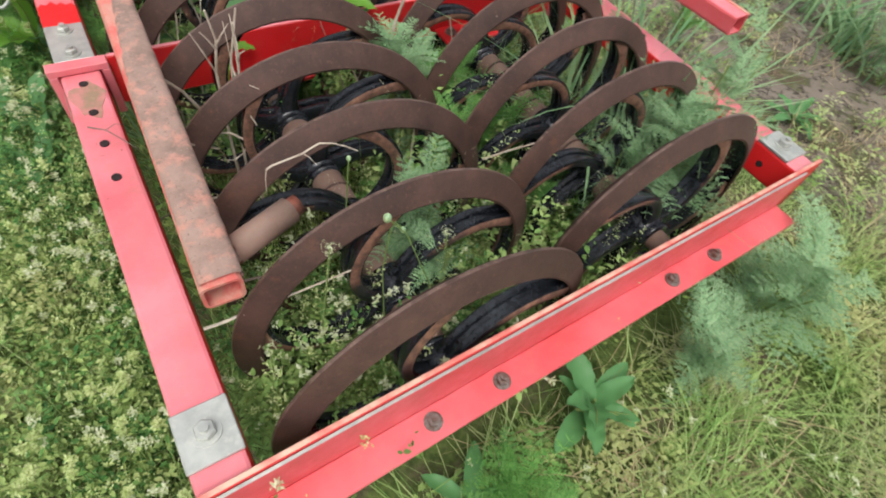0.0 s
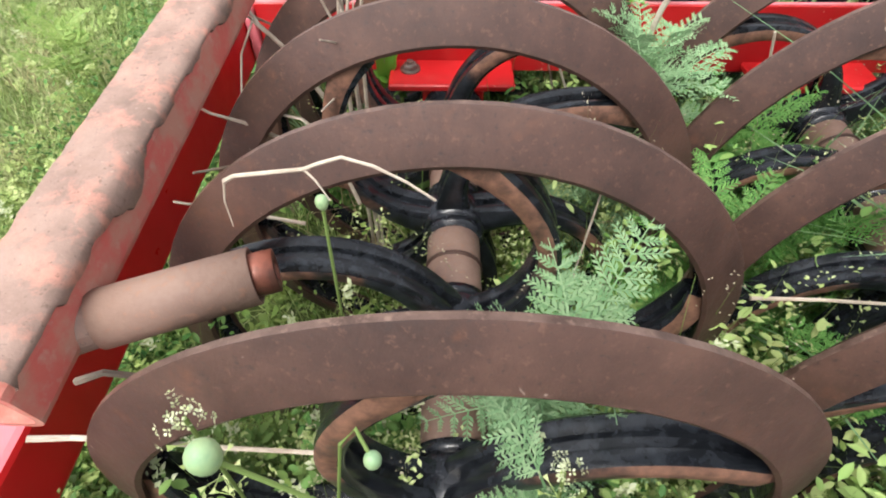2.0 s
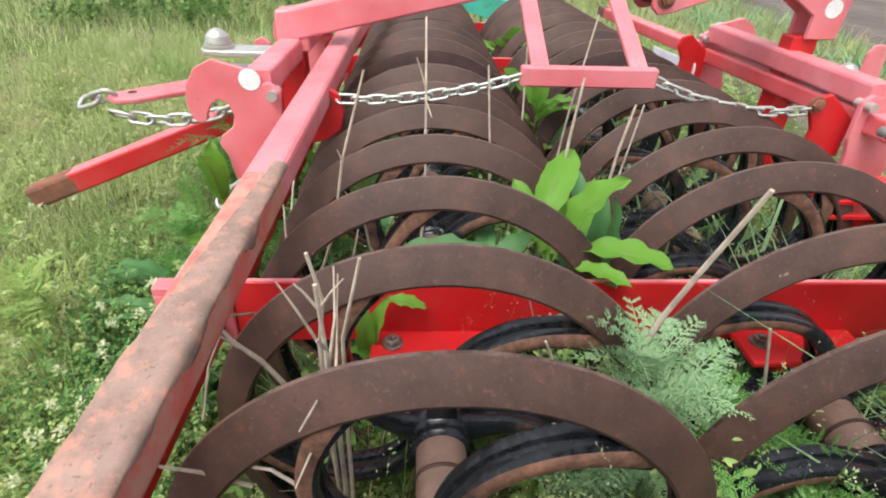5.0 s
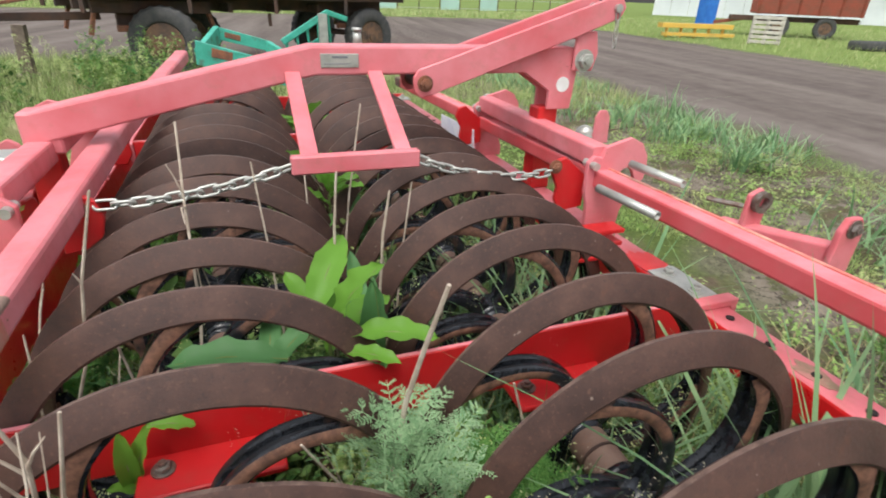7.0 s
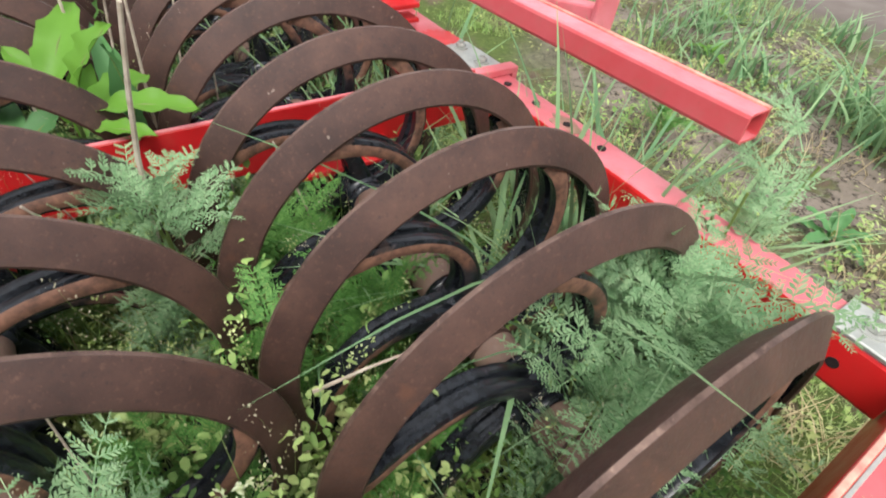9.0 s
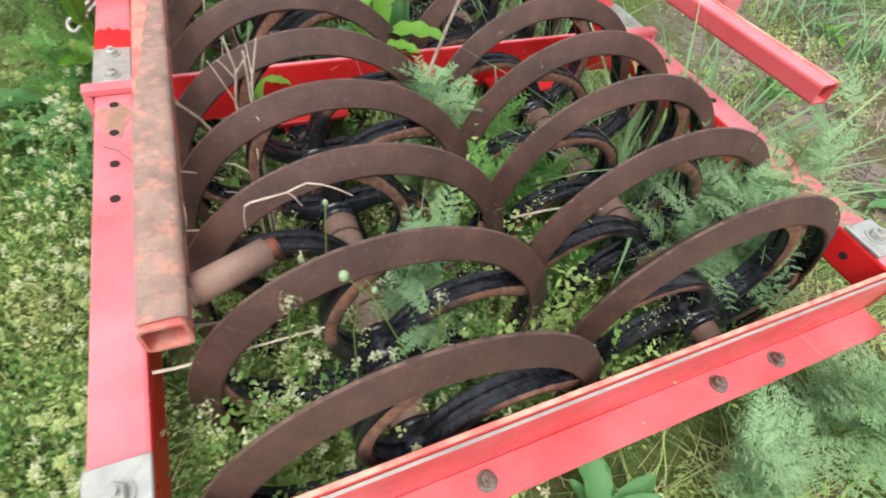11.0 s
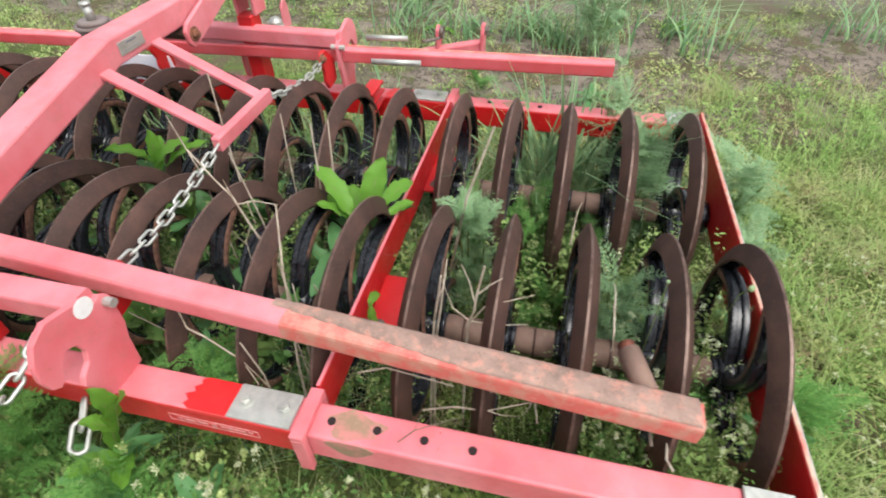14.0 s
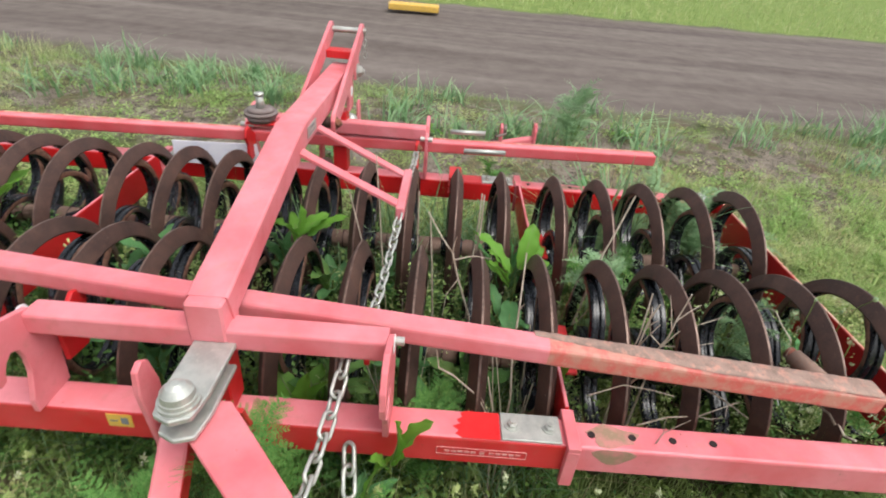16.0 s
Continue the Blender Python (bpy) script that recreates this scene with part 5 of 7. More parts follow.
def build_grass():
    def not_bare(x, y):
        bare = (x > 2.3) & (x < 4.8) & (patchy(x, y, 1.1, 2.0) > -0.16)
        thin = (patchy(x, y, 2.3, 5.0) < -0.22) | ((x > 2.9) & (RNG.uniform(0, 1, len(x)) > 0.4))
        return ~(bare | thin)
    # verge on the side away from the road
    x, y = scatter(112000, -2.6, -0.05, -2.6, 4.6, lambda x, y: (patchy(x, y, 3.6, 51.0) > -0.24) & ((x < -0.55) | (y > 2.4) | (RNG.uniform(0, 1, len(x)) > 0.3)))
    blades("verge_grass", x, y, 0.05, 0.20, 0.002, 0.0045, 1.1, GRASS, "short yellowish verge grass", segs=2)
    x, y = scatter(9000, -1.4, -0.05, -2.0, 2.6)
    blades("verge_grass", x, y, 0.14, 0.34, 0.002, 0.004, 1.1, GRASS, "tall thin verge grass", segs=3)
    x, y = scatter(46000, -2.6, 2.0, -3.2, -1.12, lambda x, y: (patchy(x, y, 2.6, 15.0) > -0.04) & (patchy(x, y, 7.0, 16.0) > -0.22))
    blades("verge_grass", x, y, 0.04, 0.15, 0.002, 0.0060, 2.3, GRASS, "long yellowish verge grass lying over", segs=3)
    x, y = scatter(15000, 0.2, 3.0, -3.2, -1.12, lambda x, y: patchy(x, y, 4.5, 17.0) > 0.08)
    blades("verge_grass", x, y, 0.08, 0.24, 0.003, 0.007, 2.0, GRASSR, "lush green grass clumps", segs=3)
    x, y = scatter(16000, -2.0, 3.2, -3.2, 0.6, lambda x, y: outside(x, y) & (patchy(x, y, 3.0, 25.0) > 0.10))
    blades("dead_grass", x, y, 0.06, 0.20, 0.0025, 0.0055, 2.4, STRAWLEAF, "dead straw-coloured grass", segs=2)
    x, y = scatter(14000, -2.4, -0.07, -2.6, 3.6, lambda x, y: patchy(x, y, 3.0, 25.0) > 0.16)
    blades("dead_grass", x, y, 0.08, 0.22, 0.002, 0.005, 1.8, STRAWLEAF, "dead straw-coloured grass", segs=2)
    # towards the road
    x, y = scatter(130000, 1.68, 5.2, -4.5, 6.0, lambda x, y: not_bare(x, y) & (x < road_x(y) + 0.2))
    near = x < 2.9
    near, pale = near & (y > 0.2 + 0.5 * np.sin(3 * x)), near & (y <= 0.2 + 0.5 * np.sin(3 * x))
    blades("roadside_grass", x[pale], y[pale], 0.03, 0.08, 0.0025, 0.0055, 1.9, GRASS, "short yellow-green roadside grass", segs=2)
    blades("roadside_grass", x[near], y[near], 0.03, 0.075, 0.0025, 0.0055, 1.9, GRASSR, "lush roadside grass", segs=2)
    blades("roadside_grass", x[x >= 2.9], y[x >= 2.9], 0.03, 0.10, 0.003, 0.006, 1.6, GRASSR, "short thin roadside grass", segs=2)
    x, y = scatter(30000, -9, 5.5, 4.6, 9.6, lambda x, y: x < road_x(y))
    blades("verge_grass", x, y, 0.06, 0.26, 0.005, 0.012, 0.9, GRASS, "rough yard grass", segs=2)
    x, y = scatter(14000, -9, -2.6, -2.5, 4.6)
    blades("verge_grass", x, y, 0.05, 0.18, 0.005, 0.012, 0.9, GRASS, "rough yard grass", segs=2)
    x, y = scatter(18000, -3.0, 9.0, -9.5, -2.8, lambda x, y: x < 4.8)
    blades("verge_grass", x, y, 0.04, 0.15, 0.004, 0.009, 0.9, GRASS, "rough yard grass", segs=2)
    # the verge thins out unevenly into the rough yard
    def thinning(x, y):
        d = np.hypot(np.maximum(-2.4 - x, 0), np.maximum(np.maximum(-3.0 - y, y - 4.4), 0))
        return (d > 0) & (x < 4.4) & (RNG.uniform(0, 1, len(x)) < 0.95 * np.exp(-d / 1.6) * (1 + 1.2 * patchy(x, y, 0.7, 33.0)))
    x, y = scatter(150000, -7.5, 4.4, -8.0, 9.0, thinning)
    blades("verge_grass", x, y, 0.04, 0.16, 0.003, 0.007, 1.3, GRASS, "uneven yellowish grass at the edge of the verge", segs=2)
    x, y = scatter(60000, -7.5, 4.4, -8.0, 9.0, thinning)
    leaflets("leafy_weeds", x, y, RNG.uniform(0.004, 0.06, len(x)), RNG.uniform(0.014, 0.040, len(x)), VERGE, "low leafy green weeds")
    # inside the frame
    x, y = scatter(22000, 0.05, 1.54, -1.02, 3.0)
    blades("weed_grass", x, y, 0.04, 0.18, 0.002, 0.005, 0.9, GRASSR, "grass grown up between the rings", segs=2)
    x, y = scatter(1500, 0.08, 1.50, -0.3, 2.9, lambda x, y: patchy(x, y, 2.8, 97.0) > -0.05)
    blades("dead_grass", x, y, 0.20, 0.50, 0.002, 0.004, 1.0, STRAWLEAF, "dry straw-coloured grass stems among the rings", segs=4)
    # far meadow beyond the road
    x, y = scatter(30000, 12.6, 40, -16, 34, lambda x, y: x > 12.3 + 0.13 * np.maximum(y, 0))
    blades("meadow_grass", x, y, 0.10, 0.30, 0.010, 0.024, 1.0, GRASS, "tall meadow grass beyond the road", segs=2)
    x, y = scatter(9000, -16, 24, 28.5, 36)
    blades("meadow_grass", x, y, 0.15, 0.45, 0.03, 0.06, 0.8, GRASS, "tall meadow grass along the fence", segs=2)


def build_weeds():
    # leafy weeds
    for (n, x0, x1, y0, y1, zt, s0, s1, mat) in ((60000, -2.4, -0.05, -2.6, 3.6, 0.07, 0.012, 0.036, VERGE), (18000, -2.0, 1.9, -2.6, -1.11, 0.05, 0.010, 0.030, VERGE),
                                                 (42000, 0.05, 1.54, -1.02, 3.0, 0.17, 0.012, 0.036, WEEDSHADE), (34000, 1.68, 4.4, -3.5, 4.5, 0.05, 0.010, 0.030, VERGE)):
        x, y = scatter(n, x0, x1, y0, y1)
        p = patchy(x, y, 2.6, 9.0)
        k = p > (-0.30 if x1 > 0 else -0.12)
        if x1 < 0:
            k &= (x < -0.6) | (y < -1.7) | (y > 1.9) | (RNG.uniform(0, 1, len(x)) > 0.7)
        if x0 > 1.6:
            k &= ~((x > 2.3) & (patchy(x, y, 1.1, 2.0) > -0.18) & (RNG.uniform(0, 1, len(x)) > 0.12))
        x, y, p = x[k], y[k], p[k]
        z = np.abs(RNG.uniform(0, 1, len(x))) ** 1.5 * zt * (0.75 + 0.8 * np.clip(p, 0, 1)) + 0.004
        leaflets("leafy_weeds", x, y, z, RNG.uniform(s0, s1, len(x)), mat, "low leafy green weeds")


def flower_weeds(name, x, y, h0, h1, dots, mat_dot, label, size=(0.006, 0.011), spread=0.03, tip=0.16):
    """Upright stalks that carry a loose head of tiny flowers or seeds."""
    n = len(x)
    h = RNG.uniform(h0, h1, n)
    head = RNG.uniform(0, 2 * math.pi, n)
    lean = h * RNG.uniform(0.05, 0.35, n)
    base = np.stack([x, y, np.zeros(n)], 1)
    V, Q, T = strips(name, base, h * 1.05, np.full(n, 0.0032), lean, head, STALK, 3)
    stuff(mesh_of(name + "_stalks", V, Q, T, STALK), label, "weeds")
    idx = np.repeat(np.arange(n), dots)
    m = len(idx)
    f = 1 - np.abs(RNG.normal(0, tip, m))
    c = base[idx] + np.stack([np.cos(head[idx]), np.sin(head[idx]), np.zeros(m)], 1) * (lean[idx] * np.clip(f, 0, 1) ** 1.6)[:, None]
    c[:, 2] += h[idx] * f
    a = RNG.uniform(0, 2 * math.pi, m)
    rad = spread * RNG.uniform(0.1, 1, m) * (0.4 + 1.6 * np.clip(1 - f, 0, 0.6))
    c[:, 0] += np.cos(a) * rad
    c[:, 1] += np.sin(a) * rad
    leaflets(name, c[:, 0], c[:, 1], c[:, 2], RNG.uniform(size[0], size[1], m), mat_dot, label)


def bushy(name, x, y, h0, h1, leaves, size, rad, mat, label):
    """Upright sprigs: a thin stalk with leaves all the way up."""
    n = len(x)
    h = RNG.uniform(h0, h1, n)
    head = RNG.uniform(0, 2 * math.pi, n)
    lean = h * RNG.uniform(0.0, 0.4, n)
    base = np.stack([x, y, np.zeros(n)], 1)
    V, Q, T = strips(name, base, h, np.full(n, 0.0034), lean, head, STALK, 3)
    stuff(mesh_of(name + "_stalks", V, Q, T, STALK), label, "weeds")
    idx = np.repeat(np.arange(n), leaves)
    m = len(idx)
    f = RNG.uniform(0.12, 1.0, m)
    c = base[idx] + np.stack([np.cos(head[idx]), np.sin(head[idx]), np.zeros(m)], 1) * (lean[idx] * f ** 1.6)[:, None]
    c[:, 2] += h[idx] * f * 0.95
    a = RNG.uniform(0, 2 * math.pi, m)
    r = rad * RNG.uniform(0.1, 1, m) * (1.15 - 0.6 * f)
    c[:, 0] += np.cos(a) * r
    c[:, 1] += np.sin(a) * r
    leaflets(name, c[:, 0], c[:, 1], c[:, 2], RNG.uniform(size[0], size[1], m) * (1.2 - 0.5 * f), mat, label, "weeds", x.min() > -1.0 and x.max() < 1.6)


def build_bushes():
    # dark leaf tones here put shade between the rings into the colour
    x, y = scatter(1900, 0.08, 1.50, -1.0, 2.9, lambda x, y: patchy(x, y, 3.4, 81.0) > -0.22)
    bushy("sprig_weeds", x, y, 0.12, 0.38, 26, (0.008, 0.023), 0.05, WEEDSHADE, "leafy weeds grown up through the rings")
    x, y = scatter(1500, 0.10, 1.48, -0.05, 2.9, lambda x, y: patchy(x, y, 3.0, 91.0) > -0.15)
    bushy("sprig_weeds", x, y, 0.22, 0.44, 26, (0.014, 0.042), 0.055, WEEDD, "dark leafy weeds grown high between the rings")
    x, y = scatter(5200, 0.08, 1.50, -0.05, 2.9, lambda x, y: patchy(x, y, 2.6, 93.0) > -0.1)
    blades("weed_grass", x, y, 0.20, 0.46, 0.003, 0.008, 0.9, BLUEGRASS, "tall grass grown up between the rings", segs=4)
    x, y = scatter(230, 0.10, 0.70, -1.0, -0.55, lambda x, y: patchy(x, y, 3.0, 61.0) > -0.1)
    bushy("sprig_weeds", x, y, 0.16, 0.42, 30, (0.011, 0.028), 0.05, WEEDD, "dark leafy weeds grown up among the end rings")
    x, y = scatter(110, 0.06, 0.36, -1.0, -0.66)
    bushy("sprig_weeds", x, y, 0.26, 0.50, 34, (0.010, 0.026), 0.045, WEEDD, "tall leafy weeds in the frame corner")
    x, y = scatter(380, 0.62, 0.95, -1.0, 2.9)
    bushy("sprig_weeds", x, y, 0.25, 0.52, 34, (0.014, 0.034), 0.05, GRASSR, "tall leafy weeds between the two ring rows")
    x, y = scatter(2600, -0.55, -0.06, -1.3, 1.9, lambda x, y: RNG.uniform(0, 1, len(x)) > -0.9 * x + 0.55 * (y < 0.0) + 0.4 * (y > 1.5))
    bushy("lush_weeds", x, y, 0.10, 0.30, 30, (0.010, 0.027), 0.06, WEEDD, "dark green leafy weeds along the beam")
    x, y = scatter(1500, -1.0, -0.06, -1.8, 0.1)
    bushy("sprig_weeds", x, y, 0.10, 0.30, 30, (0.009, 0.024), 0.06, VERGE, "pale small-leaved weeds along the beam")
    x, y = scatter(3000, -2.3, -0.07, -2.4, 3.6, lambda x, y: (patchy(x, y, 1.2, 31.0) > -0.3) & (patchy(x, y, 3.6, 51.0) > -0.22))
    bushy("sprig_weeds", x, y, 0.07, 0.24, 26, (0.010, 0.026), 0.055, VERGE, "leafy verge weeds")
    x, y = scatter(1000, -1.2, 1.9, -2.3, -1.12, lambda x, y: patchy(x, y, 1.2, 31.0) > -0.1)
    bushy("sprig_weeds", x, y, 0.05, 0.15, 24, (0.012, 0.032), 0.055, VERGE, "leafy verge weeds")
    x, y = scatter(1500, 1.70, 4.6, -3.5, 5.5, lambda x, y: patchy(x, y, 0.9, 41.0) > 0.0)
    bushy("sprig_weeds", x, y, 0.06, 0.20, 24, (0.014, 0.036), 0.06, GRASSR, "leafy roadside weeds")


def build_flowers():
    x, y = scatter(900, -2.2, -0.07, -2.4, 2.8, lambda x, y: (patchy(x, y, 1.4, 21.0) > 0.02) & ((y < -0.1) | (x < -0.55)))
    flower_weeds("white_flowers", x, y, 0.10, 0.27, 11, PETAL, "small white-flowering weeds", (0.004, 0.008), 0.012, 0.035)
    flower_weeds("pale_pods", x + 0.004, y, 0.09, 0.24, 10, POD, "weeds with pale green seed pods", (0.006, 0.010), 0.022, 0.3)
    x, y = scatter(860, -1.3, -0.06, -1.9, 1.9, lambda x, y: (y < -0.15) | (RNG.uniform(0, 1, len(x)) > 0.5))
    flower_weeds("seed_puffs", x, y, 0.17, 0.36, 62, POD, "pale green flower heads on thin stalks", (0.006, 0.012), 0.017, 0.035)
    x, y = x[::3], y[::3]
    flower_weeds("cream_flowers", x, y, 0.18, 0.36, 20, PETAL, "cream-white flower heads on green stalks", (0.006, 0.012), 0.016, 0.028)
    flower_weeds("pale_pods", x, y + 0.003, 0.14, 0.30, 16, POD, "weeds with pale green seed pods", (0.005, 0.010), 0.024, 0.3)
    x, y = scatter(95, -0.26, -0.06, -1.15, 0.42)
    flower_weeds("cream_flowers", x, y, 0.20, 0.37, 34, PETAL, "cream-white flower heads beside the beam", (0.005, 0.011), 0.018, 0.03)
    flower_weeds("pale_pods", x, y + 0.003, 0.18, 0.34, 26, POD, "weeds with pale green seed pods beside the beam", (0.005, 0.009), 0.022, 0.25)
    x, y = scatter(260, -1.2, 1.3, -2.2, -1.12)
    flower_weeds("white_flowers", x, y, 0.06, 0.17, 14, PETAL, "small white-flowering weeds", (0.006, 0.012), 0.016, 0.05)
    x, y = scatter(130, 0.10, 0.65, -1.0, -0.60)
    flower_weeds("white_flowers", x, y, 0.20, 0.50, 16, PETAL, "white-flowering weeds among the rings", (0.006, 0.012), 0.016, 0.03)
    flower_weeds("pale_pods", x + 0.004, y, 0.20, 0.46, 30, POD, "weeds with pale green seed pods among the rings", (0.006, 0.010), 0.02, 0.3)
    x, y = scatter(150, 0.15, 0.60, -0.5, 0.9)
    flower_weeds("pale_pods", x, y, 0.20, 0.44, 34, POD, "weeds with pale green seed pods among the rings", (0.005, 0.009), 0.03, 0.3)
    x, y = scatter(420, 0.6, 1.45, -1.0, 1.6)
    flower_weeds("pale_pods", x, y, 0.20, 0.46, 34, POD, "weeds with pale green seed pods among the rings", (0.005, 0.009), 0.035, 0.3)
    x, y = scatter(300, 0.3, 1.45, -0.9, 1.8)
    flower_weeds("seed_heads", x, y, 0.30, 0.60, 22, SEED, "thin weeds with straw-coloured seed heads", (0.0026, 0.0045), 0.035, 0.14)


def frond(bm_v, bm_t, base, d, up, ln, wid, steps=9):
    """A twice-cut feathery leaf from base along d: a stalk, side leaflets and their narrow lobes, all nearly in one curved plane."""
    side = d.cross(up).normalized()
    sag, bend = random.uniform(0.15, 0.55), random.uniform(-0.3, 0.3)

    def spine(f):
        return base + d * ln * f + up * ln * (0.24 * math.sin(f * 2.2) - sag * f * f) + side * ln * bend * f * f

    def strip(a, b, across, w0, w1):
        j = len(bm_v)
        bm_v.extend((a - across * w0, a + across * w0, b + across * w1, b - across * w1))
        bm_t.extend(((j, j + 1, j + 2), (j, j + 2, j + 3)))
    for i in range(4):
        strip(spine(i / 4), spine((i + 1) / 4), side, 0.0016 - 0.0003 * i, 0.0013 - 0.0003 * i)
    for i in range(steps):
        f = 0.16 + 0.82 * (i + 0.5) / steps
        p = spine(f)
        w = wid * (math.sin(math.pi * min(1.0, 0.22 + 0.76 * f)) ** 0.7) * (0.6 + 0.6 * random.random())
        for sg in (-1, 1):
            pd = (side * sg + d * 0.62 + up * random.uniform(-0.12, 0.22)).normalized()
            across = pd.cross(up).normalized()
            strip(p, p + pd * w, across, 0.0011, 0.0005)
            lobes = 5 if w > 0.02 else 4 if w > 0.012 else 3
            for k in range(lobes):
                g = (k + 0.8) / (lobes + 0.3)
                q = p + pd * w * g - up * w * 0.10 * g * g
                l2 = max(0.0045, w * 0.36 * (1.1 - 0.55 * g))
                for ss in (-1, 1):
                    ld = (pd * 0.85 + across * ss * 0.62 + up * random.uniform(-0.14, 0.2)).normalized()
                    nn = ld.cross(up).normalized() * l2 * 0.17
                    j = len(bm_v)
                    bm_v.extend((q, q + ld * l2 * 0.55 + nn, q + ld * l2, q + ld * l2 * 0.55 - nn))
                    bm_t.extend(((j, j + 1, j + 2), (j, j + 2, j + 3)))


def feathery(at, h, spread, n, mat, label, seed):
    random.seed(seed)
    V, T = [], []
    base = Vector(at)
    for i in range(int(n * 0.72)):
        a = random.uniform(0, 2 * math.pi)
        el = random.uniform(-0.05, 1.15)
        z0 = h * random.uniform(0.10, 0.92) ** 0.8
        d = Vector((math.cos(a) * math.cos(el), math.sin(a) * math.cos(el), math.sin(el)))
        up = Vector((-math.cos(a) * math.sin(el), -math.sin(a) * math.sin(el), math.cos(el)))
        ln = spread * random.uniform(0.45, 1.0)
        frond(V, T, base + Vector((random.uniform(-0.2, 0.2) * spread, random.uniform(-0.2, 0.2) * spread, z0)), d, up, ln, ln * 0.27)
    me = bpy.data.meshes.new("feathery_weed")
    me.from_pydata(V, [], T)
    me.materials.append(mat)
    ob = new("feathery_weed")
    ob.location = at
    tagged(ob, label, "wild plant")
    fo = new("foliage", me)
    fo.parent = ob
    fo.matrix_parent_inverse = Matrix.Translation(at).inverted()
    for i in range(max(3, n // 12)):
        e = base + Vector((random.uniform(-0.3, 0.3) * spread, random.uniform(-0.3, 0.3) * spread, h * random.uniform(0.6, 0.95)))
        st = finish("stem", sweep([base + Vector((0, 0, -0.01)), base.lerp(e, 0.5) + Vector((0.01, 0, 0)), e], 0.0028, 5), STALK, ob)
        st.matrix_parent_inverse = Matrix.Translation(at).inverted()
    return ob


def broad_leaf(base, d, up, ln, wid, droop, toothed, twist=0.0):
    bm = bmesh.new()
    side = d.cross(up).normalized()
    n = 14
    rows = []
    for i in range(n + 1):
        f = i / n
        c = base + d * ln * f + up * ln * (0.35 * f - droop * f * f)
        w = wid * (0.46 * max(0.0, math.sin(math.pi * (0.04 + 0.96 * f) ** 1.12)) ** 0.62 + 0.03 * (1 - f))
        if toothed and 0 < i < n:
            w *= 1.0 + (0.03 if i % 2 else -0.03)
        wave = 0.09 * wid * math.sin(i * 1.5 + twist)
        rows.append([bm.verts.new(c - side * w + up * (0.32 * w + wave)), bm.verts.new(c - side * w * 0.5 + up * 0.10 * w), bm.verts.new(c - up * 0.03 * wid), bm.verts.new(c + side * w * 0.5 + up * 0.10 * w), bm.verts.new(c + side * w + up * (0.32 * w - wave))])
    for a, b in zip(rows, rows[1:]):
        for k in range(4):
            bm.faces.new((a[k], a[k + 1], b[k + 1], b[k])).smooth = True
    return bm


def broad_plant(at, n, ln, label, mat, seed, toothed=True, el0=0.5, el1=1.25, stem_h=0.0, rise=0.0):
    rng = random.Random(seed)
    ob = empty("broad_leaf_weed", label, "wild plant", at)
    base = Vector((0, 0, rise))
    a = rng.uniform(0, 6.28)
    for i in range(n):
        a += 2.4 + rng.uniform(-0.35, 0.35)
        el = rng.uniform(el0, el1)
        d = Vector((math.cos(a) * math.cos(el), math.sin(a) * math.cos(el), math.sin(el)))
        up = Vector((-math.cos(a) * math.sin(el), -math.sin(a) * math.sin(el), math.cos(el)))
        L = ln * rng.uniform(0.7, 1.1)
        b = base + Vector((0, 0, stem_h * i / n))
        part("leaf", broad_leaf(b, d, up, L, L * rng.uniform(0.30, 0.40), rng.uniform(0.35, 0.65), toothed, i), mat, ob)
        if i % 2 == 0:
            part("midrib", sweep([b, b + d * L * 0.5 + up * L * (0.175 - 0.11), b + d * L * 0.9 + up * L * (0.315 - 0.35)], 0.0022, 5, [1.4, 1.0, 0.4]), STALK, ob)
    if stem_h > 0 or rise > 0:
        part("stem", rod((0, 0, -0.01), (0, 0, rise + stem_h + 0.02), 0.007, 8, 0.004), STALK, ob)
    return ob


def leafy_plant(at, stem_h, label, mat, leaves):
    """A weed with a stem and broad leaves, each from its base to its tip with a given width."""
    ob = empty("broad_leaf_weed", label, "wild plant", at)
    part("stem", sweep([(0, 0, -0.01), (0.006, 0.004, stem_h * 0.5), (0, 0, stem_h + 0.015)], 0.006, 7, [1, 0.85, 0.6]), STALK, ob)
    for i, (b, e, w) in enumerate(leaves):
        b, e = Vector(b), Vector(e)
        d = e - b
        L = d.length
        d.normalize()
        up = (Vector((0, 0, 1)) - d * d.z + Vector((0.05, -0.25, 0))).normalized()
        up = (up - d * up.dot(d)).normalized()
        part("leaf", broad_leaf(b, d, up, L, w * 1.0, 0.35, True, i), mat, ob)
        part("midrib", sweep([b, b + d * L * 0.5 + up * (L * 0.0875 - 0.0012), b + d * L * 0.92 + up * (L * 0.026 - 0.001)], 0.0018, 5, [1.4, 1.0, 0.4]), STALK, ob)
    return ob


def stick(points, r, label, mat=STRAW, forks=()):
    ob = finish("dry_stalk", merge(sweep(points, r, 6, [1 - 0.45 * i / (len(points) - 1) for i in range(len(points))]), *[sweep(f, r * 0.6, 5, [1 - 0.6 * i / (len(f) - 1) for i in range(len(f))]) for f in forks]), mat)
    return tagged(ob, label, "dry stalk")


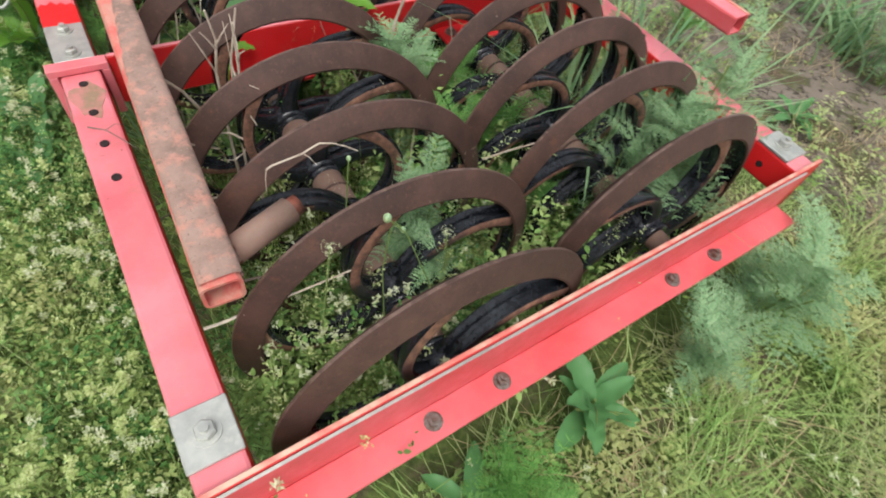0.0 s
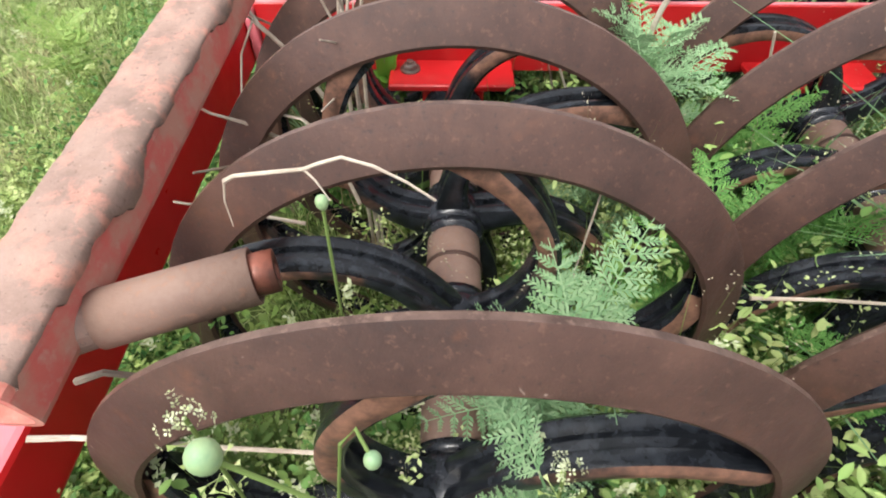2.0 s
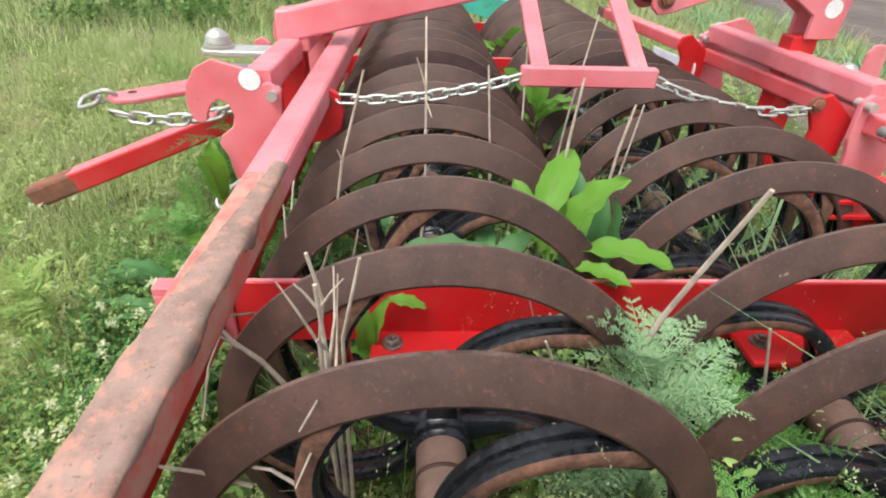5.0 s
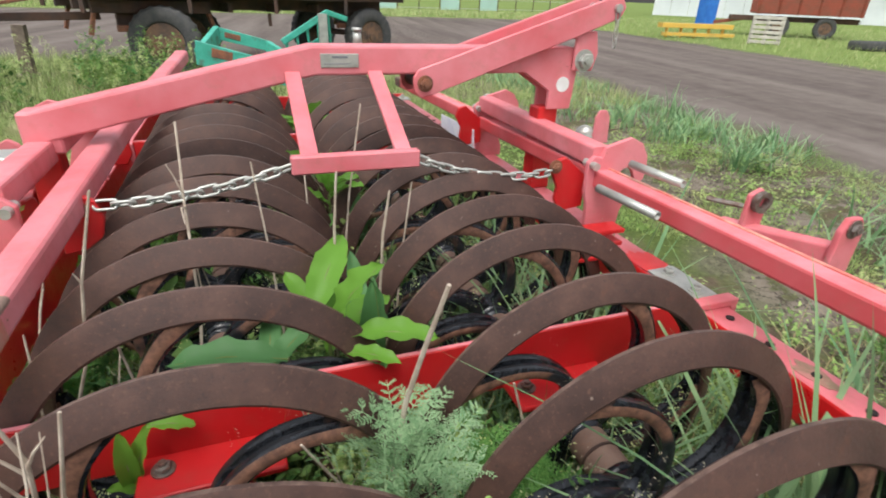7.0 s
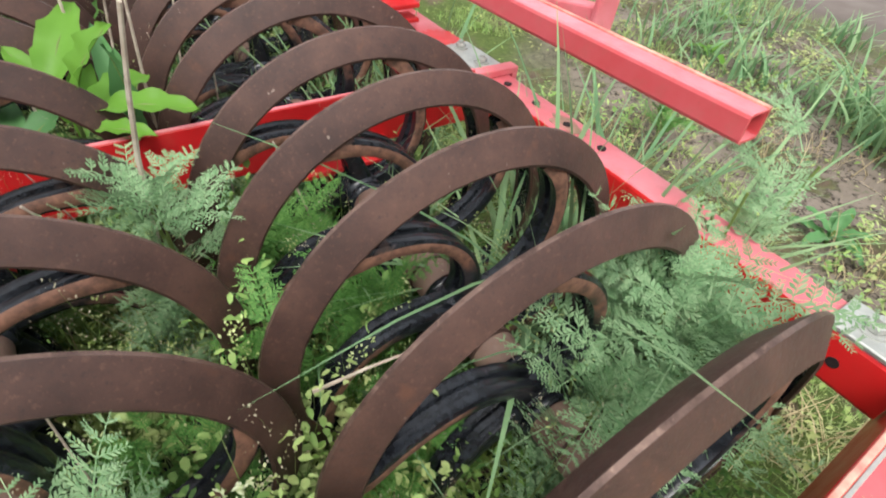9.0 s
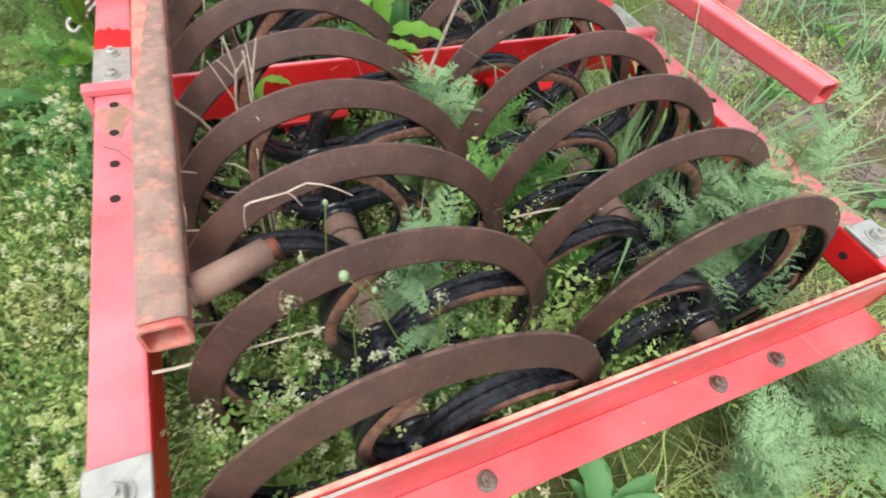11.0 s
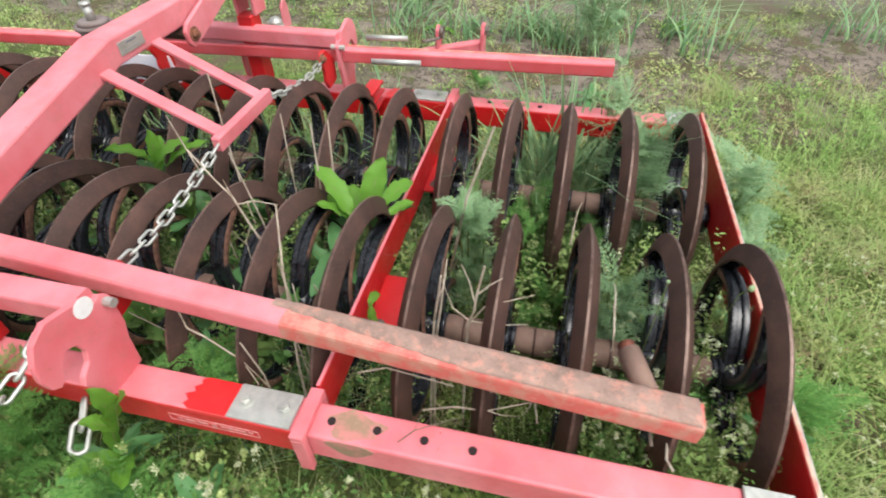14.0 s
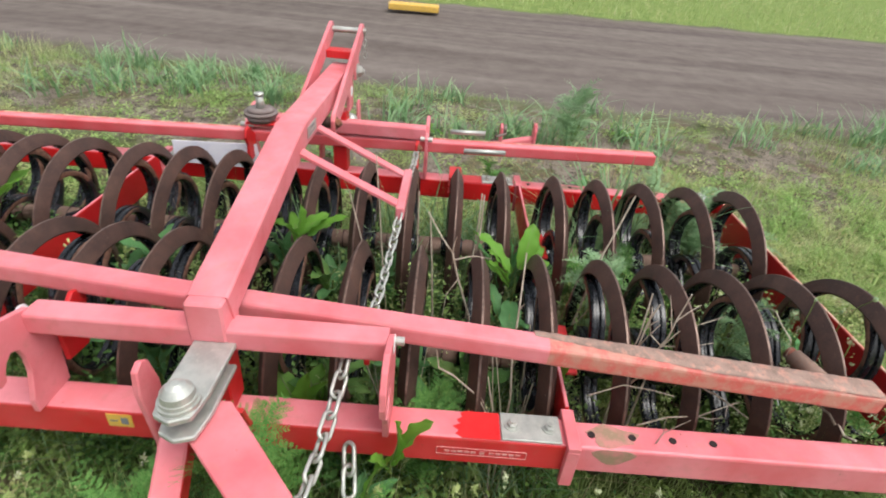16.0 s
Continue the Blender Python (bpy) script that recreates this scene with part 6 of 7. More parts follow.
def bud_on_stalk(at, r, points, stalk=STALK):
    """A bent stalk that ends in an egg-shaped seed capsule with a flat crown."""
    ob = empty("seed_capsule_weed", "green seed capsule on a bent thin stalk", "wild plant", points[0])
    o = Vector(points[0])
    part("stem", sweep([Vector(q) - o for q in points], 0.0012, 6), stalk, ob)
    bm = bmesh.new()
    bmesh.ops.create_uvsphere(bm, u_segments=14, v_segments=10, radius=r)
    for v in bm.verts:
        v.co.z *= 1.6 if v.co.z < 0 else 1.15
        k = 1 + 0.03 * math.cos(7 * math.atan2(v.co.y, v.co.x))
        v.co.x, v.co.y = v.co.x * k, v.co.y * k
    bmesh.ops.translate(bm, verts=bm.verts, vec=Vector(at) - o)
    part("capsule", bm, CAPSULE if stalk is STALK else STRAW, ob, "", True)
    return ob


def white_head(root, tip, seed):
    """An upright weed with a loose round head of small white flowers and heart-shaped pods below it."""
    rg = random.Random(seed)
    root, tip = Vector(root), Vector(tip)
    ob = empty("white_flower_weed", "green weed with a loose head of small white flowers", "wild plant", root)
    axis = tip - root
    part("stem", sweep([(0, 0, -0.01), axis * 0.5 + Vector((0.008, 0.004, 0)), axis], 0.0016, 6), STALK, ob)

    def petals(c, n, r):
        bm = bmesh.new()
        for _ in range(n):
            d = Vector((rg.gauss(0, 1), rg.gauss(0, 1), rg.gauss(0.3, 1))).normalized()
            q = c + d * r * rg.uniform(0.3, 1)
            for k in range(4):
                a = k * 1.571 + rg.uniform(-0.2, 0.2)
                u = d.orthogonal().normalized()
                w = d.cross(u)
                e = u * math.cos(a) + w * math.sin(a)
                f = d.cross(e)
                bm.faces.new([bm.verts.new(q + o) for o in (e * 0.0006, e * 0.0022 + f * 0.0011 + d * 0.0005, e * 0.0034 + d * 0.0008, e * 0.0022 - f * 0.0011 + d * 0.0005)])
        return bm
    tagged(part("flower_head", petals(axis, 34, 0.020), PETAL, ob, "small white four-petalled flowers"), kind="stuff")
    bm = bmesh.new()
    for i in range(26):
        f = rg.uniform(0.45, 0.95)
        a = i * 2.4
        c = axis * f
        d = Vector((math.cos(a), math.sin(a), 0.5)).normalized()
        s_ = d.cross(Vector((0, 0, 1))).normalized()
        e = c + d * 0.013
        for u, v, w in ((c, e, 0.0004), (e, e + d * 0.006, 0.0024)):
            bm.faces.new([bm.verts.new(q) for q in (u - s_ * 0.0003, u + s_ * 0.0003, v + s_ * w, v - s_ * w)])
    tagged(part("pod_cluster", bm, POD, ob, "pale green heart-shaped pods"), kind="stuff")
    return ob


def cereal_clump(at, n, h, label, seed, spread=0.08, lean=1.3, broad=1.0, heading=(0, 6.28)):
    global RNG
    k = np.random.default_rng(seed)
    x, y = at[0] + k.normal(0, spread, n), at[1] + k.normal(0, spread, n)
    base = np.stack([x, y, np.full(n, -0.01)], 1)
    hh = h * k.uniform(0.55, 1.1, n)
    V, Q, T = strips("grass_tuft", base, hh, broad * k.uniform(0.006, 0.014, n), hh * k.uniform(0.15, lean, n), k.uniform(heading[0], heading[1], n), BLUEGRASS, 7, curl=2.0)
    ob = empty("grass_tuft", label, "grass tuft", (at[0], at[1], 0))
    bl = mesh_of("foliage", V, Q, T, BLUEGRASS)
    bl.parent = ob
    bl.matrix_parent_inverse = Matrix.Translation((at[0], at[1], 0)).inverted()
    return ob


def build_plants():
    pale = "pale feathery-leaved weed"
    feathery((1.36, -0.74, 0), 0.56, 0.23, 140, FERN, pale + " leaning over the beam", 1)
    feathery((1.20, -0.74, 0), 0.47, 0.20, 86, FERN, pale + " beside the end rings", 2)
    feathery((1.62, -0.64, 0), 0.72, 0.20, 60, FERN, pale + " outside the frame corner", 3)
    feathery((1.50, -1.20, 0), 0.34, 0.24, 70, FERN, pale + " at the end plate", 4)
    feathery((1.18, -1.22, 0), 0.22, 0.22, 40, FERN, pale + " at the end plate", 24)
    feathery((0.735, -0.19, 0), 0.56, 0.17, 100, FERN, pale + " between the two ring rows", 5)
    feathery((0.56, -0.655, 0), 0.545, 0.160, 76, FERN, pale + " inside the rings", 6)
    feathery((0.52, -0.785, 0), 0.54, 0.115, 46, FERN, pale + " inside the rings", 7)
    feathery((0.86, -0.36, 0), 0.40, 0.17, 60, FERND, "bright green feathery weed", 8)
    feathery((0.95, -0.16, 0), 0.40, 0.17, 60, FERND, "bright green feathery weed", 49)
    feathery((1.02, -0.34, 0), 0.40, 0.17, 60, FERND, "bright green feathery weed", 29)
    feathery((0.98, -0.60, 0), 0.30, 0.16, 50, FERND, "bright green feathery weed", 39)
    feathery((0.60, -0.40, 0), 0.30, 0.13, 24, FERND, "bright green feathery weed among the rings", 59)
    feathery((0.93, -0.08, 0), 0.34, 0.16, 50, FERND, "bright green feathery weed", 9)
    feathery((0.72, -0.48, 0), 0.28, 0.14, 24, FERND, "bright green feathery weed among the rings", 19)
    feathery((0.12, 0.42, 0), 0.46, 0.17, 44, FERND, "green feathery weed beside the beam", 10)
    feathery((-0.14, 0.86, 0), 0.54, 0.20, 60, FERND, "green feathery weed at the link casting", 12)
    feathery((-0.20, 0.55, 0), 0.38, 0.18, 44, FERND, "green feathery weed beside the beam", 13)
    feathery((-0.24, 1.12, 0), 0.40, 0.20, 50, FERND, "green feathery weed beside the beam", 23)
    feathery((-0.55, 0.35, 0), 0.26, 0.22, 30, FERNV, "green feathery weed in the verge", 14)
    feathery((0.52, -1.24, 0), 0.16, 0.20, 36, FERND, "low green feathery weed in the grass", 15)
    feathery((3.4, -0.6, 0), 0.44, 0.30, 80, FERN, "tall " + pale + " at the road", 16)
    feathery((2.55, 0.1, 0), 0.16, 0.2, 30, FERND, "low green feathery weed in the grass", 17)
    feathery((-0.6, -0.6, 0), 0.2, 0.2, 22, FERNV, "green feathery weed in the verge", 18)
    lush = "bright green broad-leaved weed growing between the ring rows"
    leafy_plant((0.67, 0.15, 0), 0.50, lush, BROAD, [
        ((0.01, -0.01, 0.55), (0.100, -0.05, 0.700), 0.078), ((-0.03, 0.03, 0.55), (0.066, 0.175, 0.665), 0.074), ((0.03, -0.05, 0.555), (0.200, -0.105, 0.548), 0.062),
        ((0.02, 0.02, 0.52), (0.150, 0.10, 0.535), 0.066), ((0.02, -0.07, 0.53), (0.115, -0.135, 0.528), 0.040), ((-0.01, 0.03, 0.50), (-0.07, 0.12, 0.62), 0.055), ((0.0, 0.02, 0.47), (0.05, 0.16, 0.56), 0.055)])
    leafy_plant((0.80, 1.0, 0), 0.50, lush, BROAD, [
        ((0, 0, 0.54), (-0.125, 0.05, 0.665), 0.074), ((0, 0, 0.54), (0.012, -0.02, 0.675), 0.056), ((0, 0, 0.53), (0.085, -0.115, 0.605), 0.066), ((0.01, -0.03, 0.52), (0.085, -0.19, 0.60), 0.058),
        ((0, 0, 0.50), (0.12, 0.05, 0.58), 0.05), ((0, 0, 0.48), (-0.12, -0.05, 0.55), 0.06)])
    leafy_plant((0.75, 0.18, 0), 0.34, "upright green weed with long leaves between the ring rows", BROADB, [
        ((0, 0.02, 0.40), (0.0, 0.15, 0.625), 0.050), ((0, 0, 0.42), (0.02, 0.0, 0.63), 0.046), ((0, -0.02, 0.42), (0.0, -0.085, 0.67), 0.046), ((0, -0.02, 0.40), (0.0, -0.175, 0.535), 0.040),
        ((0, 0.03, 0.36), (-0.03, 0.14, 0.475), 0.045), ((0, -0.02, 0.33), (-0.03, -0.10, 0.42), 0.04), ((0, 0.02, 0.30), (-0.05, 0.06, 0.33), 0.04)])
    leafy_plant((0.545, 0.20, 0), 0.44, "bluish broad-leaved weed under the rings", BROADB, [
        ((0.04, -0.03, 0.470), (-0.19, 0.008, 0.475), 0.080), ((0, 0.01, 0.42), (0.12, 0.06, 0.50), 0.055), ((0, 0, 0.40), (-0.10, -0.09, 0.46), 0.05), ((0, 0.02, 0.40), (0.02, 0.15, 0.48), 0.05)])
    leafy_plant((0.335, 0.028, 0), 0.36, "green broad-leaved weed at the cross plate", BROAD, [
        ((-0.02, 0, 0.36), (0.018, 0.0, 0.500), 0.034), ((0.012, 0, 0.492), (0.085, 0.0, 0.472), 0.030), ((-0.03, 0, 0.35), (-0.028, -0.01, 0.50), 0.036), ((0, 0, 0.34), (-0.06, -0.03, 0.40), 0.034)])
    broad_plant((0.78, 0.86, 0), 8, 0.19, lush, BROADB, 3, True, 0.3, 1.1, 0.12, 0.22)
    broad_plant((0.78, 1.55, 0), 8, 0.19, lush, BROADB, 4, True, 0.5, 1.3, 0.16, 0.22)
    broad_plant((0.88, 2.3, 0), 10, 0.27, lush, BROAD, 14, True, 0.5, 1.25, 0.16, 0.30)
    leafy_plant((-0.10, 0.585, 0), 0.30, "bright green broad-leaved weed at the beam", BROAD, [
        ((0, -0.06, 0.44), (0.0, -0.068, 0.600), 0.062), ((0, -0.07, 0.44), (0.01, -0.160, 0.597), 0.066), ((0, 0.01, 0.27), (0, -0.07, 0.465), 0.045), ((0, -0.05, 0.42), (-0.03, -0.01, 0.49), 0.045), ((0, 0, 0.26), (-0.10, -0.10, 0.33), 0.06), ((0, 0, 0.26), (-0.10, 0.08, 0.31), 0.06)])
    broad_plant((-0.28, 0.52, 0), 6, 0.20, "green broad-leaved weed in the verge", BROADB, 8, True, 0.3, 1.0, 0.06, 0.10)
    for i, (px, py, hh) in enumerate(((-0.16, 0.34, 0.20), (-0.27, 0.40, 0.16), (-0.12, 0.62, 0.22), (-0.34, 0.58, 0.14), (-0.20, 0.16, 0.12))):
        broad_plant((px, py, 0), 7, 0.17, "dark green broad-leaved weed beside the beam", BROADB, 70 + i, True, 0.2, 1.0, 0.06, hh - 0.06)
    broad_plant((0.14, 0.82, 0), 9, 0.25, "yellow-green broad-leaved weed by the shaft", BROAD, 9, True, 0.8, 1.45, 0.10, 0.18)
    broad_plant((0.42, -1.20, 0), 6, 0.14, "green toothed weed below the end plate", BROADB, 10, True, 0.1, 0.7, 0.03, 0.05)
    broad_plant((0.80, -1.17, 0), 11, 0.16, "dark green toothed weed below the end plate", BROADB, 11, True, 0.1, 0.9, 0.06, 0.08)
    for i, (px, py) in enumerate(((2.9, 1.3), (3.6, 0.6), (2.6, -0.6), (3.9, -1.2), (3.1, 2.4), (-0.9, -0.2), (-0.5, 1.1), (-1.1, 0.9))):
        broad_plant((px, py, 0), 8, 0.13, "low green rosette weed", BROAD if i % 2 else BROADB, 20 + i, True, 0.1, 0.7, 0.02, 0.02)
    rg = random.Random(29)
    for i in range(15):
        px, py = rg.choice(((0.24, 0.10), (0.95, 0.14), (0.70, 0.10)))[0] + rg.uniform(-0.1, 0.1), rg.uniform(0.15, 1.7)
        broad_plant((px, py, 0), rg.randint(6, 9), rg.uniform(0.13, 0.20), "green weed with narrow leaves among the rings", (BROADB, WEEDD)[i % 2], 300 + i, True, 0.5, 1.3, rg.uniform(0.10, 0.18), rg.uniform(0.14, 0.24))
    # cereal-like tufts
    spots = [(1.47, -0.50, 0.66), (1.40, -0.40, 0.60), (1.52, -0.36, 0.60), (1.22, 0.05, 0.55), (1.22, -0.42, 0.40), (1.32, -0.55, 0.45), (1.05, -0.15, 0.38), (1.10, 0.45, 0.42), (1.30, 0.25, 0.40), (1.75, 0.15, 0.34), (1.85, 0.75, 0.36), (1.62, 1.3, 0.5), (1.42, 1.15, 0.5), (0.95, 1.1, 0.4), (0.6, 1.5, 0.4)]
    for i, (px, py, h) in enumerate(spots):
        cereal_clump((px, py), 34, h, "tuft of bluish cereal grass", 30 + i)
    for i, (px, py, h) in enumerate(((1.44, -0.48, 0.85), (1.50, -0.40, 0.80), (1.36, -0.34, 0.72), (1.52, -0.55, 0.78), (1.60, 0.40, 0.75), (1.30, 0.12, 0.66))):
        cereal_clump((px, py), 13, h, "tall bluish cereal grass leaning over the beam", 160 + i, 0.05, 1.0, 2.3)
    for i, (px, py, h) in enumerate(((1.45, -0.46, 0.74), (1.42, -0.34, 0.76), (1.44, -0.56, 0.70))):
        cereal_clump((px, py), 14, h, "broad bluish cereal blades bent over the beam", 240 + i, 0.04, 0.9, 2.3, (-0.9, 1.6))
    rg = random.Random(18)
    for i in range(16):
        cereal_clump((rg.uniform(0.92, 1.45), -0.30 + 0.10 * i), 14, rg.uniform(0.48, 0.68), "cereal grass grown up between the rings", 180 + i, 0.06, 1.0, 1.5)
    rg = random.Random(8)
    for i in range(84):
        py = -4.8 + 0.15 * i + rg.uniform(-0.2, 0.2)
        if noise.noise(Vector((py * 0.9, 4.0, 0))) < -0.05:
            continue
        px = 3.85 + 0.11 * max(py, 0) + rg.uniform(-0.55, 0.85)
        cereal_clump((px, py), rg.randint(22, 46), rg.uniform(0.20, 0.46), "tall tuft of bluish cereal grass at the road", 60 + i, rg.uniform(0.06, 0.15), 1.6, 1.9)
    # dry stalks
    dry = "pale dry weed stalk"
    stick([(0.243, -0.597, 0.661), (0.253, -0.597, 0.667), (0.313, -0.597, 0.675), (0.326, -0.597, 0.681), (0.346, -0.597, 0.688), (0.371, -0.598, 0.680), (0.398, -0.600, 0.664), (0.422, -0.602, 0.645)], 0.0021, "broken pale twig lying over a ring", STRAW,
          [[(0.313, -0.597, 0.675), (0.322, -0.602, 0.668), (0.333, -0.608, 0.650)], [(0.243, -0.597, 0.661), (0.238, -0.60, 0.64), (0.236, -0.60, 0.608)]])
    for i, (px, py, h, dx, dy) in enumerate(((0.60, 0.42, 0.80, -0.04, 0.06), (0.90, 0.52, 0.70, 0.06, 0.02), (0.76, 0.62, 0.88, 0.10, 0.08), (0.36, 0.10, 0.6, -0.06, 0.05), (1.05, -0.12, 0.55, -0.1, 0.0))):
        stick([(px, py, 0), (px + dx * 0.3, py + dy * 0.5, h * 0.5), (px + dx * 0.55, py + dy * 0.7, h * 0.72), (px + dx, py + dy, h)], 0.004, dry)
    stick([(0.69, -0.08, 0), (0.72, -0.13, 0.35), (0.738, -0.171, 0.607), (0.752, -0.205, 0.72), (0.771, -0.241, 0.843)], 0.0056, dry)
    stick([(0.16, 0.20, 0), (0.19, 0.19, 0.40), (0.235, 0.20, 0.53), (0.262, 0.20, 0.685), (0.31, 0.20, 0.85)], 0.0042, dry, STRAW, [[(0.262, 0.20, 0.685), (0.256, 0.19, 0.71)]])
    stick([(0.70, 0.32, 0), (0.708, 0.31, 0.45), (0.714, 0.30, 0.696), (0.724, 0.30, 0.82)], 0.0045, dry)
    stick([(0.79, 0.32, 0), (0.81, 0.31, 0.45), (0.821, 0.30, 0.669), (0.837, 0.30, 0.77)], 0.0045, dry)
    grey = "grey branching dry stalk"
    stick([(0.27, -0.15, 0), (0.268, -0.17, 0.40), (0.27, -0.18, 0.575), (0.283, -0.19, 0.66), (0.272, -0.20, 0.736)], 0.0043, grey, STRAW,
          [[(0.27, -0.18, 0.575), (0.25, -0.19, 0.64), (0.232, -0.20, 0.694)], [(0.279, -0.19, 0.64), (0.262, -0.195, 0.675), (0.252, -0.20, 0.692)], [(0.281, -0.19, 0.65), (0.297, -0.2, 0.68), (0.313, -0.2, 0.70)]])
    stick([(0.29, -0.16, 0), (0.295, -0.17, 0.42), (0.304, -0.19, 0.597), (0.334, -0.20, 0.73)], 0.0040, grey)
    stick([(0.24, -0.16, 0.42), (0.188, -0.18, 0.545), (0.158, -0.19, 0.592), (0.128, -0.20, 0.67)], 0.0043, grey, STRAW, [[(0.165, -0.19, 0.58), (0.142, -0.195, 0.612), (0.131, -0.20, 0.621)]])
    stick([(0.30, -0.36, 0.40), (0.271, -0.35, 0.51), (0.24, -0.35, 0.545), (0.205, -0.35, 0.555)], 0.0032, grey, STRAW, [[(0.271, -0.35, 0.51), (0.262, -0.35, 0.48), (0.235, -0.35, 0.464), (0.206, -0.35, 0.476)]])
    stick([(0.21, -0.34, 0.50), (0.16, -0.345, 0.535), (0.122, -0.35, 0.553), (0.10, -0.35, 0.571)], 0.0029, grey)
    stick([(0.24, -0.44, 0.44), (0.17, -0.45, 0.47), (0.09, -0.46, 0.50)], 0.0029, grey, STRAW, [[(0.17, -0.45, 0.47), (0.13, -0.43, 0.455)]])
    stick([(0.30, -0.25, 0), (0.30, -0.255, 0.40), (0.30, -0.26, 0.545), (0.298, -0.275, 0.60), (0.30, -0.28, 0.66), (0.30, -0.295, 0.76)], 0.0042, grey, STRAW,
          [[(0.30, -0.26, 0.545), (0.30, -0.30, 0.62), (0.30, -0.338, 0.645), (0.30, -0.415, 0.69)], [(0.30, -0.262, 0.56), (0.29, -0.33, 0.57), (0.285, -0.41, 0.60)], [(0.299, -0.278, 0.62), (0.31, -0.26, 0.69), (0.31, -0.24, 0.745)],
           [(0.30, -0.28, 0.66), (0.30, -0.31, 0.70), (0.305, -0.338, 0.724)], [(0.30, -0.262, 0.56), (0.30, -0.22, 0.60), (0.305, -0.19, 0.70)]])
    stick([(0.36, 0.30, 0), (0.40, 0.31, 0.35), (0.42, 0.328, 0.517), (0.42, 0.377, 0.664), (0.42, 0.403, 0.761), (0.42, 0.44, 0.814), (0.42, 0.485, 0.895)], 0.0040, grey, STRAW,
          [[(0.42, 0.395, 0.735), (0.42, 0.34, 0.755), (0.43, 0.278, 0.744)], [(0.42, 0.377, 0.664), (0.42, 0.41, 0.60), (0.42, 0.416, 0.508)], [(0.42, 0.403, 0.761), (0.41, 0.40, 0.80), (0.40, 0.395, 0.83)]])
    stick([(0.68, 0.70, 0), (0.70, 0.72, 0.40), (0.70, 0.727, 0.60), (0.70, 0.755, 0.729), (0.70, 0.772, 0.81)], 0.0036, grey)
    stick([(0.13, 0.43, 0.625), (0.12, 0.42, 0.57), (0.12, 0.379, 0.546), (0.12, 0.30, 0.47), (0.10, 0.26, 0.40)], 0.0030, "bent dry stalk hanging by the beam")
    stick([(0.10, 0.22, 0), (0.11, 0.24, 0.30), (0.12, 0.251, 0.42), (0.12, 0.28, 0.55)], 0.0034, grey, STRAW, [[(0.115, 0.245, 0.37), (0.115, 0.29, 0.47)]])
    stick([(0.13, -0.02, 0.50), (0.12, -0.10, 0.56), (0.12, -0.192, 0.547), (0.13, -0.26, 0.52)], 0.0024, grey)
    stick([(0.12, -0.18, 0.40), (0.12, -0.26, 0.445), (0.12, -0.344, 0.458), (0.12, -0.44, 0.53)], 0.0028, grey, STRAW, [[(0.12, -0.344, 0.458), (0.12, -0.38, 0.45), (0.12, -0.42, 0.46)]])
    stick([(0.843, -0.514, 0.379), (0.93, -0.52, 0.385), (1.02, -0.53, 0.39), (1.10, -0.545, 0.37)], 0.0032, grey)
    stick([(0.05, -0.752, 0.485), (0.08, -0.745, 0.470), (0.14, -0.75, 0.48), (0.24, -0.765, 0.505), (0.34, -0.777, 0.528)], 0.0034, "straight grey twig poking through the rings")
    stick([(0.085, -0.705, 0.505), (0.114, -0.701, 0.516), (0.17, -0.70, 0.50), (0.24, -0.70, 0.44)], 0.0042, "dark grey twig poking out by the beam", TIMBER)
    stick([(-0.005, -0.376, 0.36), (0.03, -0.376, 0.372), (0.10, -0.37, 0.39)], 0.003, "dark grey twig poking out by the beam", TIMBER)
    # seed capsules and white heads that stand over the end rings
    bud_on_stalk((0.393, -0.831, 0.678), 0.0050, [(0.36, -0.87, 0.30), (0.36, -0.83, 0.58), (0.374, -0.822, 0.675), (0.384, -0.819, 0.690), (0.393, -0.831, 0.678)])
    bud_on_stalk((0.343, -0.86, 0.768), 0.0066, [(0.47, -0.90, 0.28), (0.43, -0.88, 0.56), (0.38, -0.862, 0.71), (0.352, -0.86, 0.752), (0.343, -0.86, 0.768)])
    bud_on_stalk((0.356, -0.70, 0.740), 0.0042, [(0.33, -0.69, 0.20), (0.345, -0.70, 0.50), (0.354, -0.70, 0.70), (0.356, -0.70, 0.740)])
    bud_on_stalk((0.585, -0.545, 0.620), 0.0045, [(0.57, -0.55, 0.20), (0.58, -0.55, 0.45), (0.585, -0.545, 0.62)], STRAW)
    white_head((0.20, -0.80, 0), (0.274, -0.80, 0.655), 5)
    white_head((0.10, -0.86, 0), (0.13, -0.88, 0.56), 6)
    white_head((0.54, -0.86, 0), (0.52, -0.80, 0.56), 7)
    rg = random.Random(71)
    for i in range(26):
        px, py = rg.uniform(0.12, 1.4), rg.uniform(-0.3, 1.5)
        h = rg.uniform(0.35, 0.62)
        dx, dy = rg.uniform(-0.2, 0.2), rg.uniform(-0.12, 0.12)
        stick([(px, py, 0), (px + dx * 0.3, py + dy * 0.5, h * 0.5), (px + dx, py + dy, h)], rg.uniform(0.002, 0.0036), "thin dry weed stalk", STRAW, [[(px + dx * 0.3, py + dy * 0.5, h * 0.5), (px - dx * 0.2, py + dy, h * 0.7)]])
    stick([(-0.02, -0.165, 0.496), (0.012, -0.195, 0.502), (0.036, -0.235, 0.500), (0.060, -0.285, 0.505)], 0.0017, "thin dark twig lying across the beam", TIMBER, [[(0.012, -0.195, 0.502), (0.034, -0.20, 0.516), (0.05, -0.215, 0.52)]])
    stick([(1.0, -0.55, 0.14), (1.15, -0.62, 0.15), (1.3, -0.66, 0.14)], 0.006, "dry stalk lying among the weeds")


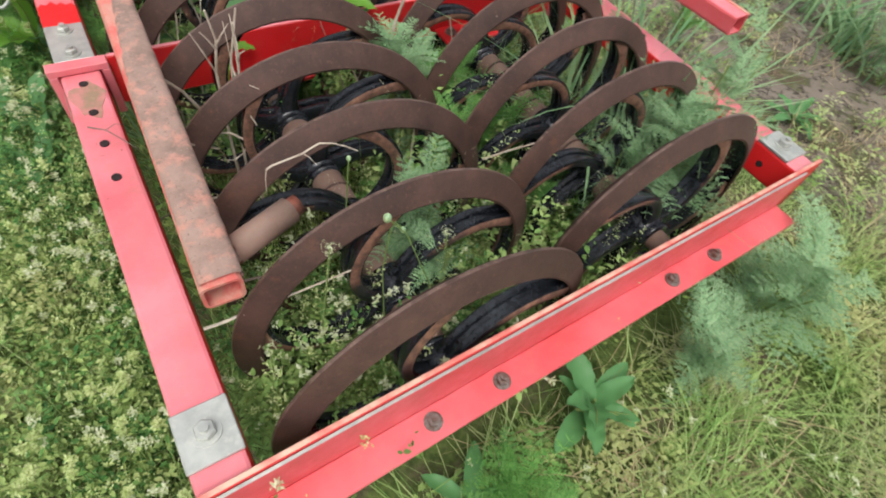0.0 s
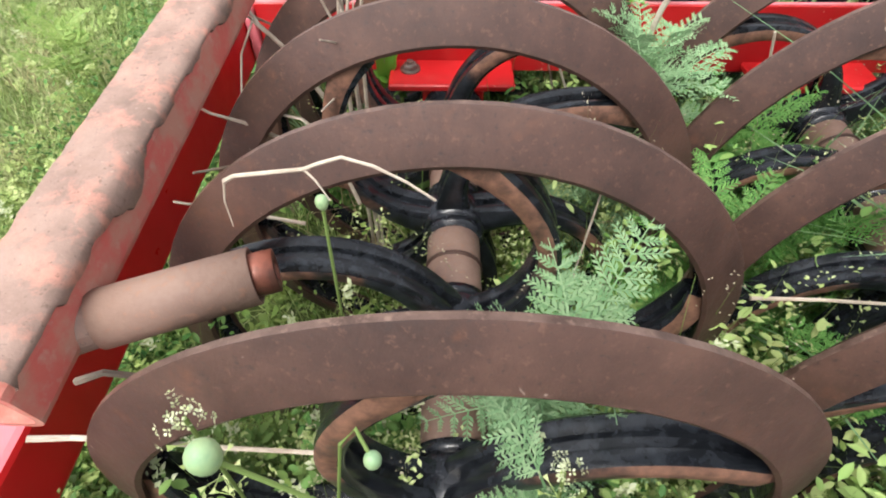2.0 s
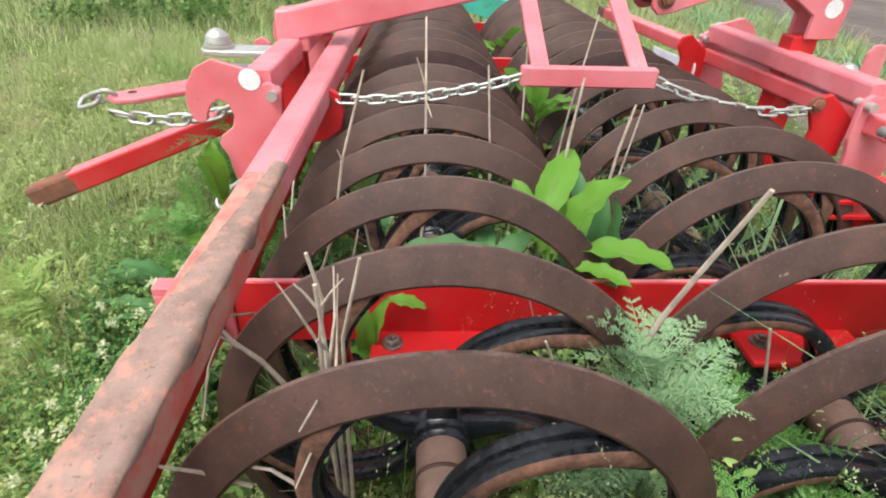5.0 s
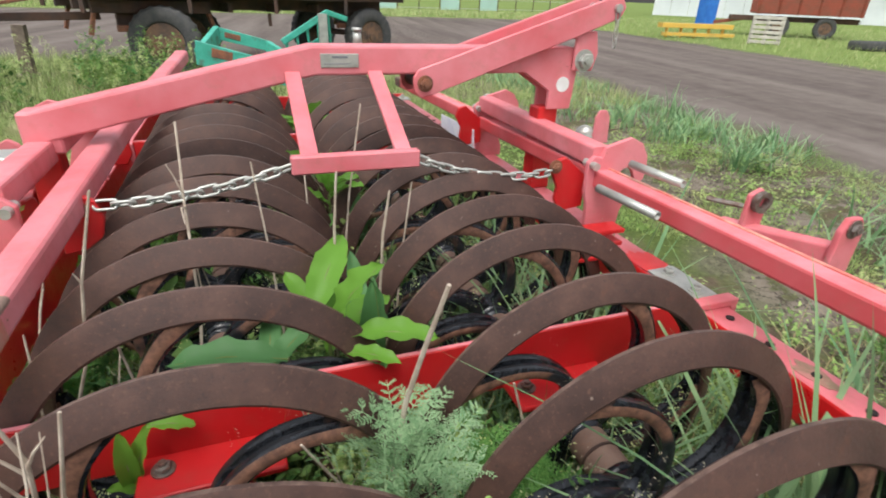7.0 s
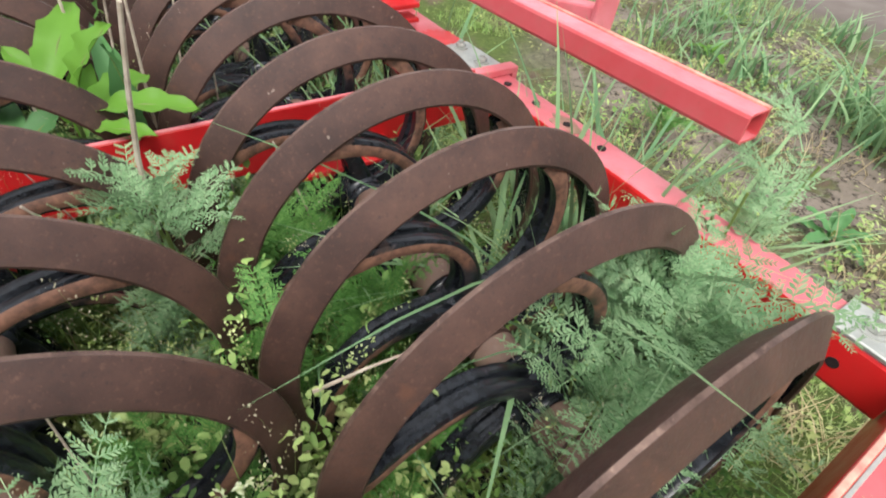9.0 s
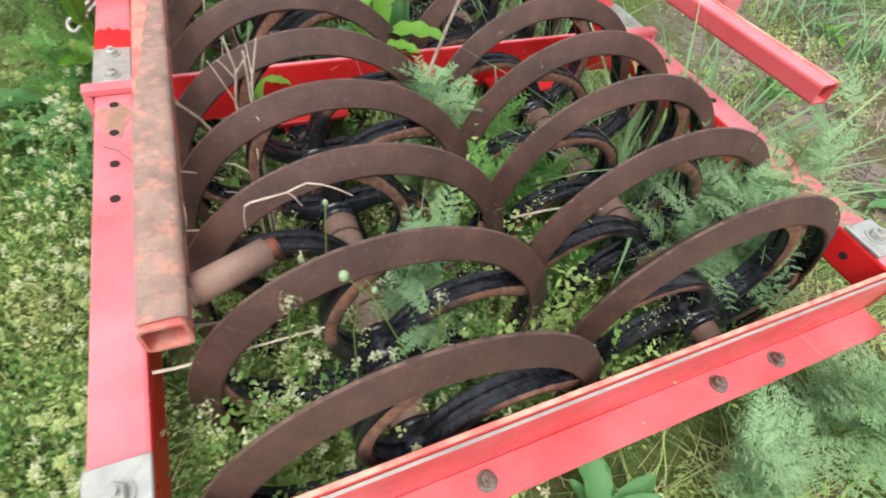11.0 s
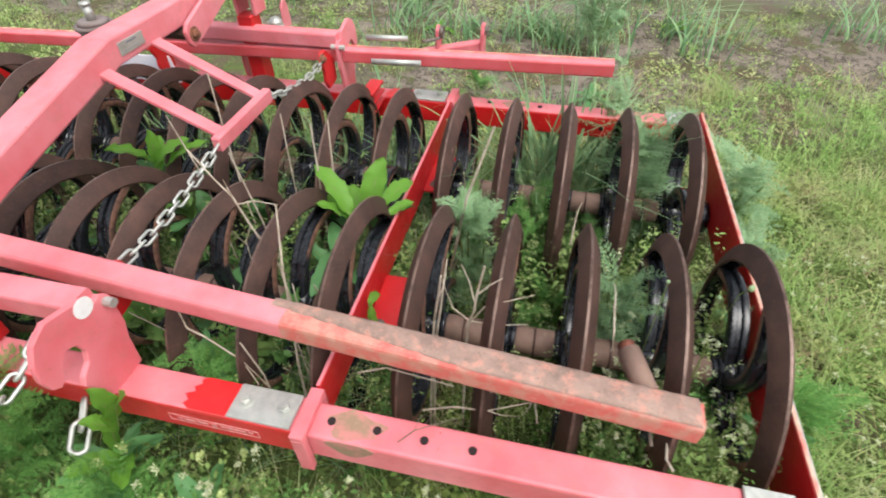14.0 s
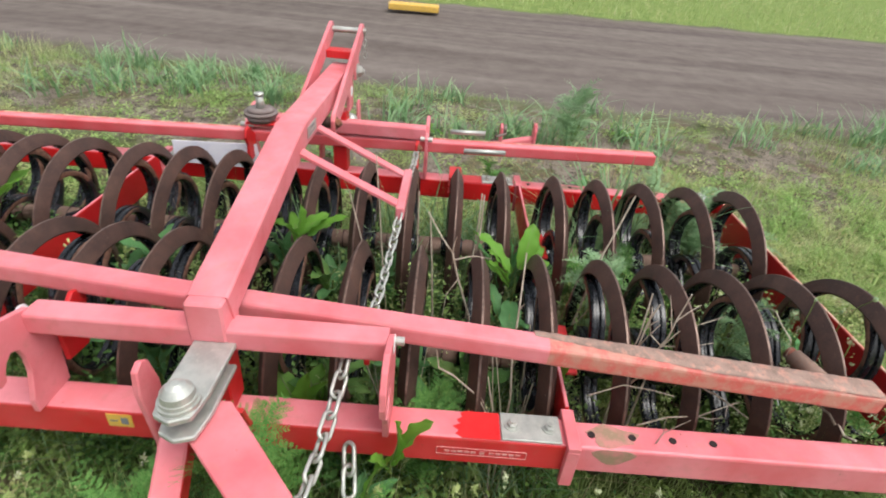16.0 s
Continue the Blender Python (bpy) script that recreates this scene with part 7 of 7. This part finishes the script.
def build_yard_weeds():
    # tall weeds growing in front of the parked trailer
    x, y = scatter(240, -3.6, 0.4, 5.2, 7.2, lambda x, y: patchy(x, y, 1.0, 51.0) > -0.15)
    bushy("tall_weeds", x, y, 0.25, 0.75, 46, (0.03, 0.09), 0.12, WEEDD, "tall dark green weeds before the trailer")
    x, y = scatter(160, -3.4, 0.2, 4.6, 7.1)
    flower_weeds("seed_puffs", x, y, 0.3, 0.6, 30, POD, "tall pale-flowering weeds before the trailer", (0.015, 0.028), 0.05, 0.12)


build_yard_weeds()
build_grass()
build_weeds()
build_bushes()
build_flowers()
build_plants()
